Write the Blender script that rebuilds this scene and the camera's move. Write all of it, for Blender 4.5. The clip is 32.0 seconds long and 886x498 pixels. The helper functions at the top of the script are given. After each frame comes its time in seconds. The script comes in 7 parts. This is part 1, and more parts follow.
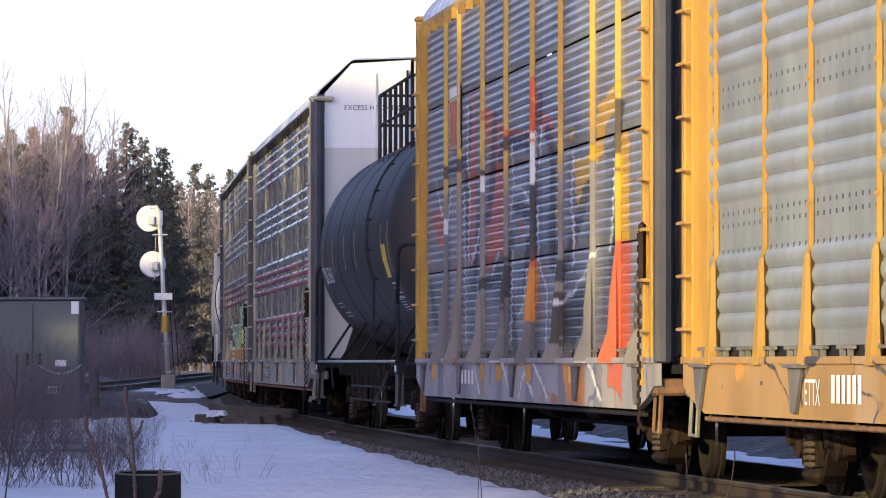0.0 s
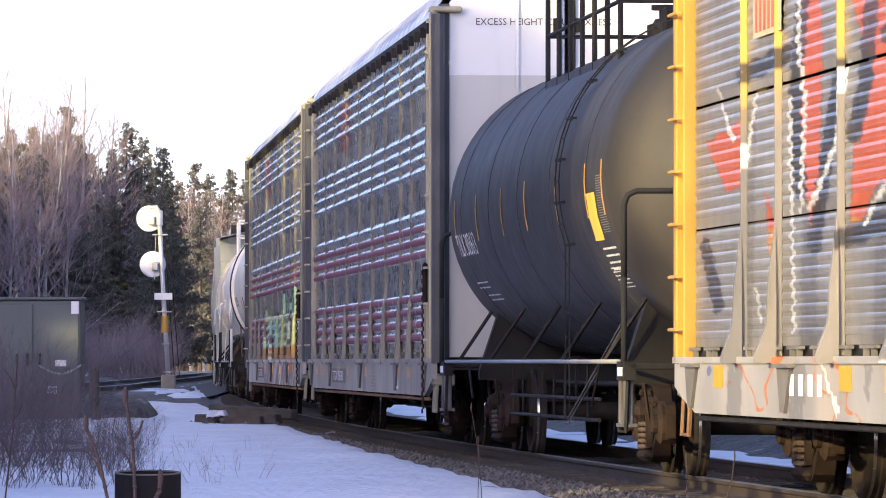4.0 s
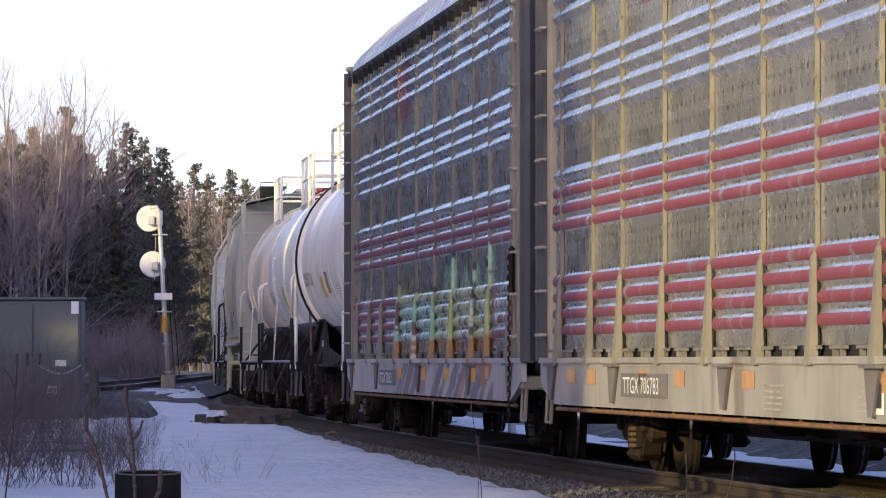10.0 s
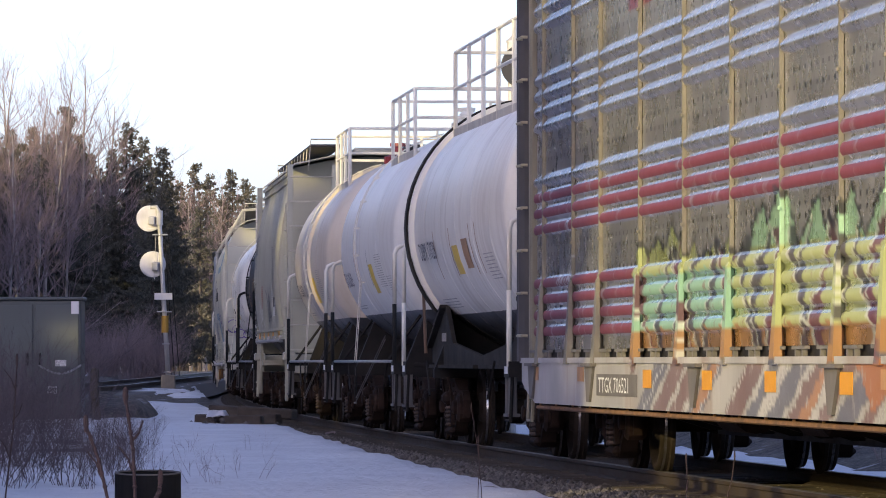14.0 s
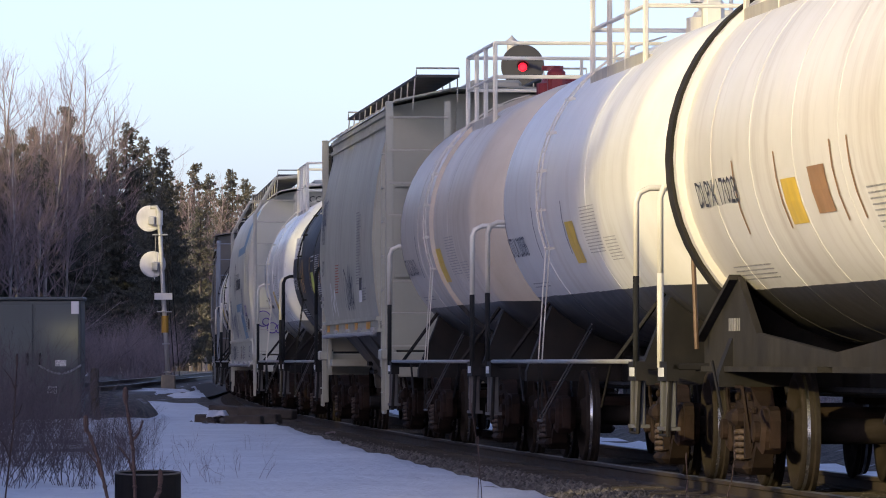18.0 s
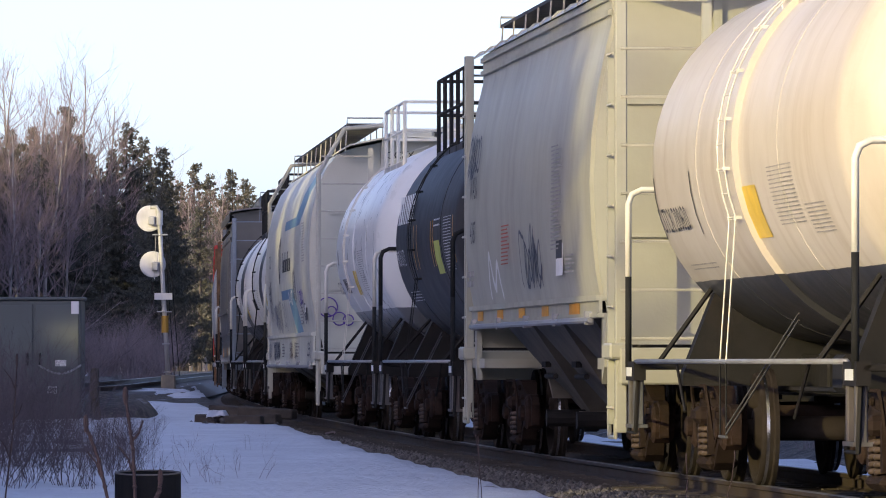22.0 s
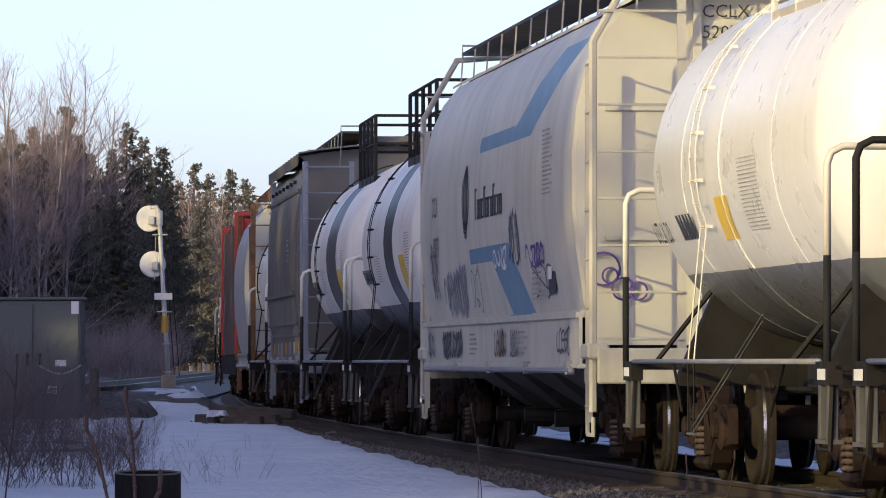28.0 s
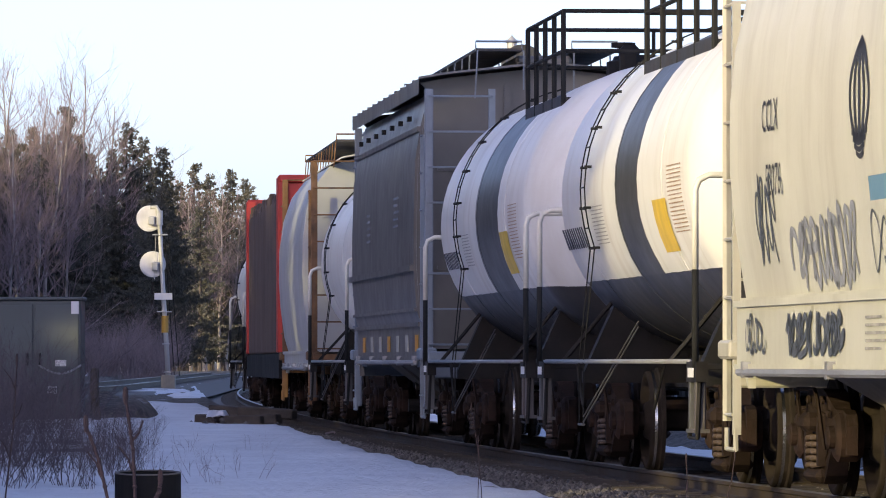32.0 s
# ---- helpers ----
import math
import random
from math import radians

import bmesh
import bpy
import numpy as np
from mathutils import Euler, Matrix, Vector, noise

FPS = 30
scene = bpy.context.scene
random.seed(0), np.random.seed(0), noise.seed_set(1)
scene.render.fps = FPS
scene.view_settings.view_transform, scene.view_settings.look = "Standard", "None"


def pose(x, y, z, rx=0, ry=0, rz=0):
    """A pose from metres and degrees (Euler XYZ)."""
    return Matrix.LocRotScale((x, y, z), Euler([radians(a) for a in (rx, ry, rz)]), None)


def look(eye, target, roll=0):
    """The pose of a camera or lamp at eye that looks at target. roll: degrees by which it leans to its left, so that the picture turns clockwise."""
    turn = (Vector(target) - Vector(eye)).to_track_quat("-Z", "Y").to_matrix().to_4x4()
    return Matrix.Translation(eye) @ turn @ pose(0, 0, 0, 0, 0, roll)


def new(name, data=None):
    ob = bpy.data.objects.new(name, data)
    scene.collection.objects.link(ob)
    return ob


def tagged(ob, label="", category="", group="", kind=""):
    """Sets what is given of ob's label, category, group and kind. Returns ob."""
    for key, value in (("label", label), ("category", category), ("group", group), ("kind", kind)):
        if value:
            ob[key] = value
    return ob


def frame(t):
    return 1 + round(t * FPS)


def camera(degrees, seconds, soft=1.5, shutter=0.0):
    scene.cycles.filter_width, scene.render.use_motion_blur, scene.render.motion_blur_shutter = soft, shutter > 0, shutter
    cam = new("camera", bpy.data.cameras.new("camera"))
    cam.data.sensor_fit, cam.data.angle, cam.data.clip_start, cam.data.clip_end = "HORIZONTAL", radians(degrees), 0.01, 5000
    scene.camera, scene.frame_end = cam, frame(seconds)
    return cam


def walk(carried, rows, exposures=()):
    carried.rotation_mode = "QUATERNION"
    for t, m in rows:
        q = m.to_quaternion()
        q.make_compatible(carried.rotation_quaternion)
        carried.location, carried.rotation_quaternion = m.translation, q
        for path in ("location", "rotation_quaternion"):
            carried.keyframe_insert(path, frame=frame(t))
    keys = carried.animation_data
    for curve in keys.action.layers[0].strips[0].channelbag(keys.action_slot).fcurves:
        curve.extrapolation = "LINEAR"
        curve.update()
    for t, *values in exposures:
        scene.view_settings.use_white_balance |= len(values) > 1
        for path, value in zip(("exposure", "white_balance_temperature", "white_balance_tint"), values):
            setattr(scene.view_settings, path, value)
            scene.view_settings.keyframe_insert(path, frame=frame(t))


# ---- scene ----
# ---------------------------------------------------------------- camera
cam = camera(7.961, 32.0, soft=1.0)
EYE = pose(0, 0, 1.0, 91.012, 0, 0)
walk(cam, [(0.0, EYE), (32.0, EYE)],
     exposures=[(0, 1.95, 7400, 33), (2, 2.12, 7400, 33), (3.5, 2.2, 7500, 33), (5, 2.6, 7800, 33), (7, 2.4, 8000, 33), (9, 1.9, 7800, 33), (13, 1.58, 7750, 33), (16, 1.32, 7600, 32), (18, 1.2, 7500, 32), (20, 1.25, 7400, 31), (22, 1.45, 7350, 31), (25, 1.55, 7350, 31), (28, 1.22, 7700, 31), (30, 1.25, 7500, 31), (32, 1.45, 7350, 31)])

# ---------------------------------------------------------------- world, sun
SUN_AZ, SUN_EL = 222.0, 12.0   # degrees: where the sun stands, clockwise from +y, and its height
world = bpy.data.worlds.new("world")
scene.world = world
world.use_nodes = True
wn = world.node_tree
sky = wn.nodes.new("ShaderNodeTexSky")
sky.sky_type, sky.sun_disc = "NISHITA", False
sky.sun_elevation, sky.sun_rotation = radians(SUN_EL), radians(SUN_AZ)
sky.air_density, sky.dust_density, sky.ozone_density = 0.6, 1.4, 3.0
wn.links.new(sky.outputs[0], wn.nodes["Background"].inputs[0])
wn.nodes["Background"].inputs[1].default_value = 0.15
sun = new("sun", bpy.data.lights.new("sun", "SUN"))
sun.data.energy, sun.data.angle, sun.data.color = 1.35, radians(0.7), (0.975, 1.0, 0.45)
sa, se = radians(SUN_AZ), radians(SUN_EL)
sun.matrix_world = look((math.sin(sa) * math.cos(se) * 100, math.cos(sa) * math.cos(se) * 100, math.sin(se) * 100), (0, 0, 0))


# ---------------------------------------------------------------- the railway line
def track_x(d):
    """Where the middle of the main track lies, d metres ahead of the camera."""
    q = d - 80
    return 0.92 - 0.0790068 * q + 0.00021851 * q * q - 1.5692e-7 * q ** 3


def travel(t):
    """Metres that the train has gone since the start."""
    g = lambda q: 0.9966 * (6.60012564 * q + 0.01090719 * q * q - 0.00008433 * q ** 3)
    return g(t - 16) - g(-16)


def on_track(d, z=0.0):
    return Vector((track_x(d), d, z))


def left_of(d, lat, z=0.0):
    """A point lat metres to the left of the track's middle."""
    s = (track_x(d + 0.5) - track_x(d - 0.5))
    n = math.hypot(1, s)
    return Vector((track_x(d) - lat / n, d + lat * s / n, z))


# ---------------------------------------------------------------- mesh helpers
class Shape:
    """Collects vertices and faces of one mesh."""

    def __init__(self):
        self.v, self.f, self.smooth = [], [], False

    def add(self, vs, fs):
        n = len(self.v)
        self.v += [tuple(p) for p in vs]
        self.f += [tuple(i + n for i in f) for f in fs]
        return self

    def box(self, x0, x1, y0, y1, z0, z1, b=0.0):
        x0, x1, y0, y1, z0, z1 = min(x0, x1), max(x0, x1), min(y0, y1), max(y0, y1), min(z0, z1), max(z0, z1)
        if b <= 0:
            return self.add([(x, y, z) for x in (x0, x1) for y in (y0, y1) for z in (z0, z1)],
                            [(0, 1, 3, 2), (4, 6, 7, 5), (0, 4, 5, 1), (2, 3, 7, 6), (0, 2, 6, 4), (1, 5, 7, 3)])
        b = min(b, (x1 - x0) / 2.1, (y1 - y0) / 2.1, (z1 - z0) / 2.1)
        pts = []
        for z, e in ((z0, b), (z0 + b, 0), (z1 - b, 0), (z1, b)):
            pts += [(x0 + e + b * (e == 0), y0 + e, z), (x1 - e - b * (e == 0), y0 + e, z), (x1 - e, y0 + e + b * (e == 0), z), (x1 - e, y1 - e - b * (e == 0), z),
                    (x1 - e - b * (e == 0), y1 - e, z), (x0 + e + b * (e == 0), y1 - e, z), (x0 + e, y1 - e - b * (e == 0), z), (x0 + e, y0 + e + b * (e == 0), z)]
        fs = [tuple(reversed(range(8))), tuple(range(24, 32))]
        for k in range(3):
            fs += [(k * 8 + i, k * 8 + (i + 1) % 8, k * 8 + 8 + (i + 1) % 8, k * 8 + 8 + i) for i in range(8)]
        return self.add(pts, fs)

    def tube(self, pts, r, n=6, caps=True, r2=None):
        pts = [Vector(p) for p in pts]
        m = len(pts)
        vs, fs = [], []
        side = None
        for i, p in enumerate(pts):
            d = (pts[min(i + 1, m - 1)] - pts[max(i - 1, 0)]).normalized()
            if side is None:
                side = d.orthogonal().normalized()
            side = (side - d * side.dot(d))
            side = side.normalized() if side.length > 1e-6 else d.orthogonal().normalized()
            up = d.cross(side)
            rr = r if r2 is None else r + (r2 - r) * i / max(1, m - 1)
            vs += [p + (side * math.cos(2 * math.pi * k / n) + up * math.sin(2 * math.pi * k / n)) * rr for k in range(n)]
        for i in range(m - 1):
            fs += [(i * n + k, i * n + (k + 1) % n, i * n + n + (k + 1) % n, i * n + n + k) for k in range(n)]
        if caps:
            fs += [tuple(reversed(range(n))), tuple(range((m - 1) * n, m * n))]
        return self.add(vs, fs)

    def sheet(self, rows, close=False):
        """A grid of points: rows of equal length."""
        w = len(rows[0])
        vs = [p for r in rows for p in r]
        fs = []
        for i in range(len(rows) - 1):
            for k in range(w if close else w - 1):
                j = (k + 1) % w
                fs.append((i * w + k, i * w + j, i * w + w + j, i * w + w + k))
        return self.add(vs, fs)

    def prism(self, prof, x0, x1, axis="x", caps=True):
        """A closed outline of (a, b), drawn out along an axis: x: (y, z); y: (x, z); z: (x, y)."""
        put = {"x": lambda h, a, b: (h, a, b), "y": lambda h, a, b: (a, h, b), "z": lambda h, a, b: (a, b, h)}[axis]
        n = len(prof)
        vs = [put(h, a, b) for h in (x0, x1) for a, b in prof]
        fs = [(i, (i + 1) % n, n + (i + 1) % n, n + i) for i in range(n)]
        if caps:
            fs += [tuple(reversed(range(n))), tuple(range(n, 2 * n))]
        return self.add(vs, fs)

    def lathe(self, prof, c, axis="x", n=24):
        """A turned form: outline of (along, radius) about an axis through c."""
        rows = []
        for a, r in prof:
            row = []
            for k in range(n):
                w = 2 * math.pi * k / n
                p, q = r * math.cos(w), r * math.sin(w)
                row.append({"x": (c[0] + a, c[1] + p, c[2] + q), "y": (c[0] + p, c[1] + a, c[2] + q), "z": (c[0] + p, c[1] + q, c[2] + a)}[axis])
            rows.append(row)
        return self.sheet(rows, close=True)

    def mesh(self, name):
        me = bpy.data.meshes.new(name)
        me.from_pydata(self.v, [], self.f)
        bm = bmesh.new()
        bm.from_mesh(me)
        bmesh.ops.recalc_face_normals(bm, faces=bm.faces[:])
        bm.to_mesh(me)
        bm.free()
        if self.smooth:
            me.polygons.foreach_set("use_smooth", [True] * len(me.polygons))
        return me


def part(name, shape, material, parent=None, label="", at=None):
    """One mesh object, under a thing or a part. shape: a Shape or a mesh."""
    me = shape if isinstance(shape, bpy.types.Mesh) else shape.mesh(name)
    if material is not None and not me.materials:
        me.materials.append(material)
    ob = new(name, me)
    if parent is not None:
        ob.parent = parent
    if at is not None:
        ob.matrix_basis = at
    if label:
        tagged(ob, label)
    return ob


def thing(name, label, category, group="", at=None):
    ob = tagged(new(name), label, category, group)
    if at is not None:
        ob.matrix_basis = at
    return ob


FONT_MESHES = {}


def lettering(words, size, material, parent, m, name="lettering", squeeze=1.0, label=""):
    """Flat painted words with the built-in font, lying in the local xy plane of m."""
    key = (words, size, squeeze, material.name)
    if key not in FONT_MESHES:
        cu = bpy.data.curves.new(name, "FONT")
        cu.body, cu.size, cu.resolution_u = words, size, 2
        ob = bpy.data.objects.new(name, cu)
        scene.collection.objects.link(ob)
        me = bpy.data.meshes.new_from_object(ob.evaluated_get(bpy.context.evaluated_depsgraph_get()))
        bpy.data.objects.remove(ob)
        me.transform(Matrix.Diagonal((squeeze, 1, 1, 1)))
        me.materials.clear()
        me.materials.append(material)
        FONT_MESHES[key] = me
    return part(name, FONT_MESHES[key], None, parent, label, m)


# ---------------------------------------------------------------- materials
def rgb(c):
    return (*c, 1) if len(c) == 3 else c


class Mat:
    """A node material with helpers for procedural colour."""

    def __init__(self, name, rough=0.6, metal=0.0, coords=None):
        self.m = bpy.data.materials.new(name)
        self.m.use_nodes = True
        self.t = self.m.node_tree
        self.b = self.t.nodes["Principled BSDF"]
        self.b.inputs["Roughness"].default_value = rough
        self.b.inputs["Metallic"].default_value = metal
        tc = self.t.nodes.new("ShaderNodeTexCoord")
        tc.object = coords
        self.p = tc.outputs["Object"]
        self.xyz = None

    def node(self, kind, **sets):
        n = self.t.nodes.new(kind)
        for k, v in sets.items():
            n.inputs[k].default_value = v
        return n

    def link(self, a, b):
        self.t.links.new(a, b)

    def scaled(self, s):
        n = self.t.nodes.new("ShaderNodeMapping")
        n.inputs["Scale"].default_value = s
        self.link(self.p, n.inputs["Vector"])
        return n.outputs[0]

    def noise(self, scale, detail=4.0, stretch=None, rough=0.55):
        n = self.node("ShaderNodeTexNoise", Scale=scale, Detail=detail, Roughness=rough)
        self.link(self.scaled(stretch) if stretch else self.p, n.inputs["Vector"])
        return n.outputs["Fac"]

    def ramp(self, fac, lo, hi):
        n = self.t.nodes.new("ShaderNodeMapRange")
        n.inputs["From Min"].default_value, n.inputs["From Max"].default_value = lo, hi
        self.link(fac, n.inputs["Value"])
        return n.outputs[0]

    def math(self, op, a, b=None):
        n = self.t.nodes.new("ShaderNodeMath")
        n.operation = op
        for i, s in enumerate((a, b)):
            if s is None:
                continue
            if isinstance(s, (int, float)):
                n.inputs[i].default_value = s
            else:
                self.link(s, n.inputs[i])
        return n.outputs[0]

    def axis(self, k):
        if self.xyz is None:
            n = self.t.nodes.new("ShaderNodeSeparateXYZ")
            self.link(self.p, n.inputs[0])
            self.xyz = n.outputs
        return self.xyz["XYZ".index(k)]

    def between(self, v, lo, hi):
        return self.math("MULTIPLY", self.math("GREATER_THAN", v, lo), self.math("LESS_THAN", v, hi))

    def mix(self, fac, a, b):
        n = self.t.nodes.new("ShaderNodeMix")
        n.data_type = "RGBA"
        if isinstance(fac, (int, float)):
            n.inputs[0].default_value = fac
        else:
            self.link(fac, n.inputs[0])
        for i, s in ((6, a), (7, b)):
            if isinstance(s, tuple):
                n.inputs[i].default_value = rgb(s)
            else:
                self.link(s, n.inputs[i])
        return n.outputs[2]

    def grain(self, c, var, scale, stretch=None):
        lo = tuple(max(0, x * (1 - var)) for x in c)
        hi = tuple(min(1, x * (1 + var)) for x in c)
        return self.mix(self.ramp(self.noise(scale, 5.0, stretch), 0.3, 0.7), lo, hi)

    def bump(self, scale, strength, dist=0.01, stretch=None):
        n = self.node("ShaderNodeBump", Strength=strength, Distance=dist)
        self.link(self.noise(scale, 6.0, stretch), n.inputs["Height"])
        self.link(n.outputs[0], self.b.inputs["Normal"])

    def done(self, colour):
        if isinstance(colour, tuple):
            self.b.inputs["Base Color"].default_value = rgb(colour)
        else:
            self.link(colour, self.b.inputs["Base Color"])
        return self.m


def paint(name, c, rough=0.55, metal=0.0, var=0.15, scale=1.2, grime=None, amount=0.5, streak=True, bump=0.15, bscale=60.0, coords=None, gloss=0.5):
    """Weathered paint: broad variation, streaks of grime, fine relief."""
    k = Mat(name, rough, metal, coords)
    k.b.inputs["Specular IOR Level"].default_value = gloss
    col = k.grain(c, var, scale)
    if grime:
        f = k.ramp(k.noise(2.2, 6.0, (1.0, 1.0, 0.18) if streak else None, 0.65), 0.48, 0.78)
        col = k.mix(k.math("MULTIPLY", f, amount), col, grime)
    if bump:
        k.bump(bscale, bump)
    r = k.ramp(k.noise(3.0, 4.0), 0.2, 0.9)
    k.link(k.math("ADD", k.math("MULTIPLY", r, 0.25), rough - 0.12), k.b.inputs["Roughness"])
    return k.done(col)


RUST = (0.13, 0.06, 0.03)
SOOT = (0.05, 0.045, 0.04)
m_steel_brown = paint("truck_steel", (0.030, 0.020, 0.017), 0.8, 0.0, 0.4, 3.0, (0.07, 0.036, 0.027), 0.6, False, 0.4, 40, None, 0.06)
m_wheel = paint("wheel_rust", (0.026, 0.020, 0.017), 0.92, 0.0, 0.3, 4.0, SOOT, 0.5, False, 0.2, 60.0, None, 0.05)
m_tread = paint("polished_tread", (0.62, 0.62, 0.63), 0.24, 1.0, 0.05, 4.0, None, 0, False, 0.02)
m_spring = paint("spring_steel", (0.085, 0.055, 0.04), 0.7, 0.2, 0.3, 5.0, None, 0, False, 0.2)
m_black = paint("black_paint", (0.025, 0.025, 0.027), 0.55, 0.0, 0.3, 2.0, (0.07, 0.06, 0.05), 0.6)
m_under = paint("underframe_black", (0.014, 0.013, 0.013), 0.75, 0.0, 0.4, 2.5, (0.036, 0.026, 0.02), 0.5, False, 0.15, 60.0, None, 0.2)
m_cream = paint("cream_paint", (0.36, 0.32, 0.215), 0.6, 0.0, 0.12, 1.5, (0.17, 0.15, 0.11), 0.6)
# the same cream, darkened to put the shade on the posts into the colour
m_cream_shade = paint("cream_shade", (0.20, 0.185, 0.14), 0.6, 0.1, 0.15, 1.5, (0.14, 0.125, 0.10), 0.6)
m_print = paint("faded_print", (0.27, 0.26, 0.245), 0.6, 0.0, 0.3, 4.0, None, 0, False, 0)
m_yellow = paint("yellow_paint", (0.42, 0.225, 0.035), 0.5, 0.0, 0.15, 1.5, (0.25, 0.12, 0.03), 0.5)
m_orange = paint("orange_reflector", (0.75, 0.33, 0.03), 0.35, 0.0, 0.06, 5.0, (0.4, 0.2, 0.08), 0.25)
m_ltrs_black = paint("black_lettering", (0.03, 0.03, 0.035), 0.6, 0.0, 0.2, 4.0, None, 0, False, 0)
m_ltrs_white = paint("white_lettering", (0.72, 0.72, 0.70), 0.6, 0.0, 0.1, 4.0, None, 0, False, 0)
m_rail_side = paint("rail_rust", (0.042, 0.028, 0.021), 0.75, 0.2, 0.3, 3.0, SOOT, 0.4, False, 0.3)
m_rail_top = paint("rail_head", (0.20, 0.18, 0.165), 0.5, 0.8, 0.1, 2.0, None, 0, False, 0.05)
m_tie = paint("tie_wood", (0.055, 0.042, 0.033), 0.9, 0.0, 0.4, 4.0, (0.12, 0.1, 0.09), 0.5, False, 0.5, 30)
m_pipe = paint("grey_pipe", (0.30, 0.30, 0.31), 0.45, 0.3, 0.15, 3.0, RUST, 0.4, False, 0.1)


def on_side(x, z, y=1.605):
    """A flat thing on a wagon's left side, its x to the viewer's right."""
    return Matrix(((-1, 0, 0, x), (0, 0, 1, y), (0, 1, 0, z), (0, 0, 0, 1)))


def on_near_end(y, z, x):
    """A flat thing on the end that faces the camera."""
    return Matrix(((0, 0, -1, x), (-1, 0, 0, y), (0, 1, 0, z), (0, 0, 0, 1)))


def plate(name, parent, m, w, h, material, label="", t=0.004):
    """A thin painted or fixed plate, its lower left corner at m."""
    return part(name, Shape().box(0, w, 0, h, 0, t), material, parent, label, m)


def text_bars(parent, m, w, rows, size, material, seed=1, name="small_print"):
    """Lines of print too small to read, as plain bars."""
    rnd = random.Random(seed)
    s = Shape()
    if rows > 2:
        rows, size = int(rows * 1.7), size * 0.5
    for r in range(rows):
        x, end = 0.0, w * rnd.uniform(0.65, 1.0)
        while x < end:
            l = min(w - x, (rnd.uniform(0.5, 2.0) if rows > 2 else rnd.uniform(0.3, 0.6)) * size)
            s.box(x, x + l, -r * size * 1.7, -r * size * 1.7 + size * (1.0 if rows < 3 else 0.6), 0, 0.003)
            x += l + size * (0.5 if rows > 2 or rnd.random() < 0.15 else 0.42)
    ob = part(name, s, material, parent, "", m)
    return tagged(ob, kind="stuff")


# ---------------------------------------------------------------- ground and snow
def branch_x(d):
    return -8.75 - 0.0167 * (d - 164) - 0.0016 * max(0, 160 - d) ** 2


def ground_z(d, lat):
    """Height of the ground lat metres left of the main track's middle."""
    far = max(-0.24, min(0.42, -0.20 + 0.0045 * (d - 55)))
    if lat < -1.9:
        bank = max(0.0, min(1.0, (-lat - 5.0) / 3.0)) * (1.0 if d < 230 else 0.0)
        return -0.24 - min(0.2, (-lat - 1.9) * 0.12) + 1.05 * bank * bank * (3 - 2 * bank)
    if lat < 1.9:
        return -0.24
    if lat < 2.1:
        return -0.24 + (far + 0.24) * (lat - 1.9) / 0.2
    if 100 < d < 345 and abs(track_x(d) - lat - branch_x(d)) < 2.6:
        far = min(far, 0.20)
    return far + 0.05 * noise.noise((d * 0.25, lat * 0.4, 0)) * min(1, lat - 2.1)


def earth_material():
    k = Mat("frozen_earth", 0.95)
    c = k.grain((0.085, 0.072, 0.062), 0.6, 1.3)
    c = k.mix(k.ramp(k.noise(9.0, 4.0), 0.5, 0.62), c, (0.19, 0.16, 0.13))
    c = k.mix(k.ramp(k.noise(1.1, 6.0), 0.66, 0.72), c, (0.40, 0.40, 0.42))
    k.bump(9.0, 1.0, 0.12)
    return k.done(c)


def snow_material():
    k = Mat("old_snow", 0.6)
    c = k.mix(k.ramp(k.noise(0.8, 5.0), 0.35, 0.7), (0.66, 0.665, 0.69), (0.56, 0.56, 0.59))
    c = k.mix(k.math("MULTIPLY", k.ramp(k.noise(14.0, 3.0), 0.66, 0.73), 0.7), c, (0.25, 0.21, 0.17))
    c = k.mix(k.math("MULTIPLY", k.ramp(k.noise(2.2, 6.0, (1.0, 0.35, 1.0), 0.7), 0.5, 0.8), 0.5), c, (0.46, 0.44, 0.45))
    k.bump(7.0, 0.9, 0.08)
    return k.done(c)


def ballast_material():
    k = Mat("ballast_stone", 0.9)
    n = k.t.nodes.new("ShaderNodeNewGeometry")
    c = k.mix(n.outputs["Random Per Island"], (0.045, 0.042, 0.04), (0.20, 0.18, 0.165))
    c = k.mix(k.math("MULTIPLY", k.noise(20.0, 3.0), 0.5), c, (0.07, 0.05, 0.038))
    k.bump(60.0, 0.4)
    return k.done(c)


m_ground, m_snow, m_ballast = earth_material(), snow_material(), ballast_material()
s = Shape()
ds = [-400, -200, -100, -40, 0, 20, 35] + [40 + 2.5 * i for i in range(60)] + [195 + 6 * i for i in range(28)] + [380, 450, 600, 900, 1500, 3000]
lats = [-2500, -900, -300, -120, -50, -25, -14, -10, -8, -7, -6, -5, -3.5, -2.6, -1.9, 0, 1.9, 2.1, 2.6, 3.2, 3.8, 4.5, 5.0, 5.5, 6, 6.5, 7, 7.5, 8, 8.5, 9, 10, 11, 12, 14, 16, 22, 35, 60, 140, 400, 1000, 2500]


def place(d, lat, z):
    if -60 <= d <= 360:
        return tuple(left_of(d, lat, z))
    return (track_x(max(-60, min(360, d))) - lat, d, z)


s.sheet([[place(d, la, ground_z(d, la)) for la in lats] for d in ds])
s.smooth = True
tagged(part("ground", s, m_ground), "frozen brown earth beside the railway", "ground", kind="structure")


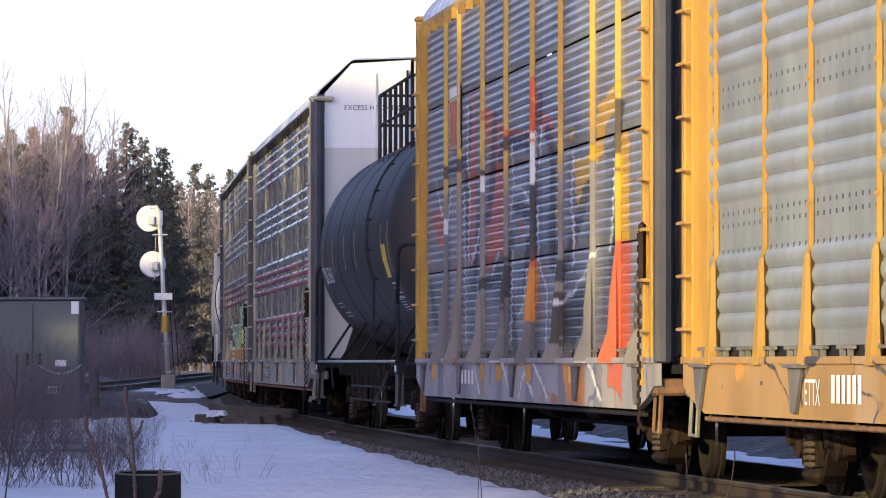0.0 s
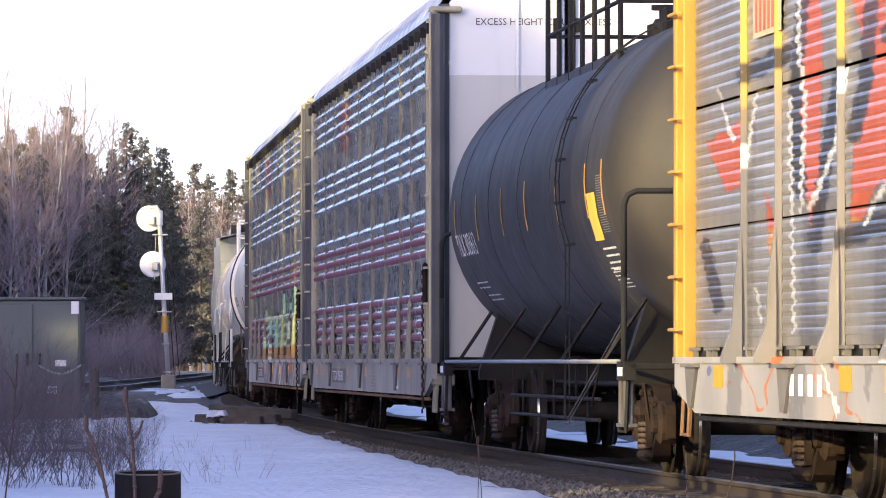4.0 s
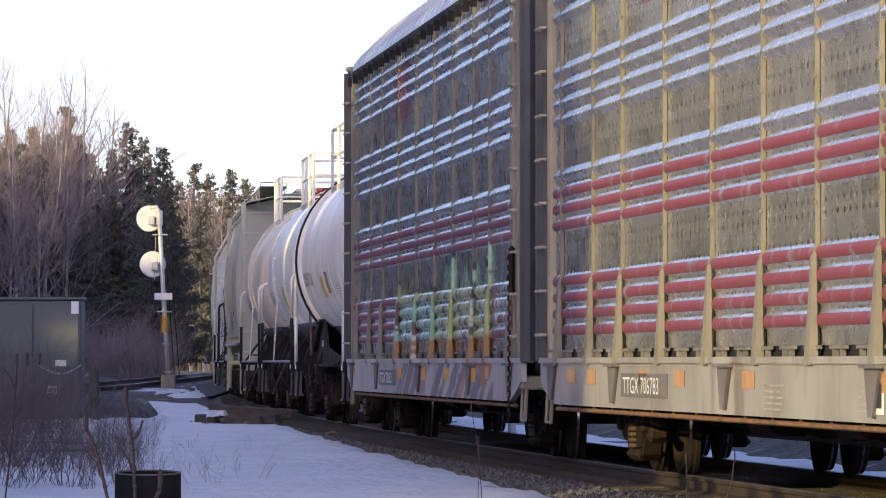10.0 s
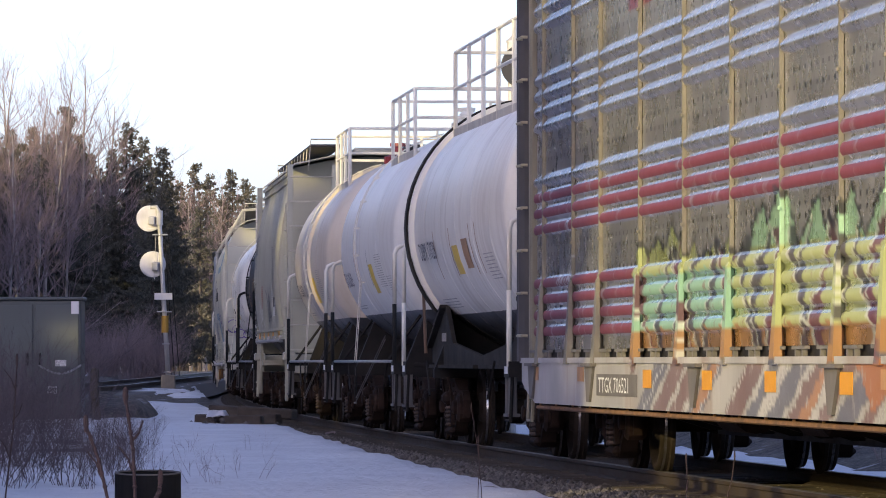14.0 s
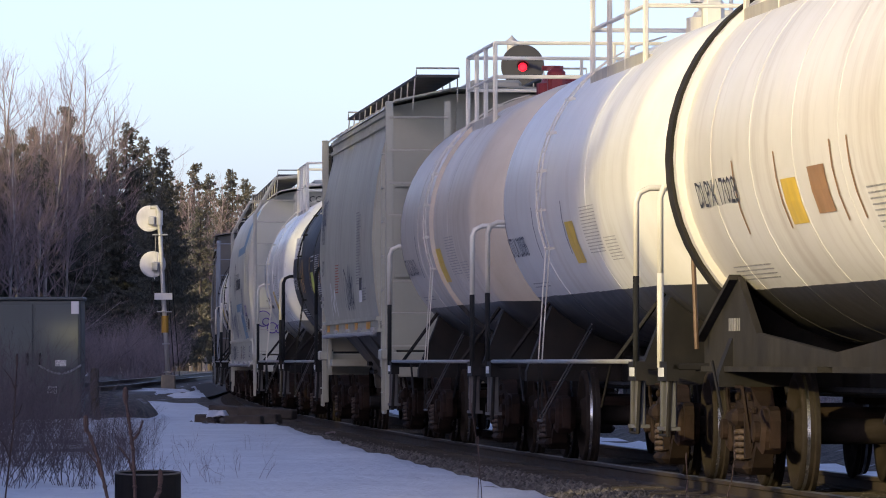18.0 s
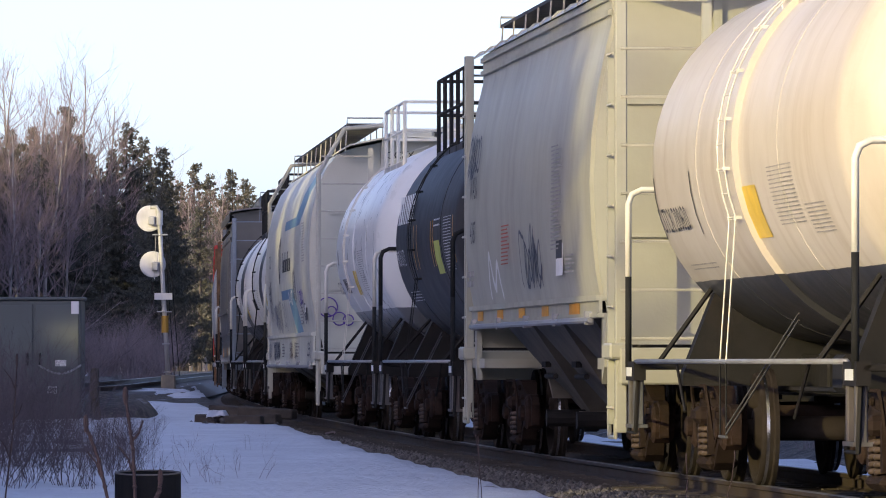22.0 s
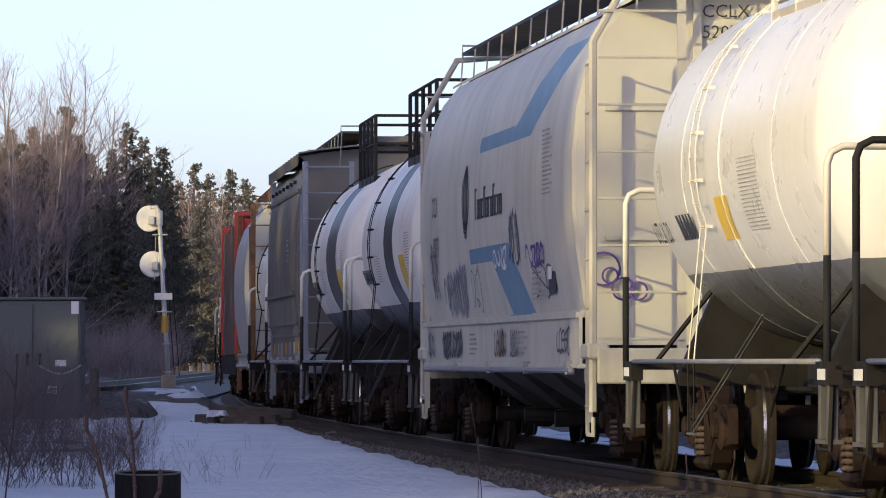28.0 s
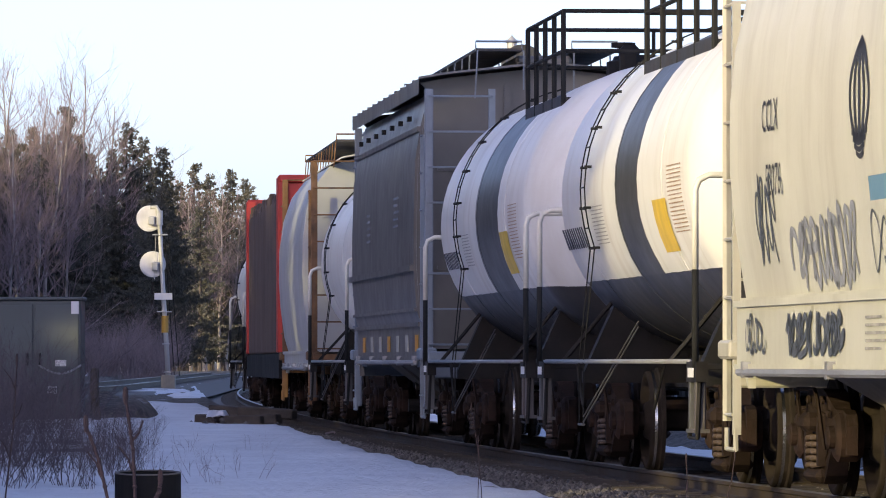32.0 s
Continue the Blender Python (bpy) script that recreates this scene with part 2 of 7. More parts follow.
def snow_sheet(d0, d1, dd, l0, l1, dl, covered, lift):
    nd, nl = int((d1 - d0) / dd), int((l1 - l0) / dl)
    on = [[covered(d0 + (i + 0.5) * dd, l0 + (j + 0.5) * dl) for j in range(nl)] for i in range(nd)]
    sh = Shape()
    index = {}

    def vert(i, j):
        if (i, j) not in index:
            d, la = d0 + i * dd, l0 + j * dl
            around = [on[a][b] for a in (i - 1, i) for b in (j - 1, j) if 0 <= a < nd and 0 <= b < nl]
            z = ground_z(d, la) + (lift + 0.03 * noise.noise((d * 0.9, la * 1.3, 5)) if all(around) else -0.03)
            index[(i, j)] = len(sh.v)
            sh.v.append(tuple(left_of(d + dd * 0.4 * noise.noise((d, la, 1)), la + dl * 0.4 * noise.noise((d, la, 2)), z)))
        return index[(i, j)]

    for i in range(nd):
        for j in range(nl):
            if on[i][j]:
                sh.f.append((vert(i, j), vert(i, j + 1), vert(i + 1, j + 1), vert(i + 1, j)))
    sh.smooth = True
    return sh


def near_snow(d, la):
    edge = 1.93 + 0.25 * noise.noise((d * 0.35, 0, 3)) + 0.18 * noise.noise((d * 1.6, 0, 7)) + (0.05 if d < 60 else 0)
    if la < edge or d > 112 + 6 * noise.noise((la, 0, 0)) + (16 if 2.4 < la < 4.4 + noise.noise((d, 0, 4)) else 0):
        return False
    if d > 75 and la > 5.2 + noise.noise((d * 0.2, 3, 0)) and noise.noise((d * 0.5, la * 0.6, 9)) < -0.3:
        return False
    return noise.noise((d * 0.8, la * 1.2, 4)) > -0.62


def strip_snow(d, la):
    n = noise.noise((d * 0.6, la * 2.0, 11))
    if (140 < d < 150 and 1.7 < la + 0.4 * n < 3.0) or (155 < d < 172 and 2.0 < la + 0.5 * n < 4.0):
        return n > -0.35
    return (3.2 < la < 4.6 + 0.5 * noise.noise((d * 0.1, 0, 0)) and 175 < d < 232 and noise.noise((d * 0.12, la, 6)) > -0.25) or (7.0 < la and noise.noise((d * 0.1, la * 0.4, 2)) > 0.05) \
        or (1.9 < la < 2.6 and d > 150 and noise.noise((d * 0.12, la, 8)) > 0.12)


tagged(part("snow", snow_sheet(38, 136, 0.4, 1.4, 13.9, 0.25, near_snow, 0.05), m_snow), "patchy old snow on the ground", "snow", kind="structure")
tagged(part("snow", snow_sheet(136, 330, 1.5, 1.5, 13.9, 0.3, strip_snow, 0.05), m_snow), "strips of old snow between the tracks", "snow", kind="structure")
tagged(part("snow", snow_sheet(20, 260, 1.0, -9.0, -2.0, 0.25, lambda d, la: -5.0 + 0.9 * noise.noise((d * 0.25, 1, 0)) < la < -3.3 + 0.5 * noise.noise((d * 0.3, 0, 0)) and noise.noise((d * 0.4, la, 3)) > -0.3, 0.05), m_snow), "patchy snow strip beyond the track", "snow", kind="structure")
# two unseen snow sheets, added to bounce light onto the wagon sides
tagged(part("snow", snow_sheet(-60, 230, 2.5, 13.9, 25.9, 1.0, lambda d, la: noise.noise((d * 0.1, la * 0.3, 12)) > -0.45, 0.05), m_snow), "unseen old snow added beside the line to bounce light", "snow", kind="structure")
tagged(part("snow", snow_sheet(-60, 38, 1.4, 2.1, 13.9, 0.6, lambda d, la: noise.noise((d * 0.3, la * 0.5, 13)) > -0.5, 0.05), m_snow), "unseen old snow added near the line to bounce light", "snow", kind="structure")

# ---------------------------------------------------------------- main track
s = Shape()
bed = [(-2.5, -0.42), (-1.75, -0.20), (-1.3, -0.17), (-0.9, -0.175), (0.9, -0.175), (1.3, -0.17), (1.7, -0.19), (2.0, -0.23), (2.4, -0.42)]
s.sheet([[tuple(left_of(d, a, b + 0.02 * noise.noise((d * 2.1, a * 3, 0)))) for a, b in bed] for d in [-60 + 2 * i for i in range(56)] + [52 + 0.6 * i for i in range(80)] + [100 + 3 * i for i in range(97)]])
bed_ob = tagged(part("track_bed", s, m_ballast), "grey brown crushed stone ballast", "ballast", kind="structure")
tie = Shape().box(-0.115, 0.115, -1.28, 1.28, -0.32, -0.145, 0.015).mesh("tie")
for i in range(230):
    d = 38 + i * 0.53
    a = math.atan2(1, (track_x(d + 0.5) - track_x(d - 0.5)))
    part("tie", tie, m_tie, bed_ob, "", Matrix.Translation((track_x(d), d, 0.004 * ((i * 7) % 5))) @ Matrix.Rotation(a, 4, "Z"))
s = Shape()
for i in range(300):
    d = 160 + i * 0.6
    a = math.atan2(1, (track_x(d + 0.5) - track_x(d - 0.5)))
    m = Matrix.Translation((track_x(d), d, 0)) @ Matrix.Rotation(a, 4, "Z")
    t = Shape().box(-0.115, 0.115, -1.28, 1.28, -0.32, -0.145)
    s.add([tuple(m @ Vector(p)) for p in t.v], t.f)
tagged(part("tie_row", s, m_tie, bed_ob), kind="stuff")
RAIL = [(-0.07, -0.145), (0.07, -0.145), (0.07, -0.13), (0.012, -0.115), (0.012, -0.045), (0.036, -0.035), (0.036, -0.006), (-0.036, -0.006), (-0.036, -0.035), (-0.012, -0.045), (-0.012, -0.115), (-0.07, -0.13)]
for lat in (0.7525, -0.7525):
    s = Shape()
    dd = [-60 + 4 * i for i in range(120)]
    s.sheet([[tuple(left_of(d, lat + a, b)) for a, b in RAIL] for d in dd], close=True)
    r = tagged(part("rail", s, m_rail_side), "rusty brown steel rail with a polished head", "rail", kind="structure")
    s = Shape()
    s.sheet([[tuple(left_of(d, lat + a, b)) for a, b in ((0.034, -0.010), (0.030, 0.0), (-0.030, 0.0), (-0.034, -0.010))] for d in dd])
    part("rail_head", s, m_rail_top, r, "bright worn top of the rail")

# loose stones on the shoulder
rnd = random.Random(5)
s = Shape()
for i in range(15000):
    d = 40 + 75 * rnd.random() ** 1.5
    la = rnd.choice((rnd.uniform(0.83, 2.35), rnd.uniform(0.83, 2.35), rnd.uniform(1.2, 2.3), rnd.uniform(-0.68, 0.68)))
    z = float(np.interp(la, [p[0] for p in bed], [p[1] for p in bed]))
    c = left_of(d, la, z + 0.008)
    r = rnd.uniform(0.018, 0.045)
    pts = [Vector((rnd.gauss(0, 1), rnd.gauss(0, 1), 0)).normalized() for _ in range(3)]
    a0 = rnd.uniform(0, 6.28)
    ring = [(c.x + r * math.cos(a0 + k * 1.5708) * rnd.uniform(0.7, 1.2), c.y + r * math.sin(a0 + k * 1.5708) * rnd.uniform(0.7, 1.2), c.z + r * rnd.uniform(-0.2, 0.3)) for k in range(4)]
    s.add(ring + [(c.x + r * rnd.uniform(-0.3, 0.3), c.y + r * rnd.uniform(-0.3, 0.3), c.z + r * rnd.uniform(0.55, 0.95)), (c.x, c.y, c.z - r)],
          [(0, 1, 4), (1, 2, 4), (2, 3, 4), (3, 0, 4), (1, 0, 5), (2, 1, 5), (3, 2, 5), (0, 3, 5)])
me = bpy.data.meshes.new("ballast_stones")
me.from_pydata(s.v, [], s.f)
tagged(part("ballast_stones", me, m_ballast), "loose crushed stones on the track shoulder", "stones", kind="stuff")


# ---------------------------------------------------------------- second track
def branch_pt(d, lat, z):
    sl = branch_x(d + 0.5) - branch_x(d - 0.5)
    n = math.hypot(1, sl)
    return (branch_x(d) - lat / n, d + lat * sl / n, z)


BZ = 0.42
s = Shape()
dd = [100 + 5 * i for i in range(61)]
s.sheet([[branch_pt(d, a, b + BZ) for a, b in ((-2.1, -0.5), (-1.5, -0.17), (1.5, -0.17), (2.3, -0.6))] for d in dd])
bb = tagged(part("track_bed", s, m_ballast), "dark ballast of the second track", "ballast", kind="structure")
for lat in (0.7525, -0.7525):
    s = Shape()
    s.sheet([[branch_pt(d, lat + a, b + BZ) for a, b in RAIL] for d in dd], close=True)
    r = tagged(part("rail", s, m_rail_side), "rail of the second track", "rail", kind="structure")
    s = Shape()
    s.sheet([[branch_pt(d, lat + a, b + BZ) for a, b in ((0.034, -0.010), (0.030, 0.0), (-0.030, 0.0), (-0.034, -0.010))] for d in dd])
    part("rail_head", s, m_rail_top, r, "bright worn top of the rail")

# ---------------------------------------------------------------- signals
m_mast = paint("aluminium_paint", (0.46, 0.45, 0.45), 0.5, 0.1, 0.12, 4.0, (0.25, 0.2, 0.16), 0.4)
m_disc_white = paint("white_disc", (0.66, 0.63, 0.62), 0.55, 0.0, 0.08, 3.0, (0.3, 0.25, 0.22), 0.4)
m_disc_black = paint("black_disc", (0.035, 0.035, 0.038), 0.5, 0.0, 0.2, 3.0)
m_concrete = paint("concrete", (0.26, 0.22, 0.18), 0.9, 0.0, 0.2, 4.0, (0.14, 0.11, 0.08), 0.5)

SD = 172.0
K = SD / 11267.0
sig = thing("signal_mast", "leaning pale signal mast with two round white discs seen from behind", "signal", at=pose((298 - 784) * K, SD, 0.36))
foot = Shape().box(-0.19, 0.19, -0.22, 0.22, -0.15, 0.28, 0.03)
part("footing", foot, m_concrete, sig)
tx = (281 - 298) * K
top = Vector((tx, 0, (668 - 360) * K))
s = Shape()
s.tube([(0, 0, 0.2), top * 0.5, top, top + Vector((-0.06, 0.05, 0.11)), top + Vector((-0.24, 0.08, 0.10))], 0.068, 10, True, 0.05)
s.smooth = True
mast = part("mast", s, m_mast, sig)
for py, ph, mm in ((560, 30, m_yellow), (372, 26, m_mast)):
    p = top * ((668 - py) / 308)
    part("collar", Shape().lathe([(-ph * K / 2, 0.075), (-ph * K / 2, 0.095), (ph * K / 2, 0.095), (ph * K / 2, 0.075)], p, "z", 10), mm, sig)
for px, py in ((264, 373), (270, 454)):
    c = ((px - 298) * K, 0.1, (668 - py) * K)
    s = Shape()
    s.lathe([(0.03, 0.0), (0.03, 0.30), (0.02, 0.345), (0.0, 0.355), (-0.02, 0.345), (-0.03, 0.30), (-0.04, 0.0)], c, "y", 36)
    d = part("disc", s, m_disc_white, sig)
    s = Shape()
    s.box(c[0] - 0.02, c[0] + 0.16, -0.14, 0.06, c[2] - 0.18, c[2] + 0.06, 0.03)
    s.tube([(c[0], -0.05, c[2]), (c[0] + 0.25, -0.02, c[2] + 0.05)], 0.03, 6)
    part("lamp_housing", s, m_mast, d)
for py, w in ((402, 0.42), (511, 0.48), (538, 0.40), (595, 0.2), (645, 0.2)):
    p = top * ((668 - py) / 308)
    s = Shape()
    if py == 511:
        s.box(p.x - w / 2, p.x + w / 2, -0.12, -0.10, p.z - 0.09, p.z + 0.09)
    s.tube([(p.x - w / 2, -0.08, p.z), (p.x + w / 2, -0.08, p.z)], 0.018, 6)
    part("number_board" if py == 511 else "bracket", s, m_disc_white if py == 511 else m_mast, sig)
s = Shape()
s.tube([(0.16, 0.05, 0.25), (tx + 0.16, 0.05, (668 - 405) * K)], 0.012, 5)
s.tube([(0.30, 0.05, 0.25), (tx + 0.26, 0.05, (668 - 405) * K)], 0.012, 5)
part("ladder", s, m_under, sig)
s = Shape()
s.tube([(-0.38, 0.0, (668 - 480) * K), (tx - 0.08, 0, (668 - 400) * K)], 0.008, 4)
part("guy_wire", s, m_mast, sig)

RD = 113.0
K = RD / 11267.0
rs = thing("signal_mast", "tall black round signal head showing a red light", "signal", at=pose((906 - 784) * K, RD, -0.3))
s = Shape()
s.tube([(0, 0.12, 0), (0, 0.12, (640 - 78) * K + 1.3)], 0.075, 10)
part("mast", s, m_mast, rs)
z = (640 - 75) * K + 1.3
part("finial", Shape().lathe([(-0.16, 0.05), (-0.16, 0.09), (0.0, 0.09), (0.0, 0.11), (0.03, 0.11), (0.10, 0.03), (0.14, 0.0)], (0, 0.12, z), "z", 12), m_mast, rs)
c = ((925 - 906) * K, 0.0, (640 - 117) * K + 1.3)
s = Shape()
s.lathe([(0.04, 0.0), (0.04, 0.36), (0.02, 0.385), (-0.02, 0.385), (-0.03, 0.37), (-0.03, 0.0)], c, "y", 40)
dsc = part("disc", s, m_disc_black, rs)
lamp = Mat("red_lamp", 0.3)
lamp.b.inputs["Emission Color"].default_value = (1.0, 0.02, 0.04, 1)
lamp.b.inputs["Emission Strength"].default_value = 0.9
m_red_lamp = lamp.done((0.5, 0.01, 0.02))
s = Shape()
s.lathe([(-0.05, 0.0), (-0.05, 0.05), (-0.03, 0.075), (0.0, 0.08)], (c[0], -0.03, c[2] - 0.02), "y", 18)
part("red_lens", s, m_red_lamp, dsc, "glowing red lens")
s = Shape()
s.sheet([[(c[0] + 0.11 * math.cos(radians(a)), y, c[2] - 0.02 + 0.11 * math.sin(radians(a))) for a in range(0, 181, 15)] for y in (-0.03, -0.28)])
part("hood", s, m_disc_black, dsc)

# ---------------------------------------------------------------- relay cabinet and clutter by the track
m_cabinet = paint("grey_green_cabinet", (0.095, 0.105, 0.098), 0.6, 0.0, 0.12, 1.5, (0.07, 0.07, 0.07), 0.5)
CD = 102.0
K = CD / 11267.0
cb = thing("relay_cabinet", "grey green steel relay cabinet with white stickers", "cabinet", at=pose((60 - 784) * K, CD, ground_z(CD, 5.5) - 0.04))
w = 0.76
part("body", Shape().box(-w, w, 0.0, 1.1, 0.0, 2.0, 0.02), m_cabinet, cb)
part("roof", Shape().box(-w - 0.03, w + 0.03, -0.04, 1.14, 2.0, 2.05, 0.015), m_cabinet, cb)
for x0 in (-w + 0.04, 0.02):
    d = part("door", Shape().box(x0, x0 + w - 0.06, -0.03, 0.0, 0.12, 1.94, 0.008), m_cabinet, cb)
    part("handle", Shape().box(x0 + (0.6 if x0 < 0 else 0.06), x0 + (0.64 if x0 < 0 else 0.10), -0.07, -0.03, 0.95, 1.15, 0.01), m_under, d)
for x, z, ww, hh2 in ((w - 0.16, 1.78, 0.12, 0.20), (w - 0.42, 0.94, 0.18, 0.10), (w - 0.55, 0.50, 0.16, 0.12)):
    plate("sticker", cb, Matrix(((1, 0, 0, x), (0, 0, -1, -0.032), (0, 1, 0, z), (0, 0, 0, 1))), ww, hh2, m_disc_white, "white sticker")
s = Shape()
s.tube([(w - 0.68 + 0.68 * i / 8, -0.05, 0.96 - 0.14 * math.sin(math.pi * i / 8) + 0.0 * i) for i in range(9)], 0.018, 6)
part("hanging_hose", s, m_pipe, cb, "pale hose hanging in a loop")
s = Shape()
s.tube([(0.05, 0, -0.1), (0, 0, 0.55), (0.01, 0, 0.86)], 0.075, 8, True, 0.065)
tagged(part("wooden_post", s, m_tie, None, "", pose((173 - 784) * K, CD - 1, ground_z(CD, 4.5))), "short dark weathered wooden post", "post")

# mound of earth, a stack of old ties, a length of pipe
mound = Shape()
rows = []
for i in range(13):
    row = []
    for j in range(17):
        a, b = -1 + i / 6, -1 + j / 8
        r = max(0, 1 - a * a - b * b)
        row.append((a * 0.75, b * 2.6, 0.58 * math.sqrt(r) * (0.8 + 0.5 * noise.noise((a * 2, b * 3, 1))) - 0.08))
    rows.append(row)
mound.sheet(rows)
mound.smooth = True
tagged(part("earth_mound", mound, m_ground, None, "", pose((205 - 784) * 106 / 11267, 106, ground_z(106, 4.3))), "low mound of dark earth", "mound")
rnd = random.Random(3)
for i in range(6):
    d = 99.5 + rnd.uniform(-1.2, 1.2)
    lat = 2.35 + 0.24 * (i % 4) + rnd.uniform(-0.05, 0.05)
    lv = 0.0 if i < 4 else 0.11
    p = left_of(d, lat, ground_z(d, lat) + 0.10 + lv)
    s = Shape().box(-0.12, 0.12, -rnd.uniform(0.2, 0.6), rnd.uniform(0.2, 0.6), -0.08, 0.08, 0.02)
    tagged(part("old_tie", s, m_tie, None, "", Matrix.Translation(p) @ Matrix.Rotation(radians(rnd.uniform(35, 80)), 4, "Z") @ Matrix.Rotation(radians(rnd.uniform(-4, 4)), 4, "X")), "discarded grey railway tie with snow", "timber", "stack of old ties")
rows = [[(-0.17 + i / 24 + 0.03 * rnd.random(), -0.45 + j / 9 + 0.05 * rnd.random(), 0.05 * rnd.random() - (0.08 if i in (0, 8) or j in (0, 8) else 0)) for i in range(9)] for j in range(9)]
sn = Shape().sheet(rows)
sn.smooth = True
p = left_of(98.9, 3.02, ground_z(100, 3) + 0.20)
tagged(part("snow", sn, m_snow, None, "", Matrix.Translation(p)), "snow lying on the old ties", "snow", kind="structure")
rub = Shape()
for i in range(150):
    d, lat = 99.5 + rnd.gauss(0, 0.9), 2.75 + rnd.gauss(0, 0.45)
    c = left_of(d, lat, ground_z(d, lat) + rnd.uniform(0.0, 0.16) * max(0.0, 1 - abs(lat - 2.75) / 0.9))
    r = rnd.uniform(0.02, 0.055)
    ring = [(c.x + r * math.cos(q * 1.0472) * rnd.uniform(0.7, 1.2), c.y + r * math.sin(q * 1.0472) * rnd.uniform(0.7, 1.2), c.z + r * rnd.uniform(-0.3, 0.3)) for q in range(6)]
    rub.add(ring + [(c.x, c.y, c.z + r * rnd.uniform(0.6, 1.0)), (c.x, c.y, c.z - r)], [(q, (q + 1) % 6, 6) for q in range(6)] + [((q + 1) % 6, q, 7) for q in range(6)])
tagged(part("rubble", rub, m_ballast), "heap of dark broken stone round the old ties", "rubble", kind="stuff")
PD = 48.0
m_hollow_shade = paint("dark_hollow", (0.02, 0.02, 0.022), 0.6, 0.0, 0.2, 4.0)
s = Shape()
s.lathe([(-0.45, 0.235), (0.0, 0.25), (0.17, 0.25), (0.18, 0.245), (0.17, 0.225), (-0.45, 0.22)], (0, 0, 0), "z", 36)
s.smooth = False
tagged(part("pipe_end", s, paint("black_pipe", (0.014, 0.014, 0.015), 0.8, 0.0, 0.3, 4.0, (0.04, 0.035, 0.03), 0.4, True, 0.15, 60.0, None, 0.1), None, "", pose((262 - 784) * PD / 11267, PD, 1.0 - 197 * PD / 11267 - 0.18, 3.2)), "upright end of a black drain pipe", "pipe")
pipe_end = bpy.data.objects["pipe_end"]
part("rim", Shape().lathe([(0.178, 0.222), (0.186, 0.226), (0.188, 0.238), (0.186, 0.249), (0.178, 0.252)], (0, 0, 0), "z", 40), paint("worn_rim", (0.11, 0.10, 0.095), 0.8, 0.0, 0.3, 6.0), pipe_end, "worn pale rim")
# a near-black disc puts the shade of the hollow into its colour
part("hollow_shade", Shape().lathe([(0.10, 0.0), (0.10, 0.221)], (0, 0, 0), "z", 30), m_hollow_shade, pipe_end, "near-black disc for the shade inside the pipe")

# ---------------------------------------------------------------- weeds, brush, trees
def bark(name, c, c2):
    k = Mat(name, 0.9)
    col = k.mix(k.ramp(k.noise(3.0, 5.0, (1, 1, 0.4)), 0.4, 0.65), c, c2)
    return k.done(col)


def leafy(name, c0, c1):
    k = Mat(name, 0.75)
    n = k.t.nodes.new("ShaderNodeNewGeometry")
    o = k.t.nodes.new("ShaderNodeObjectInfo")
    col = k.mix(n.outputs["Random Per Island"], c0, c1)
    col = k.mix(k.math("MULTIPLY", o.outputs["Random"], 0.35), col, (0.075, 0.06, 0.035))
    return k.done(col)


m_birch = bark("birch_bark", (0.36, 0.32, 0.30), (0.15, 0.12, 0.11))
m_twig = bark("grey_twigs", (0.27, 0.20, 0.205), (0.16, 0.12, 0.125))
m_brush = bark("brush_twigs", (0.13, 0.10, 0.105), (0.06, 0.048, 0.052))
m_redstem = bark("red_stems", (0.060, 0.036, 0.036), (0.032, 0.021, 0.021))
m_trunk = bark("dark_bark", (0.085, 0.065, 0.055), (0.05, 0.04, 0.035))
m_needles = leafy("needles", (0.05, 0.054, 0.045), (0.125, 0.118, 0.098))


def grow(sh, rnd, p, d, length, r, depth, bend=0.35, up=0.12, sides=5):
    """A branching stem: each limb a tapered tube that carries smaller ones."""
    pts = [p]
    v = d.normalized()
    n = 4
    for i in range(n):
        v = (v + Vector((rnd.gauss(0, bend), rnd.gauss(0, bend), rnd.gauss(0, bend) + up)) * 0.35).normalized()
        pts.append(pts[-1] + v * length / n)
    sh.tube(pts, r, sides if depth > 1 else 3, False, r * (0.45 if depth else 0.2))
    if depth:
        for i in range(rnd.randint(3, 5)):
            k = rnd.uniform(0.35, 1.0) * n
            a = pts[min(int(k), n - 1)].lerp(pts[min(int(k) + 1, n)], k % 1)
            side = Vector((rnd.gauss(0, 1), rnd.gauss(0, 1), rnd.gauss(0.5, 0.5))).normalized()
            grow(sh, rnd, a, v * 0.8 + side * 0.75, length * rnd.uniform(0.4, 0.65), r * 0.5, depth - 1, bend, up, sides)


def bare_tree_meshes(seed, height):
    rnd = random.Random(seed)
    t, c = Shape(), Shape()
    pts = [Vector((0, 0, -0.3))]
    lean = Vector((rnd.uniform(-0.12, 0.12), rnd.uniform(-0.12, 0.12), 1))
    for i in range(9):
        pts.append(pts[-1] + Vector((lean.x + rnd.gauss(0, 0.06), lean.y + rnd.gauss(0, 0.06), 1)) * (height + 0.3) / 9)
    t.tube(pts, 0.018 * height * 0.55, 8, False, 0.015)
    t.smooth = True
    for i in range(34):
        k = rnd.uniform(0.28, 0.98) * 9
        a = pts[int(k)].lerp(pts[min(int(k) + 1, 9)], k % 1)
        f = k / 9
        d = Vector((rnd.gauss(0, 1), rnd.gauss(0, 1), 1.1)).normalized()
        grow(c, rnd, a, d, height * (0.36 - 0.26 * f) * rnd.uniform(0.7, 1.2), 0.045 * (1.15 - f), 2, 0.3, 0.25, 4)
    return t.mesh("trunk"), c.mesh("crown")


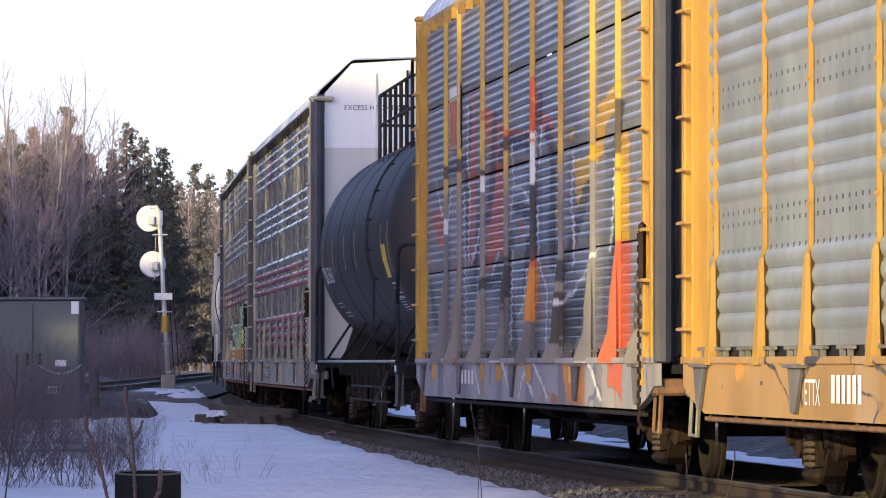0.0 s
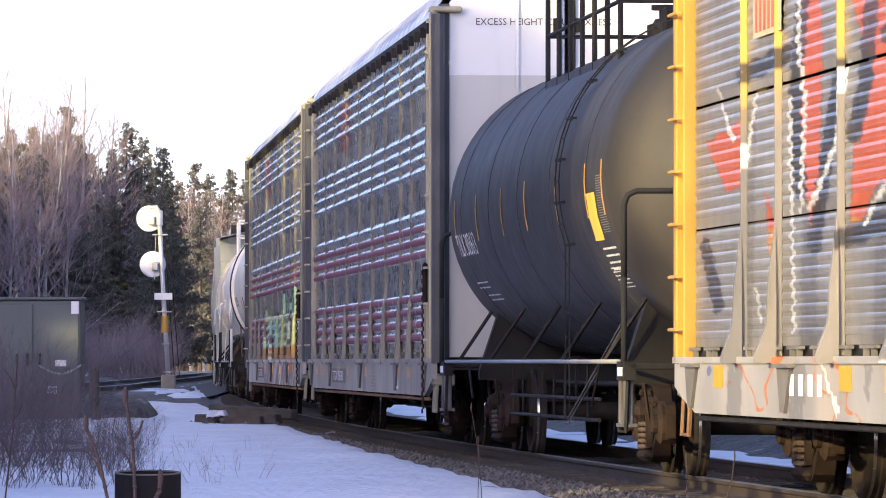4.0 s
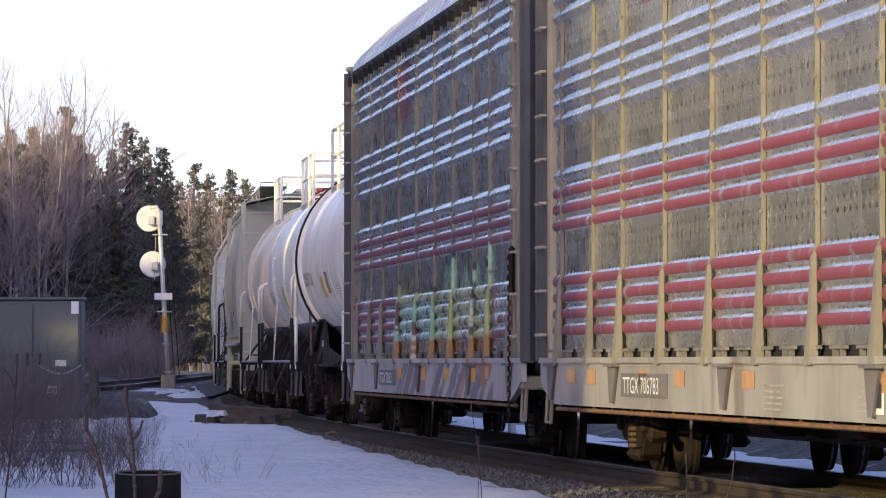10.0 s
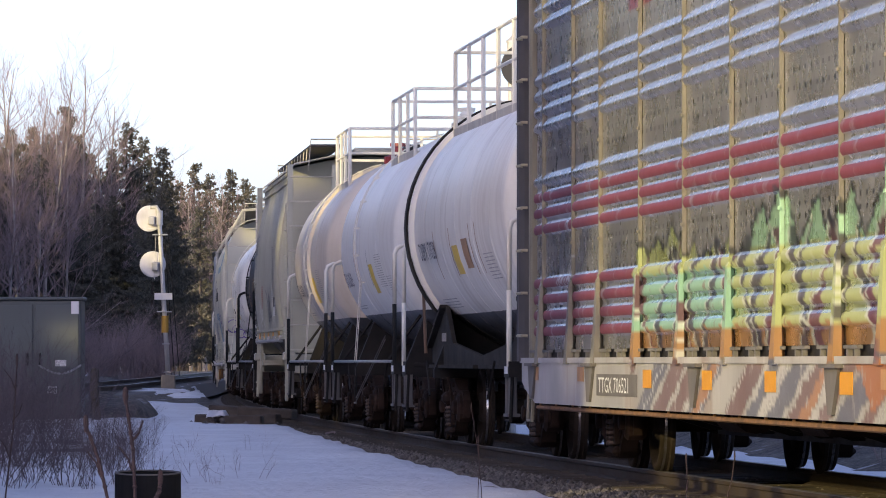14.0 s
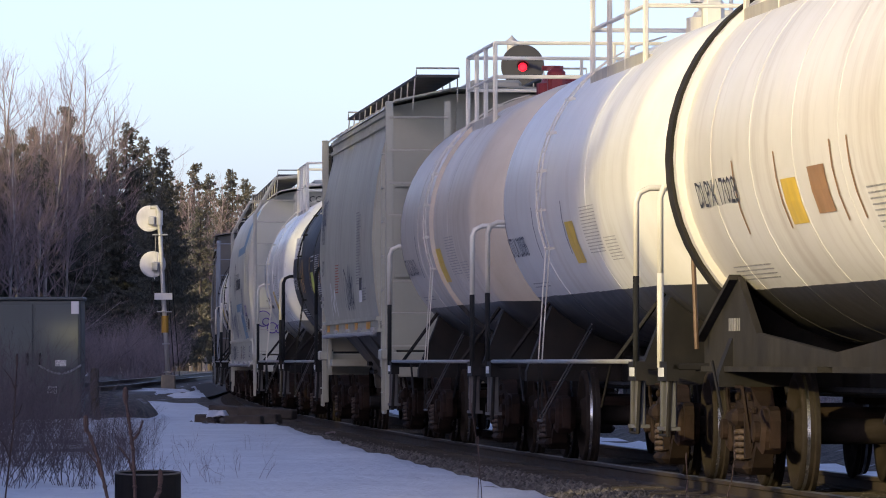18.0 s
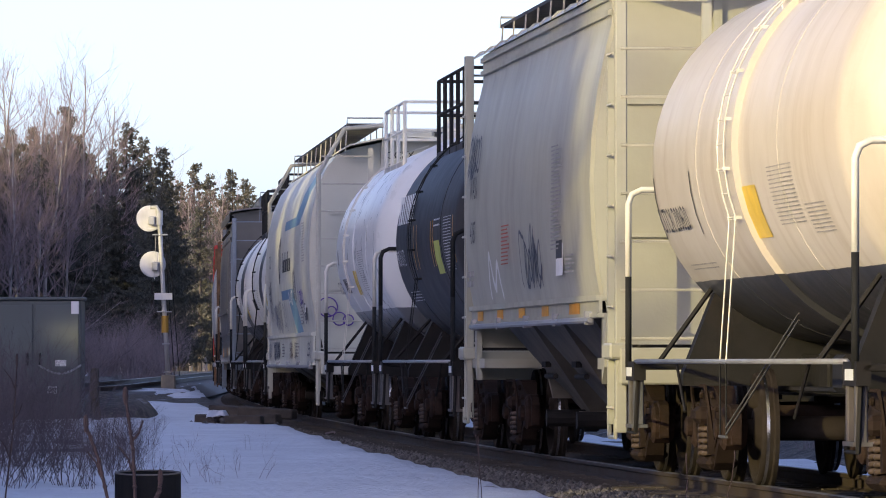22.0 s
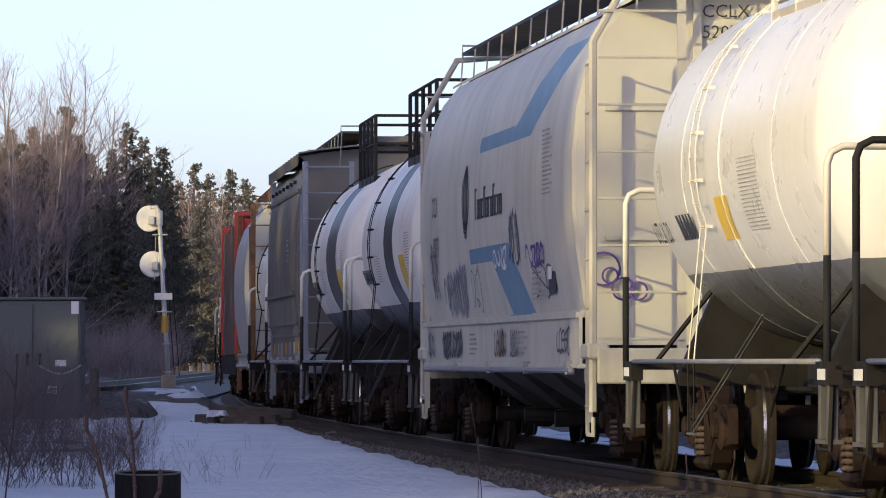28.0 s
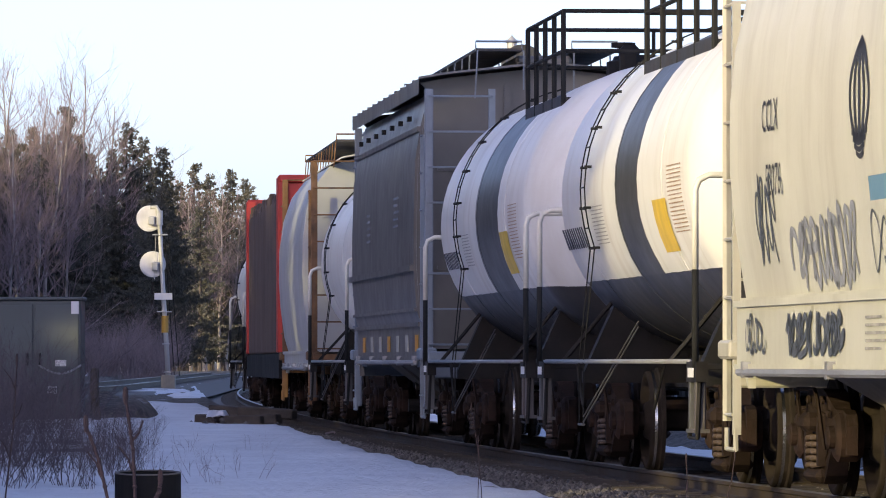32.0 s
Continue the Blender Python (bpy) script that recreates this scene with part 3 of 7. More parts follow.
def conifer_meshes(seed, height, dense, spray=1.0, wide=0.23, slim=0.35):
    """A trunk and drooping boughs, each bough set with many small needle sprays."""
    rnd = random.Random(seed)
    t = Shape()
    t.tube([(0, 0, -0.3), (0.05, 0, height * 0.5), (0, 0.05, height)], 0.016 * height, 7, False, 0.01)
    vs, fs = [], []
    z = height * 0.10
    while z < height * 0.99:
        f = z / height
        reach = height * wide * (1 - f) ** 0.75 * rnd.uniform(0.75, 1.15) + 0.10
        for b in range(2):
            a = rnd.uniform(0, 6.283)
            ln = reach * rnd.choice((0.35, 0.6, 0.85, 1.0, 1.45)) * rnd.uniform(0.8, 1.1)
            n = max(3, int(ln * 7 * dense))
            droop = rnd.uniform(-0.45, 0.15)
            for i in range(n):
                q = (i + rnd.random()) / n
                x, y = math.cos(a) * ln * q, math.sin(a) * ln * q
                zz = z + droop * ln * q + 0.22 * ln * q * q + rnd.uniform(-0.08, 0.08)
                for w in range(2 if spray > 1 else 4):
                    sz = rnd.uniform(0.11, 0.27) * (1.1 - 0.4 * q) * spray
                    o = a + rnd.gauss(0, 0.9)
                    dx, dy = math.cos(o) * sz, math.sin(o) * sz
                    px, py = -dy * slim, dx * slim
                    k = len(vs)
                    h0 = rnd.uniform(-0.10, 0.10)
                    vs += [(x, y, zz), (x + dx * 0.6 + px, y + dy * 0.6 + py, zz + h0 - 0.03), (x + dx * 1.3, y + dy * 1.3, zz + rnd.uniform(-0.12, 0.10)), (x + dx * 0.6 - px, y + dy * 0.6 - py, zz + h0 + 0.05)]
                    fs.append((k, k + 1, k + 2, k + 3))
        z += height * 0.009 * rnd.uniform(0.5, 1.5)
    me = bpy.data.meshes.new("crown")
    me.from_pydata(vs, [], fs)
    return t.mesh("trunk"), me


def plant(name, label, cat, group, meshes, mats, m, scale=1.0):
    ob = thing(name, label, cat, group, m @ Matrix.Scale(scale, 4))
    part("trunk", meshes[0], mats[0], ob)
    part("crown", meshes[1], mats[1], ob)
    return ob


CONIFERS = [conifer_meshes(20 + i, 10.0, 1.7, 0.78, 0.22, 0.13) for i in range(4)]
THICK = [conifer_meshes(30 + i, 10.0, 1.2, 2.6, 0.30) for i in range(2)]
BARE = [bare_tree_meshes(40 + i, 12.0) for i in range(5)]
rnd = random.Random(12)


def spot(px, d):
    return (px - 784) * d / 11267.0


def standing(px, top_y, d):
    """Where a tree's foot stands and how tall it is."""
    z = 0.3
    return pose(spot(px, d), d, z, 0, 0, rnd.uniform(0, 360)), (640 - top_y) * d / 11267.0 + 1.0 - z


for i, (px, ty, d) in enumerate(((225, 218, 300), (255, 243, 306), (287, 262, 298), (198, 262, 305), (160, 272, 300), (128, 262, 308), (345, 290, 395), (410, 298, 400), (433, 318, 404), (372, 308, 410),
                                 (445, 345, 398), (318, 318, 392), (95, 285, 302), (60, 300, 300), (25, 290, 306), (-15, 280, 300), (270, 300, 312), (180, 300, 318), (240, 300, 315), (300, 340, 310), (330, 360, 388), (395, 350, 392), (118, 190, 300), (60, 222, 303), (20, 230, 300), (88, 238, 296), (36, 255, 289), (140, 236, 297), (5, 262, 290), (72, 275, 287))):
    m, ht = standing(px, ty, d)
    plant("conifer", "dark green spruce at the edge of the woods", "tree", "trees of the woods", CONIFERS[i % 4], (m_trunk, m_needles), m, ht / 10.0)
for i, (px, ty, d) in enumerate(((20, 138, 290), (45, 165, 296), (72, 128, 292), (150, 118, 296), (95, 190, 288), (5, 180, 284), (112, 205, 294), (172, 190, 299), (340, 292, 385), (388, 325, 388), (208, 250, 292), (-20, 120, 290), (360, 330, 380), (60, 210, 280), (30, 240, 278), (12, 235, 274), (48, 262, 276), (118, 300, 279), (3, 330, 272), (66, 350, 271), (366, 352, 382), (402, 372, 384))):
    m, ht = standing(px, ty, d)
    plant("bare_tree", "leafless pale birch at the edge of the woods", "tree", "bare trees of the woods", BARE[i % 5], (m_birch, m_twig), m, ht / 12.0)
# fallen birches that lean across the edge of the woods
for px, d, tilt, ht, b in ((62, 275, 52, 4.6, 0), (205, 270, 32, 3.0, 2), (178, 268, 62, 2.6, 3)):
    plant("leaning_birch", "thin leafless birch leaning over the brush", "tree", "", BARE[b], (m_birch, m_twig), pose(spot(px, d), d, 0.9, 0, tilt, 0), ht / 12.0)
# deep woods behind, and unseen woods added beside the line to keep the low sun off the track
for i in range(30):
    px, d = rnd.uniform(-40, 400), rnd.uniform(279, 292)
    if px > 290:
        d += 95
    m, ht = standing(px, rnd.uniform(330, 450), d)
    plant("conifer", "young dark spruce at the edge of the woods", "tree", "trees of the woods", CONIFERS[i % 4], (m_trunk, m_needles), m, ht / 10.0)
for i in range(36):
    px, d = rnd.uniform(-60, 440), rnd.uniform(312, 350)
    if px > 300:
        d += 75
    m, ht = standing(px, 0, d)
    plant("conifer", "dark spruce deep in the woods", "tree", "trees of the woods", CONIFERS[i % 4], (m_trunk, m_needles), m, rnd.uniform(0.75, 0.92) if px < 260 else rnd.uniform(0.6, 0.85))
for i in range(150):
    d = 24 + 42 * (i + rnd.random()) / 55 if i < 55 else 66 + 232 * (i - 55 + rnd.random()) / 95
    row = -26.5 - 2.6 * (i % 4)
    d = max(d, 61.5 - (2.3 - row) * 1.11 + rnd.uniform(-3.0, 7.0))
    m = pose(row + rnd.uniform(-0.5, 0.5), d, 0.0, 0, 0, rnd.uniform(0, 360))
    plant("conifer", "unseen tall spruce added beside the line to block the sun", "tree", "trees beside the line", THICK[i % 2], (m_trunk, m_needles), m, rnd.uniform(1.28, 1.45))

# eight more unseen spruces, added to shade the stems in the foreground
for i in range(8):
    m = pose(-27.0 - 2.4 * (i % 3), -16 + 2.6 * i, 0.0, 0, 0, rnd.uniform(0, 360))
    plant("conifer", "unseen tall spruce added beside the line to block the sun", "tree", "trees beside the line", THICK[i % 2], (m_trunk, m_needles), m, rnd.uniform(1.25, 1.4))
# a low unseen row, added to keep sun off the ballast and bogies
for i in range(44):
    d = 28 + 28 * (i + rnd.random()) / 44
    p = left_of(d, rnd.uniform(10.2, 12.5), -0.2)
    plant("conifer", "unseen young spruce added to shade the ground and bogies", "tree", "trees beside the line", THICK[i % 2], (m_trunk, m_needles), Matrix.Translation(p), rnd.uniform(0.31, 0.34))


# brush and weeds
def bush_mesh(seed, stems, height, depth=2, thick=0.0075):
    rnd = random.Random(seed)
    sh = Shape()
    for i in range(stems):
        a = rnd.uniform(0, 6.283)
        p = Vector((math.cos(a) * rnd.uniform(0, 0.35), math.sin(a) * rnd.uniform(0, 0.35), -0.05))
        grow(sh, rnd, p, Vector((math.cos(a) * 0.5, math.sin(a) * 0.5, 1)), height * rnd.uniform(0.5, 1.0), thick, depth, 0.5, 0.15, 3)
    me = bpy.data.meshes.new("bush")
    me.from_pydata(sh.v, [], sh.f)
    return me


BUSH = [bush_mesh(60 + i, 16, 1.25) for i in range(4)]
BUSHY = [bush_mesh(64 + i, 11, 1.25, 3, 0.007) for i in range(3)]
for i in range(30):
    d = rnd.uniform(60, 99)
    px = rnd.uniform(-60, 130) if i % 3 else rnd.uniform(130, 285)
    ob = part("bush", BUSHY[i % 3], m_brush, None, "", pose(spot(px, d), d, ground_z(d, 6) + 0.02, 0, 0, rnd.uniform(0, 360)) @ Matrix.Scale(rnd.uniform(0.6, 1.1) * (0.42 if px > 120 else 1), 4))
    tagged(ob, "tangled leafless grey brush in the snow", "bush", "brush by the track")
for i in range(20):
    px, d = rnd.uniform(-70, 215), rnd.uniform(57, 68)
    ob = part("bush", BUSHY[i % 3], m_brush, None, "", pose(spot(px, d), d, ground_z(d, 6) + 0.02, 0, 0, rnd.uniform(0, 360)) @ Matrix.Scale(rnd.uniform(0.35, 0.6), 4))
    tagged(ob, "tangled leafless grey brush in the snow", "bush", "brush by the track")
for i in range(90):
    px, d = rnd.uniform(-60, 300), rnd.uniform(245, 278)
    ob = part("bush", BUSH[i % 4], m_twig, None, "", pose(spot(px, d), d, 0.38, 0, 0, rnd.uniform(0, 360)) @ Matrix.Scale(rnd.uniform(0.9, 1.8), 4))
    tagged(ob, "dark leafless brush before the woods", "bush", "brush before the woods")
for i in range(70):
    d = rnd.uniform(45, 190)
    lat = -rnd.uniform(5.4, 8.0)
    p = left_of(d, lat, ground_z(d, lat))
    ob = part("bush", BUSH[i % 4], m_twig, None, "", Matrix.Translation(p) @ Matrix.Rotation(rnd.uniform(0, 6), 4, "Z") @ Matrix.Scale(rnd.uniform(0.5, 1.0), 4))
    tagged(ob, "leafless brush on the bank beyond the track", "bush", "brush beyond the track")
TUFT = [bush_mesh(80 + i, 4, 0.5, 1, 0.0035) for i in range(3)]
for i, (px, d) in enumerate(((345, 62), (370, 60), (420, 63), (440, 61), (405, 66), (355, 70), (330, 74), (455, 75), (300, 60), (385, 58))):
    ob = part("weed", TUFT[i % 3], m_twig, None, "", pose(spot(px, d), d, ground_z(d, 4) + 0.04, 0, 0, rnd.uniform(0, 360)) @ Matrix.Scale(rnd.uniform(0.4, 0.8), 4))
    tagged(ob, "dry weed standing in the snow", "weed", "weeds in the snow", "stuff")


def stem(px0, py0, px1, py1, d, r, label, forks=0):
    """A single dry stem from its foot on the ground to its tip."""
    k = d / 11267.0
    a, b = Vector(((px0 - 784) * k, d, 1 - (py0 - 640) * k)), Vector(((px1 - 784) * k, d, 1 - (py1 - 640) * k))
    foot = Vector((a.x + (a.x - b.x) * 0.15, d, ground_z(d, 4)))
    m = (a + b) / 2 + Vector((0.01, 0, 0))
    sh = Shape()
    sh.tube([foot - a, Vector((0, 0, 0)), m - a, b - a], r, 6, True, r * 0.8)
    for q in (0.15, 0.33, 0.5, 0.66, 0.82):
        c = (a.lerp(m, q * 2) if q < 0.5 else m.lerp(b, q * 2 - 1)) - a
        sh.lathe([(-0.012, r * 0.6), (0.0, r * 1.35), (0.012, r * 0.6)], c, "z", 6)
    sh.lathe([(-0.03, r * 0.7), (0.0, r * 1.6), (0.03, r * 1.3), (0.04, 0.0)], b - a, "z", 7)
    for f in range(forks):
        p = a.lerp(b, 0.3 + 0.25 * f) - a
        q = p + Vector((0.05 * (1 if f % 2 else -1), 0, 0.09))
        sh.tube([p, p.lerp(q, 0.5) + Vector((0.01, 0, 0)), q], r * 0.7, 5, True, r * 0.5)
    tagged(part("dry_stem", sh, m_redstem, None, "", Matrix.Translation(a)), label, "stem", "dry stems in the foreground")


stem(240, 890, 222, 702, 24, 0.0075, "reddish brown bare stem with blunt buds", 2)
stem(190, 880, 152, 752, 24, 0.007, "reddish brown bare stem with blunt buds", 1)
stem(272, 890, 284, 848, 24, 0.007, "short reddish brown stem", 0)
stem(10, 880, 30, 640, 30, 0.0045, "thin bare forked twig", 3)
stem(852, 868, 834, 722, 46, 0.003, "thin dry reddish weed stem", 2)
stem(846, 868, 846, 780, 46, 0.003, "thin dry reddish weed stem", 1)
stem(1213, 890, 1214, 812, 40, 0.0035, "thin dry weed stem", 0)
stem(1284, 890, 1300, 808, 40, 0.0035, "thin dry weed stem", 0)
k = 86 / 11267.0
sh = Shape()
sh.tube([(0, 0, 0), ((594 - 576) * k, -0.2, 0.03), ((594 - 576) * k, -0.9, 0.02)], 0.012, 5)
tagged(part("fallen_twig", sh, m_twig, None, "", pose((576 - 784) * k, 86, ground_z(86, 2.5) + 0.09)), "fallen twig lying on the snow", "twig")


# ---------------------------------------------------------------- trucks and couplers, shared by all wagons
TRAIN, AXLES = [], []
WHEEL_R = 0.457


def wheelset_mesh():
    s = Shape()
    for sgn in (1, -1):
        prof = [(-0.085, 0.10), (-0.085, 0.16), (-0.02, 0.20), (0.0, 0.34), (-0.035, 0.39), (-0.045, WHEEL_R + 0.03), (-0.012, WHEEL_R + 0.03), (0.0, WHEEL_R + 0.005),
                (0.03, WHEEL_R + 0.002), (0.055, WHEEL_R - 0.001), (0.085, WHEEL_R - 0.004), (0.095, WHEEL_R - 0.02), (0.09, 0.40), (0.035, 0.37), (0.02, 0.20), (0.10, 0.16), (0.11, 0.09)]
        s.lathe([(a * sgn, r) for a, r in prof], (0, sgn * 0.73, 0), "y", 32)
    s.lathe([(-1.02, 0.0), (-1.02, 0.075), (-0.82, 0.08), (-0.8, 0.1), (0.8, 0.1), (0.82, 0.08), (1.02, 0.075), (1.02, 0.0)], (0, 0, 0), "y", 12)
    s.smooth = False
    me = s.mesh("wheelset")
    me.materials.append(m_wheel)
    me.materials.append(m_tread)
    for p in me.polygons:
        c = Vector((p.center.x, 0, p.center.z)).length
        p.material_index = 1 if c > WHEEL_R - 0.012 and 0.755 < abs(p.center.y) < 0.79 else 0
        p.use_smooth = c < WHEEL_R
    return me


def sideframe_mesh():
    """A cast side frame with two windows, a spring pocket and axle boxes."""
    half = [(0.0, 0.80), (0.30, 0.80), (0.44, 0.77), (0.58, 0.70), (0.70, 0.655), (0.98, 0.65), (1.08, 0.62), (1.12, 0.54), (1.10, 0.33), (1.03, 0.33), (1.03, 0.45), (0.98, 0.49), (0.82, 0.49), (0.76, 0.45), (0.76, 0.33), (0.69, 0.33), (0.64, 0.39), (0.56, 0.34), (0.42, 0.17), (0.30, 0.11)]
    outer = half + [(-a, b) for a, b in reversed(half[1:])]
    for hole in ([(-0.23, 0.24), (-0.23, 0.62), (0.23, 0.62), (0.23, 0.24)], [(0.34, 0.28), (0.34, 0.62), (0.58, 0.60), (0.62, 0.50)], [(-0.34, 0.28), (-0.62, 0.50), (-0.58, 0.60), (-0.34, 0.62)]):
        i, j = min(((i, j) for i in range(len(outer)) for j in range(4)), key=lambda q: (outer[q[0]][0] - hole[q[1]][0]) ** 2 + (outer[q[0]][1] - hole[q[1]][1]) ** 2)
        outer = outer[:i + 1] + hole[j:] + hole[:j + 1] + outer[i:]
    s = Shape().prism(outer, -0.08, 0.08, "y")
    s.v = [(x, y * (1 - 0.5 * max(0.0, min(1.0, (abs(x) - 0.45) / 0.4))), z) for x, y, z in s.v]
    return s


def spring_mesh():
    s = Shape()
    pts = [(0.075 * math.cos(a * 0.6283), 0.075 * math.sin(a * 0.6283), 0.23 + 0.25 * a / 50) for a in range(51)]
    s.tube(pts, 0.021, 6)
    s.smooth = True
    return s


TRUCK_MESH = {}


def truck_set(car, x, name="bogie"):
    """A two-axle truck under a wagon, its middle at x."""
    if not TRUCK_MESH:
        TRUCK_MESH["axle"] = wheelset_mesh()
        TRUCK_MESH["frame"] = sideframe_mesh().mesh("sideframe")
        TRUCK_MESH["spring"] = spring_mesh().mesh("spring")
        b = Shape()
        b.box(-0.16, 0.16, -1.06, 1.06, 0.50, 0.64, 0.04)
        b.lathe([(0.66, 0.0), (0.66, 0.2), (0.74, 0.2), (0.74, 0.0)], (0, 0, 0), "z", 16)
        TRUCK_MESH["bolster"] = b.mesh("bogie")
        k = Shape()
        for g in (1, -1):
            k.box(g * 0.36, g * 0.44, -0.8, 0.8, 0.36, 0.46)
            for h in (1, -1):
                k.box(g * 0.38, g * 0.43, h * 0.68, h * 0.80, 0.28, 0.60, 0.02)
        TRUCK_MESH["brake"] = k.mesh("brake_beam")
        c = Shape()
        c.lathe([(-0.02, 0.0), (-0.02, 0.085), (0.04, 0.085), (0.055, 0.06), (0.055, 0.0)], (0, 0, 0), "y", 14)
        TRUCK_MESH["cap"] = c.mesh("bearing_cap")
        c = Shape()
        c.lathe([(-0.10, 0.0), (-0.10, 0.15), (-0.06, 0.18), (0.07, 0.18), (0.10, 0.14), (0.10, 0.0)], (0, 0, 0), "y", 14)
        TRUCK_MESH["box"] = c.mesh("axle_box")
        f = Shape()
        for q in (1, -1):
            f.prism([(q * 0.24, 0.60), (q * 0.31, 0.60), (q * 0.35, 0.24), (q * 0.25, 0.24)], -0.10, 0.125, "y")
        for q in (0.33, -0.33, 0.60, -0.60):
            f.lathe([(0.0, 0.03), (0.02, 0.03), (0.03, 0.015), (0.03, 0.0)], (q, 0.08, 0.72 if abs(q) < 0.5 else 0.62), "y", 8)
        f.tube([(-0.46, 0.10, 0.36), (-0.46, 0.15, 0.72), (-0.40, 0.16, 0.80), (0.40, 0.16, 0.80), (0.46, 0.15, 0.72), (0.46, 0.10, 0.36)], 0.016, 5)
        TRUCK_MESH["column"] = f.mesh("frame_column")
        TRUCK_MESH["seat"] = Shape().box(-0.34, 0.34, -0.13, 0.14, 0.12, 0.22, 0.04).mesh("spring_seat")
        TRUCK_MESH["end"] = Shape().box(-0.17, 0.17, -0.10, 0.17, 0.49, 0.63, 0.04).mesh("bolster_end")
    t = part(name, TRUCK_MESH["bolster"], m_steel_brown, car, "", Matrix.Translation((x, 0, 0)))
    part("brake_beam", TRUCK_MESH["brake"], m_under, t)
    for g in (1, -1):
        part("sideframe", TRUCK_MESH["frame"], m_steel_brown, t, "", Matrix.Translation((0, g * 1.0, 0)))
        for dx, dy in ((-0.13, 1.06), (0.11, 1.06), (-0.02, 0.94)):
            part("spring", TRUCK_MESH["spring"], m_spring, t, "", Matrix.Translation((dx, g * dy, 0)))
        a = part("wheelset", TRUCK_MESH["axle"], None, t, "rusty wheels with bright polished treads", Matrix.Translation((g * 0.89, 0, WHEEL_R)))
        AXLES.append((a, (g * 0.89, 0, WHEEL_R), WHEEL_R))
        part("spring_seat", TRUCK_MESH["seat"], m_steel_brown, t, "", Matrix.Translation((0, g * 1.0, 0)))
        part("frame_column", TRUCK_MESH["column"], m_steel_brown, t, "", Matrix.Translation((0, g * 1.0, 0)) @ Matrix.Rotation(0 if g > 0 else math.pi, 4, "Z"))
        part("bolster_end", TRUCK_MESH["end"], m_steel_brown, t, "", Matrix.Translation((0, g * 1.03, 0)))
        for h in (1, -1):
            part("axle_box", TRUCK_MESH["box"], m_steel_brown, t, "", Matrix.Translation((h * 0.89, g * 1.0, WHEEL_R)))
            part("bearing_cap", TRUCK_MESH["cap"], m_steel_brown, t, "", Matrix.Translation((h * 0.89, g * 1.10, WHEEL_R)) @ Matrix.Rotation(0 if g > 0 else math.pi, 4, "Z"))
    return t


COUPLER_MESH = {}


def couplers(car, x_near, x_far):
    """Draft gear, knuckle and air hose at both ends."""
    if not COUPLER_MESH:
        s = Shape()
        s.box(-0.9, 0.0, -0.16, 0.16, 0.74, 1.04, 0.02)
        s.box(0.0, 0.42, -0.07, 0.07, 0.80, 0.95, 0.02)
        s.box(0.36, 0.66, -0.15, 0.13, 0.74, 1.0, 0.05)
        COUPLER_MESH["c"] = s.mesh("coupler")
        h = Shape()
        h.tube([(0.15, 0.32, 0.80), (0.28, 0.36, 0.72), (0.36, 0.34, 0.5), (0.46, 0.28, 0.40), (0.58, 0.2, 0.42)], 0.028, 6)
        h.smooth = True
        COUPLER_MESH["h"] = h.mesh("air_hose")
    for x, r in ((x_far, 0), (x_near, math.pi)):
        m = Matrix.Translation((x, 0, 0)) @ Matrix.Rotation(r, 4, "Z")
        c = part("coupler", COUPLER_MESH["c"], m_steel_brown, car, "", m)
        part("air_hose", COUPLER_MESH["h"], m_black, c)


def wagon(name, label, category, u0, u1, inset, trucks=True):
    """An empty at the middle of a wagon, whose body reaches from u0 to u1 at the start; trucks stand inset metres from its ends."""
    car = thing(name, label, category, "wagons of the freight train")
    h = (u1 - u0) / 2
    TRAIN.append((car, (u0 + u1) / 2, h - inset))
    for x in (-h + inset, h - inset):
        truck_set(car, x)
    return car, h


# ---------------------------------------------------------------- auto racks
POSTS = (1.5, 4.0, 5.95, 8.7, 11.3, 14.05, 16.9, 19.75, 21.9, 24.4)
RIDGES = tuple(1.29 + 0.98 * g + 0.154 * i for g in range(4) for i in range(4))
FINE = tuple(1.12 + 0.0855 * i for i in range(45))


def panel_profile(z0, z1, ridges, out, half):
    """Outline (depth, z) of a ribbed sheet."""
    pts = [(0.0, z0)]
    for r in ridges:
        if z0 + half < r < z1 - half:
            pts += [(0.0, r - half - 0.014), (0.0, r - half), (out * 0.6, r - half * 0.75), (out, r - half * 0.3), (out, r + half * 0.15), (out * 0.6, r + half * 0.65), (0.0, r + half), (0.0, r + half + 0.014)]
    return pts + [(0.0, z1)]


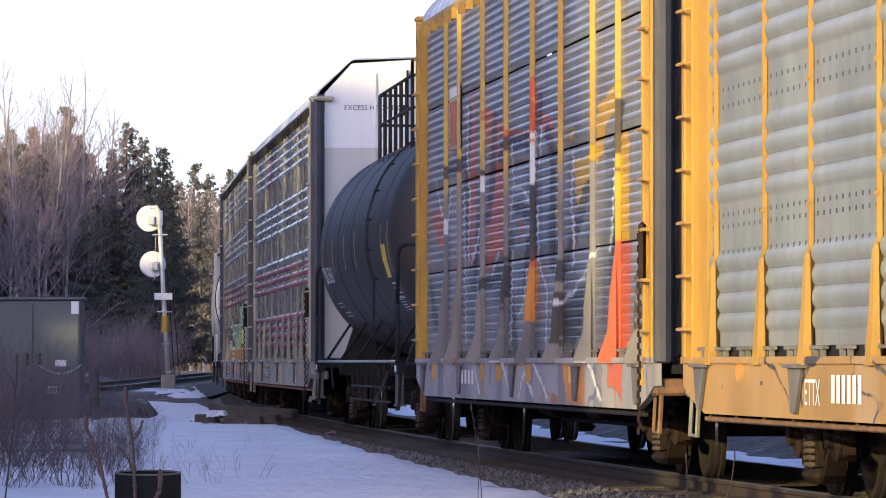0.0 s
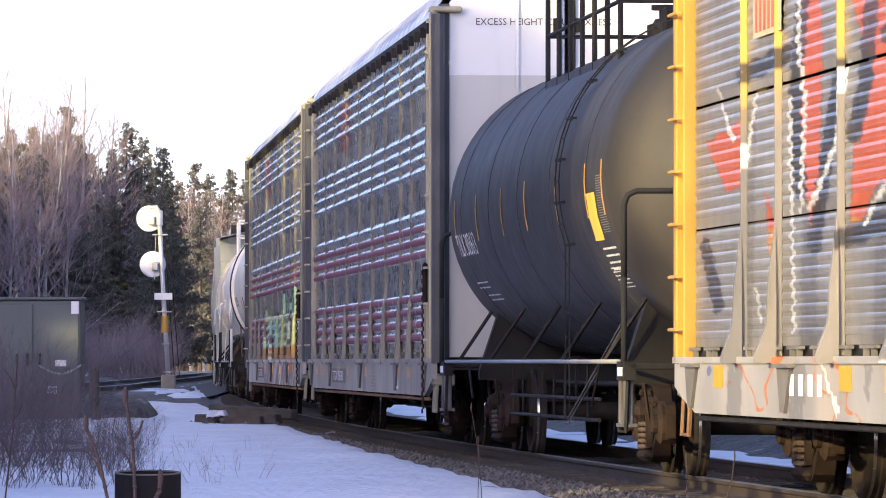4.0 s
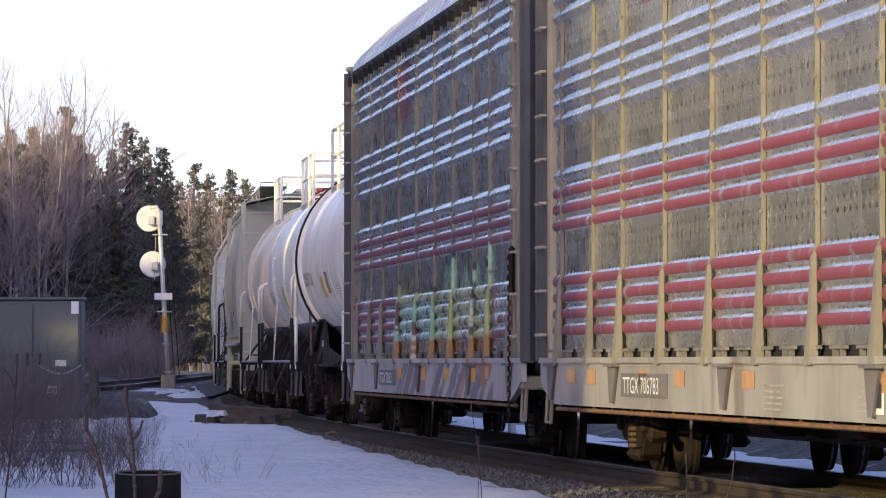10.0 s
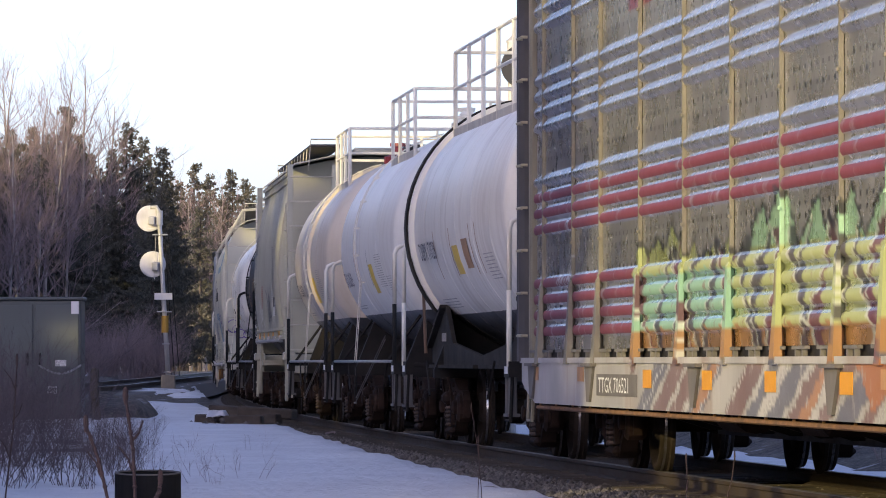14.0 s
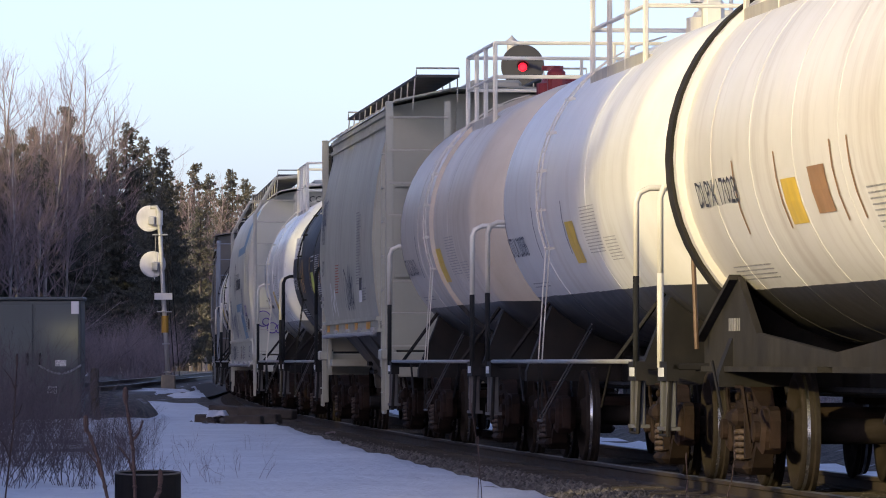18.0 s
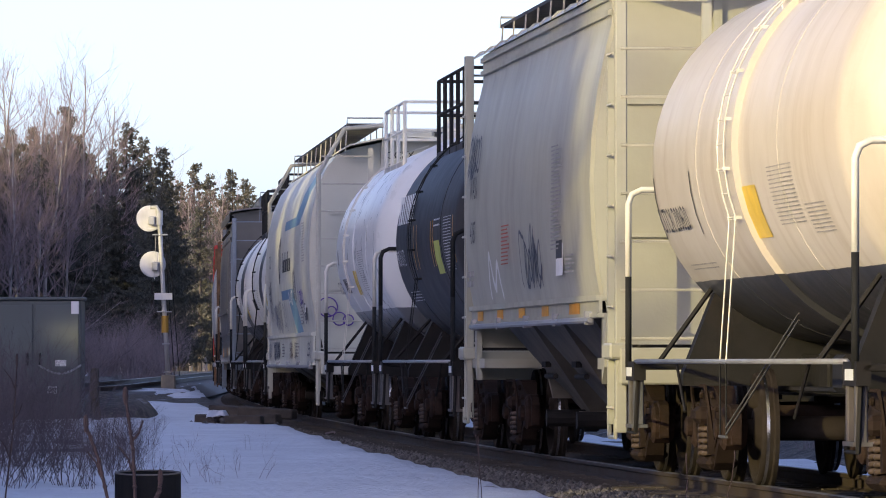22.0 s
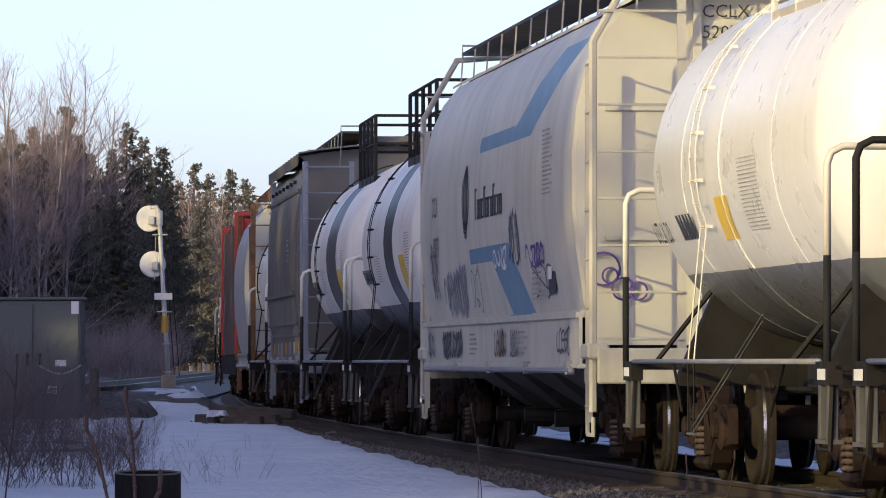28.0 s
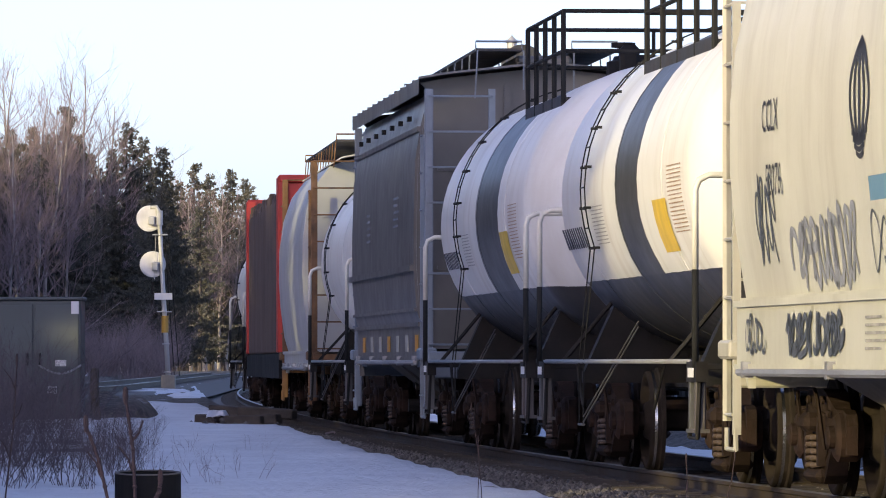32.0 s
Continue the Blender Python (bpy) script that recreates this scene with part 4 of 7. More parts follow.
def galvanized(name, car, tone, bands, dots, spray=None, metal=0.32, rough=0.2, sign=None):
    """Ribbed galvanised sheet: dull zinc, painted bands, rows of small holes, grime, sprayed paint."""
    k = Mat(name, 0.4, metal, car)
    x, z = k.axis("X"), k.axis("Z")
    col = k.grain(tone, 0.22, 0.9)
    col = k.mix(k.math("MULTIPLY", k.ramp(k.noise(3.0, 6.0, (1.0, 1.0, 0.12)), 0.5, 0.75), 0.45), col, (0.16, 0.14, 0.12))
    gloss = None
    for z0, z1, c in bands:
        on = k.math("MULTIPLY", k.between(z, z0, z1), k.ramp(k.noise(2.5, 5.0), 0.22, 0.42))
        col = k.mix(on, col, c)
        if c == RED_BAND:
            gloss = on if gloss is None else k.math("MAXIMUM", gloss, on)
    if gloss is not None:
        k.link(k.math("MULTIPLY", k.math("SUBTRACT", 1.0, gloss), metal), k.b.inputs["Metallic"])
    if dots:
        fx = k.math("ABSOLUTE", k.math("SUBTRACT", k.math("FRACT", k.math("DIVIDE", x, 0.27)), 0.5))
        m = None
        for z0 in dots:
            b = k.math("LESS_THAN", k.math("ABSOLUTE", k.math("SUBTRACT", z, z0)), 0.017)
            m = b if m is None else k.math("MAXIMUM", m, b)
        col = k.mix(k.math("MULTIPLY", m, k.math("LESS_THAN", fx, 0.13)), col, (0.035, 0.035, 0.035))
    if sign is not None:
        on = k.math("MULTIPLY", k.between(x, sign - 2.7, sign), k.between(z, 4.0, 4.68))
        worn = k.ramp(k.noise(1.6, 6.0, (0.6, 1.0, 2.0)), 0.2, 0.42)
        col = k.mix(k.math("MULTIPLY", on, k.math("MULTIPLY", worn, 0.9)), col, (0.27, 0.04, 0.055))
        stroke = k.math("MULTIPLY", k.between(x, sign - 2.3, sign - 0.5), k.math("LESS_THAN", k.math("ABSOLUTE", k.math("SUBTRACT", z, k.math("ADD", 4.27, k.math("MULTIPLY", k.math("PINGPONG", x, 0.22), 0.5)))), 0.022))
        col = k.mix(k.math("MULTIPLY", stroke, 0.7), col, (0.5, 0.42, 0.42))
    if spray:
        col = with_spray(k, col)
    k.bump(50.0, 0.04)
    r = k.math("ADD", k.math("MULTIPLY", k.noise(4.0), 0.22), rough)
    k.link(r if gloss is None else k.math("ADD", r, k.math("MULTIPLY", gloss, 0.35)), k.b.inputs["Roughness"])
    return k.done(col)


def in_outline(x, z, pts):
    """Which of the places lie inside a closed outline."""
    inside = np.zeros(x.shape, bool)
    for (xa, za), (xb, zb) in zip(pts, pts[1:] + pts[:1]):
        if za != zb:
            inside ^= ((za > z) != (zb > z)) & (x < (xb - xa) * (z - za) / (zb - za) + xa)
    return inside


def near_line(x, z, pts, wx, wz):
    """Which of the places lie within a brush's width of a bent line."""
    hit = np.zeros(x.shape, bool)
    for (xa, za), (xb, zb) in zip(pts[:-1], pts[1:]):
        dx, dz = (xb - xa) / wx, (zb - za) / wz
        px, pz = (x - xa) / wx, (z - za) / wz
        f = np.clip((px * dx + pz * dz) / (dx * dx + dz * dz + 1e-9), 0, 1)
        hit |= (px - f * dx) ** 2 + (pz - f * dz) ** 2 < 1
    return hit


def wobble(x, z):
    """The shaky edge of paint sprayed over ribs."""
    return x + 0.035 * np.sin(z * 36.0) + 0.03 * np.sin(z * 73.0 + x), z + 0.015 * np.sin(x * 7.0)


def lay(rgba, on, c, a=1.0):
    rgba[on, :3] = rgba[on, :3] * (1 - a) + np.array(c) * a if a < 1 else c
    rgba[on, 3] = np.maximum(rgba[on, 3], a)


ORANGE_FILLS = (((4.6, 3.78), (4.0, 4.01), (3.7, 3.19), (3.9, 2.1), (4.2, 1.8), (4.7, 2.47)),
                ((2.8, 3.6), (1.6, 3.63), (0.8, 3.08), (0.4, 2.45), (0.5, 1.99), (1.3, 2.19), (2.0, 1.96), (2.6, 1.83), (2.4, 2.41), (1.6, 2.87)),
                ((2.8, 3.69), (2.0, 3.63), (0.4, 3.39), (-2.0, 3.28), (-2.5, 3.79), (-3.0, 3.45), (-4.3, 3.3), (-4.5, 2.96), (-3.5, 3.23), (-2.0, 3.13), (0.4, 3.3), (2.4, 3.38)),
                ((-2.3, 2.07), (-2.8, 2.1), (-3.0, 1.83), (-2.5, 1.35), (-2.2, 1.53)),
                ((9.5, 2.7), (7.3, 2.8), (7.5, 2.28), (8.4, 2.29)), ((6.4, 2.3), (5.8, 1.88), (6.2, 1.73)),
                ((-9.5, 2.04), (-10.7, 2.05), (-10.6, 0.7), (-9.5, 0.8)), ((-5.6, 1.06), (-7.6, 1.28), (-7.7, 0.6), (-6.2, 0.6)), ((-0.9, 2.42), (-1.4, 2.4), (-1.2, 2.09)))
YELLOW_FILLS = (((-4.4, 2.87), (-5.1, 2.95), (-4.8, 2.27), (-4.5, 2.19)), ((-6.1, 2.85), (-7.5, 2.87), (-7.4, 2.52), (-6.8, 2.34), (-6.4, 2.39)), ((-5.7, 3.03), (-6.1, 3.24), (-6.3, 3.01)),
                ((-7.8, 2.82), (-8.2, 3.28), (-9.6, 3.43), (-10.0, 3.41), (-9.7, 3.2), (-8.7, 3.06), (-8.6, 2.83), (-8.1, 2.77)), ((-9.6, 2.98), (-10.6, 2.97), (-10.6, 2.04), (-9.7, 2.04)))
BLACK_LINES = (((1.6, 3.54), (1.9, 2.83), (2.4, 2.51)), ((1.0, 3.13), (0.6, 3.23), (-1.8, 3.2), (-2.5, 2.99)), ((-3.0, 3.54), (-2.8, 3.07), (-2.5, 2.77), (-2.5, 2.06)),
               ((-3.8, 3.2), (-4.3, 2.97), (-4.2, 1.94)), ((-0.7, 2.56), (-1.9, 2.48), (-2.4, 2.38)), ((-9.9, 3.19), (-9.7, 2.97), (-9.5, 2.45), (-9.4, 1.99), (-9.3, 1.31)),
               ((-7.2, 2.56), (-6.1, 2.11), (-5.1, 1.84)), ((4.5, 3.73), (5.0, 2.73), (4.7, 2.22)), ((2.9, 2.96), (3.5, 2.44), (4.1, 1.8)), ((7.5, 3.13), (5.4, 3.18)),
               ((2.6, 1.83), (1.2, 1.9), (0.6, 1.87)), ((-0.2, 2.25), (0.0, 1.79), (-0.5, 1.18)), ((-5.0, 1.59), (-4.7, 1.17)), ((-11.3, 1.69), (-11.3, 1.29)),
               ((-11.6, 1.76), (-11.6, 1.29)), ((9.5, 1.88), (8.8, 1.43)), ((-1.9, 2.16), (-1.6, 1.77), (-1.8, 1.36)))
WHITE_LINES = (((4.7, 3.79), (4.8, 3.23), (4.5, 2.82), (4.7, 2.06)), ((6.8, 2.94), (7.5, 2.33)), ((2.6, 3.0), (3.2, 2.43), (4.3, 2.06)), ((-2.6, 3.25), (-2.5, 2.77)), ((-3.2, 3.27), (-3.0, 2.93)),
               ((-2.8, 2.5), (-2.9, 1.97), (-3.7, 1.69), (-3.6, 1.17)), ((-6.1, 2.95), (-5.9, 2.49), (-6.1, 2.27), (-6.1, 1.9)), ((-5.0, 1.55), (-6.2, 1.66), (-7.5, 1.88), (-8.2, 2.02)),
               ((-9.5, 2.75), (-9.3, 2.19), (-9.1, 1.96)), ((-1.8, 1.9), (-1.4, 1.54), (-0.9, 1.46)), ((-0.6, 2.75), (-1.6, 2.69), (-2.2, 2.47)), ((-0.2, 3.18), (-0.4, 2.8), (-0.1, 2.44)),
               ((6.8, 1.52), (6.6, 1.31)), ((-0.3, 2.11), (-0.1, 1.19)), ((1.2, 2.14), (1.9, 1.92)), ((8.8, 3.06), (8.0, 2.66)), ((5.2, 2.84), (5.0, 1.2)),
               ((3.4, 1.0), (2.6, 0.65)), ((0.2, 1.0), (-0.8, 0.66)), ((-3.0, 1.0), (-4.4, 0.66)), ((-7.9, 1.0), (-9.0, 0.66)), ((-1.6, 0.66), (-2.2, 0.9), (-3.0, 0.66)))


def spray_orange(x, z):
    """Tall letters of bare metal, edged in white and black, with orange and yellow round them."""
    x = x - 1.05
    x, z = wobble(x, z)
    rgba = np.zeros((len(x), 4))
    lay(rgba, (z < 2.9) & (x > -11.8) & (x < 9.6) & (np.sin(x * 1.9) + 0.6 * np.sin(x * 4.3 + z) > 0.75), (0.15, 0.155, 0.18), 0.55)
    for p in ORANGE_FILLS:
        on = in_outline(x, z, p)
        lay(rgba, on, (0.62, 0.115, 0.04), 0.92)
        lay(rgba, on & (z < 1.95) & (x > -8), (0.62, 0.26, 0.03), 0.8)
    for p in YELLOW_FILLS:
        lay(rgba, in_outline(x, z, p), (0.66, 0.36, 0.025), 0.94)
    lay(rgba, in_outline(x, z, ((-5.0, 1.5), (-7.5, 1.76), (-7.6, 1.32), (-6.1, 1.16), (-5.2, 1.17))), (0.055, 0.05, 0.03), 0.9)
    for p in BLACK_LINES:
        lay(rgba, near_line(x, z, p, 0.30, 0.075), (0.03, 0.03, 0.036), 0.88)
    for p in WHITE_LINES:
        lay(rgba, near_line(x, z, p, 0.09, 0.024), (0.66, 0.66, 0.64), 0.9)
    return rgba


SPIKES = ((4.4, 1.75), (4.35, 1.95), (3.9, 1.99), (3.5, 1.88), (2.9, 2.03), (2.5, 1.89), (2.0, 2.14), (1.6, 1.95), (1.4, 2.02), (1.0, 1.84), (0.6, 1.95), (0.3, 1.78), (-0.1, 1.86), (-0.3, 1.80), (-0.6, 1.96), (-1.1, 1.81), (-1.4, 2.03),
          (-1.8, 1.75), (-2.1, 1.84), (-3.2, 2.15), (-3.4, 2.00), (-4.0, 2.24), (-4.4, 2.20), (-4.9, 1.82), (-5.9, 2.16), (-6.1, 1.91), (-6.3, 2.00), (-6.5, 1.90), (-6.9, 2.15), (-7.0, 2.02), (-7.3, 2.17), (-7.9, 1.83), (-8.3, 1.99), (-9.1, 2.32), (-9.2, 1.89))


def spray_green(x0, z0):
    """Spiky lettering: pale green above, teal and yellow in the middle, rusty orange at the foot."""
    x, z = wobble(x0, z0)
    rgba = np.zeros((len(x), 4))
    sx, sz = np.array(SPIKES[::-1]).T
    top = np.interp(x, sx, sz)
    zone = (x > -9.2) & (x < 4.4) & (z > 1.04)
    lay(rgba, zone & (z < top + 0.03), (0.03, 0.033, 0.035), 0.9)
    on = zone & (z < top - 0.02)
    big = x < -1.8
    lay(rgba, on, (0.36, 0.41, 0.175), 0.93)
    lay(rgba, on & big & (z > 1.84), (0.30, 0.52, 0.35), 0.95)
    lay(rgba, on & ~big & (z < 1.72), (0.20, 0.40, 0.29), 0.95)
    lay(rgba, on & (z < 1.26), (0.33, 0.15, 0.05), 0.92)
    for i, a in enumerate((3.5, 2.4, 1.7, 1.2, 0.4, -0.4, -1.1, -2.6, -3.2, -3.8, -5.0, -5.5, -6.2, -6.9, -8.0, -8.6)):
        m = a + 0.35 * np.sin(z * 5.0 + i * 1.7)
        wide = 0.05 + 0.15 * (0.5 + 0.5 * np.sin(z * 9.0 + i * 2.3)) * (1.3 if i in (7, 8, 9, 12, 15) else 0.8)
        lay(rgba, on & (np.abs(x - m) < wide) & (z < 1.95), (0.045, 0.04, 0.05) if i % 3 else (0.12, 0.03, 0.045), 0.9)
        lay(rgba, on & (np.abs(x - m - wide - 0.04) < 0.045), (0.52, 0.55, 0.48), 0.75)
    teal = in_outline(x, z, ((-10.3, 1.87), (-10.5, 2.11), (-10.7, 1.94), (-11.2, 2.06), (-11.3, 1.54), (-11.4, 1.15), (-10.9, 1.23), (-10.3, 1.63)))
    lay(rgba, teal & (np.sin(x * 17 + z * 4) > -0.5), (0.20, 0.45, 0.36), 0.9)
    for i in range(9):
        lay(rgba, near_line(x, z, ((-9.6 - 0.08 * i, 1.75 - 0.1 * (i % 3)), (-9.7 - 0.1 * i, 1.3 + 0.06 * i)), 0.05, 0.012), (0.62, 0.66, 0.64), 0.8)
        lay(rgba, near_line(x, z, ((10.3 - 0.16 * i, 1.96 - 0.03 * (i % 4)), (10.1 - 0.14 * i, 1.66 + 0.04 * (i % 3))), 0.05, 0.012), (0.6, 0.62, 0.62), 0.75)
    # the sill below: slanting streaks
    low = (z < 1.04) & (x > -9.9) & (x < 4.2)
    q = x + (z - 0.85) * 3.2
    n = np.sin(q * 1.7) + 0.7 * np.sin(q * 4.1 + 1.0)
    lay(rgba, low & (n > 0.35), (0.16, 0.06, 0.055), 0.75)
    lay(rgba, low & (n < -0.55), (0.085, 0.095, 0.15), 0.75)
    lay(rgba, low & (np.abs(np.sin(q * 0.55 + 0.4)) < 0.13), (0.38, 0.15, 0.045), 0.8)
    lay(rgba, low & (np.abs(np.sin(q * 2.3 + np.sin(q))) < 0.06), (0.55, 0.55, 0.54), 0.85)
    lay(rgba, in_outline(x, z, ((-7.9, 1.02), (-9.9, 1.02), (-9.4, 0.8), (-8.6, 0.68))), (0.36, 0.12, 0.035), 0.9)
    lay(rgba, in_outline(x, z, ((-10.7, 1.04), (-11.9, 1.04), (-12.2, 0.72), (-11.6, 0.72))), (0.20, 0.45, 0.36), 0.85)
    return rgba


def spread(me, painter):
    """Stores the sprayed paint on a mesh: colour, and cover as alpha."""
    co = np.empty(len(me.vertices) * 3)
    me.vertices.foreach_get("co", co)
    co = co.reshape(-1, 3)
    me.color_attributes.new("spray", "FLOAT_COLOR", "POINT").data.foreach_set("color", painter(co[:, 0], co[:, 2]).astype(np.float32).ravel())
    return me


def with_spray(k, col):
    """Lays the stored paint over a colour; worn away here and there."""
    n = k.t.nodes.new("ShaderNodeAttribute")
    n.attribute_name = "spray"
    worn = k.ramp(k.noise(6.0, 5.0), 0.24, 0.40)
    return k.mix(k.math("MULTIPLY", n.outputs["Alpha"], worn), col, n.outputs["Color"])


def sprayed_posts(name, car, c, high=None, z_high=2.9):
    """Weathered posts that the sprayed lettering runs across."""
    k = Mat(name, 0.6, 0.0, car)
    col = k.mix(k.ramp(k.noise(2.0, 6.0, (1.0, 1.0, 0.2)), 0.45, 0.7), k.grain(c, 0.2, 1.5), (0.15, 0.13, 0.11))
    if high:
        col = k.mix(k.ramp(k.math("ADD", k.axis("Z"), k.noise(0.6, 3.0)), z_high + 0.35, z_high + 0.75), col, high)
    return k.done(with_spray(k, col))


def dense(pts, step):
    """The same outline with more points on its long stretches."""
    out = [pts[0]]
    for a, b in zip(pts[:-1], pts[1:]):
        n = max(1, int(math.hypot(b[0] - a[0], b[1] - a[1]) / step))
        out += [(a[0] + (b[0] - a[0]) * i / n, a[1] + (b[1] - a[1]) * i / n) for i in range(1, n + 1)]
    return out


def sill_paint(name, car, c, c2, sprayed=None, spray=False):
    k = Mat(name, 0.6, 0.0, car)
    col = k.grain(c, 0.2, 0.8)
    col = k.mix(k.ramp(k.noise(1.6, 6.0, (1.0, 1.0, 0.35)), 0.5, 0.68), col, c2)
    for lo, hi, cc in sprayed or ():
        col = k.mix(k.math("MULTIPLY", k.between(k.noise(0.8, 2.0, (0.45, 0.0, 1.6)), lo, hi), k.ramp(k.noise(4.0, 4.0), 0.35, 0.5)), col, cc)
    k.bump(40.0, 0.2)
    return k.done(with_spray(k, col) if spray else col)


def ladder(name, parent, material, x, y0, y1, zs, r=0.016, post=None):
    """Rungs between two places across or along a wagon; each rung a bent round bar."""
    for z in zs:
        s = Shape()
        s.tube([(x, y0, z), (x - 0.05 if x < 0 else x + 0.05, y0, z), (x - 0.05 if x < 0 else x + 0.05, y1, z), (x, y1, z)], r, 5)
        part(name, s, material, parent)


def auto_rack(name, label, u0, u1, post_m, panel_m, sill_m, tiers, ridges, out, half_r, end_white, fat, post_paint=None, corner_m=None, painter=None, posts=POSTS):
    car, h = wagon(name, label, "auto rack", u0, u1, 3.55)
    panel_m, sill_m = panel_m(car), sill_m(car)
    side_post_m = post_paint(car) if post_paint else m_cream_shade if post_m == m_cream else m_yellow
    W = 1.50
    # floor and side sills
    part("deck", Shape().box(-h, h, -1.42, 1.42, 0.90, 1.03), m_under, car)
    part("centre_sill", Shape().box(-h + 0.3, h - 0.3, -0.33, 0.33, 0.55, 0.9), m_under, car)
    part("drop_frame", Shape().prism([(-h + 5.3, 0.90), (-h + 6.4, 0.36), (h - 6.4, 0.36), (h - 5.3, 0.90)], -0.5, 0.5, "y"), m_under, car)
    for i in range(9):
        x = -h + 6.6 + i * (2 * h - 13.2) / 8
        part("cross_bearer", Shape().prism([(1.45, 0.9), (1.45, 0.66), (0.6, 0.40), (-0.6, 0.40), (-1.45, 0.66), (-1.45, 0.9)], x - 0.05, x + 0.05, "x"), m_under, car)
    for g in (1, -1):
        s = Shape()
        s.prism([(-h, 1.03), (-h, 0.80), (-h + 0.5, 0.70), (-h + 1.2, 0.60), (h - 1.2, 0.60), (h - 0.5, 0.70), (h, 0.80), (h, 1.03)], g * (W + 0.01), g * (W + 0.07), "y")
        s.box(-h, h, g * (W - 0.06), g * (W + 0.09), 0.985, 1.035)
        if painter and g > 0:
            n = int(2 * h / 0.06)
            foot = lambda x: float(np.interp(abs(x), (h - 1.2, h - 0.5, h), (0.60, 0.70, 0.80)))
            s.sheet([[(x, W + 0.073, foot(x) + (0.98 - foot(x)) * q / 12) for q in range(13)] for x in (-h + 2 * h * i / n for i in range(n + 1))])
        ss = part("side_sill", s, sill_m, car)
        if painter and g > 0:
            spread(ss.data, painter)
        for x in (-h + 1.1, -h + 5.9, 0.0, h - 5.9, h - 1.1):
            s = Shape().prism([(x - 0.32, 0.98), (x + 0.32, 0.98), (x + 0.16, 0.64), (x - 0.02, 0.64)], g * (W + 0.076), g * (W + 0.10), "y")
            s.box(x - 0.36, x + 0.36, g * (W + 0.07), g * (W + 0.13), 0.955, 0.985)
            part("gusset", s, m_gusset, ss)
        # posts with gussets at the foot
        for i, p in enumerate(posts):
            x = -h + p
            s = Shape()
            w = 0.027 if fat else 0.02
            dep = 0.05 if fat else 0.036
            zs = [1.04 + 3.89 * q / 130 for q in range(131)] if painter else [1.04, 4.93]
            s.sheet([[(x - w, g * (W + 0.002), z), (x - w, g * (W + dep), z), (x + w, g * (W + dep), z), (x + w, g * (W + 0.002), z)] for z in zs], close=True)
            # the foot: a plate that flares out to the sill
            if fat:
                prof = [(0.99, 0.20, 0.05), (1.03, 0.20, 0.05), (1.26, 0.115, 0.05), (1.55, 0.10, 0.045), (1.95, 0.055, 0.03)]
            else:
                prof = [(0.975, 0.105, 0.12), (1.0, 0.10, 0.12), (1.30, 0.08, 0.085), (1.74, 0.06, 0.055), (1.75, 0.045, 0.05)]
            zz = [0.99 + 0.97 * q / 30 for q in range(31)] if fat else [0.975 + 0.775 * q / 24 for q in range(25)]
            rows = []
            for z in zz:
                d = float(np.interp(z, [q[0] for q in prof], [q[1] for q in prof]))
                ww = float(np.interp(z, [q[0] for q in prof], [q[2] for q in prof]))
                rows.append([(x - ww, g * (W + dep - 0.003), z), (x - ww, g * (W + d), z), (x + ww, g * (W + d), z), (x + ww, g * (W + dep - 0.003), z)])
            s.sheet(rows, close=True)
            if not fat:
                for z in (1.75, 2.08, 2.95, 3.95):
                    s.box(x - 0.035, x + 0.035, g * (W + 0.037), g * (W + 0.05), z, z + 0.025)
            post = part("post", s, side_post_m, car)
            if painter and g > 0:
                spread(post.data, painter)
        # ribbed sheets, bay by bay and tier by tier
        edges = (0.75,) + tuple(posts) + (2 * h - (1.1 if post_m == m_yellow and not fat else 0.7),)
        for a, b in zip(edges[:-1], edges[1:]):
            for z0, z1 in tiers:
                prof = panel_profile(z0 + 0.012, z1 - 0.012, ridges, out, half_r)
                s = Shape()
                cols = (a + 0.045, b - 0.045)
                if painter and g > 0:
                    n = max(1, int((b - a - 0.09) / 0.065))
                    s.sheet([[(-h + a + 0.045 + (b - a - 0.09) * q / n, g * (W + d), z) for d, z in dense(prof, 0.03)] for q in range(n + 1)])
                else:
                    s.sheet([[(-h + xx, g * (W + d), z) for d, z in prof] for xx in cols])
                s.sheet([[(-h + xx, g * (W + d - 0.02), z) for d, z in prof] for xx in cols])
                s.smooth = not fat
                sheet = part("panel", s, panel_m, car)
                if painter and g > 0:
                    spread(sheet.data, painter)
        # hangers along the eave and brackets at the foot of the sheets
        s = Shape()
        s.box(-h + 0.2, h - 0.2, g * (W - 0.04), g * (W + 0.05), 4.90, 4.99)
        for i in range(26):
            x = -h + 0.5 + i * (2 * h - 1.0) / 25
            s.box(x - 0.05, x + 0.05, g * (W + 0.03), g * (W + 0.10), 4.80, 4.92)
        part("eave_rail", s, m_under if not fat else post_m, car)
        # a dark strip stands for the shade in the gap below the sheets
        s = Shape()
        s.box(-h + 0.3, h - 0.3, g * (W - 0.06), g * (W - 0.01), 1.035, 1.13)
        part("foot_gap_shade", s, m_under, car)
        for i in range(22):
            x = -h + 0.75 + i * (2 * h - 1.5) / 21
            s = Shape().box(x - 0.30, x + 0.30, g * (W + 0.01), g * (W + 0.05), 1.085, 1.11)
            for q in (-0.16, 0.16):
                s.box(x + q - 0.03, x + q + 0.03, g * (W + 0.01), g * (W + 0.045), 1.035, 1.085)
            part("foot_clip", s, m_clip, car)
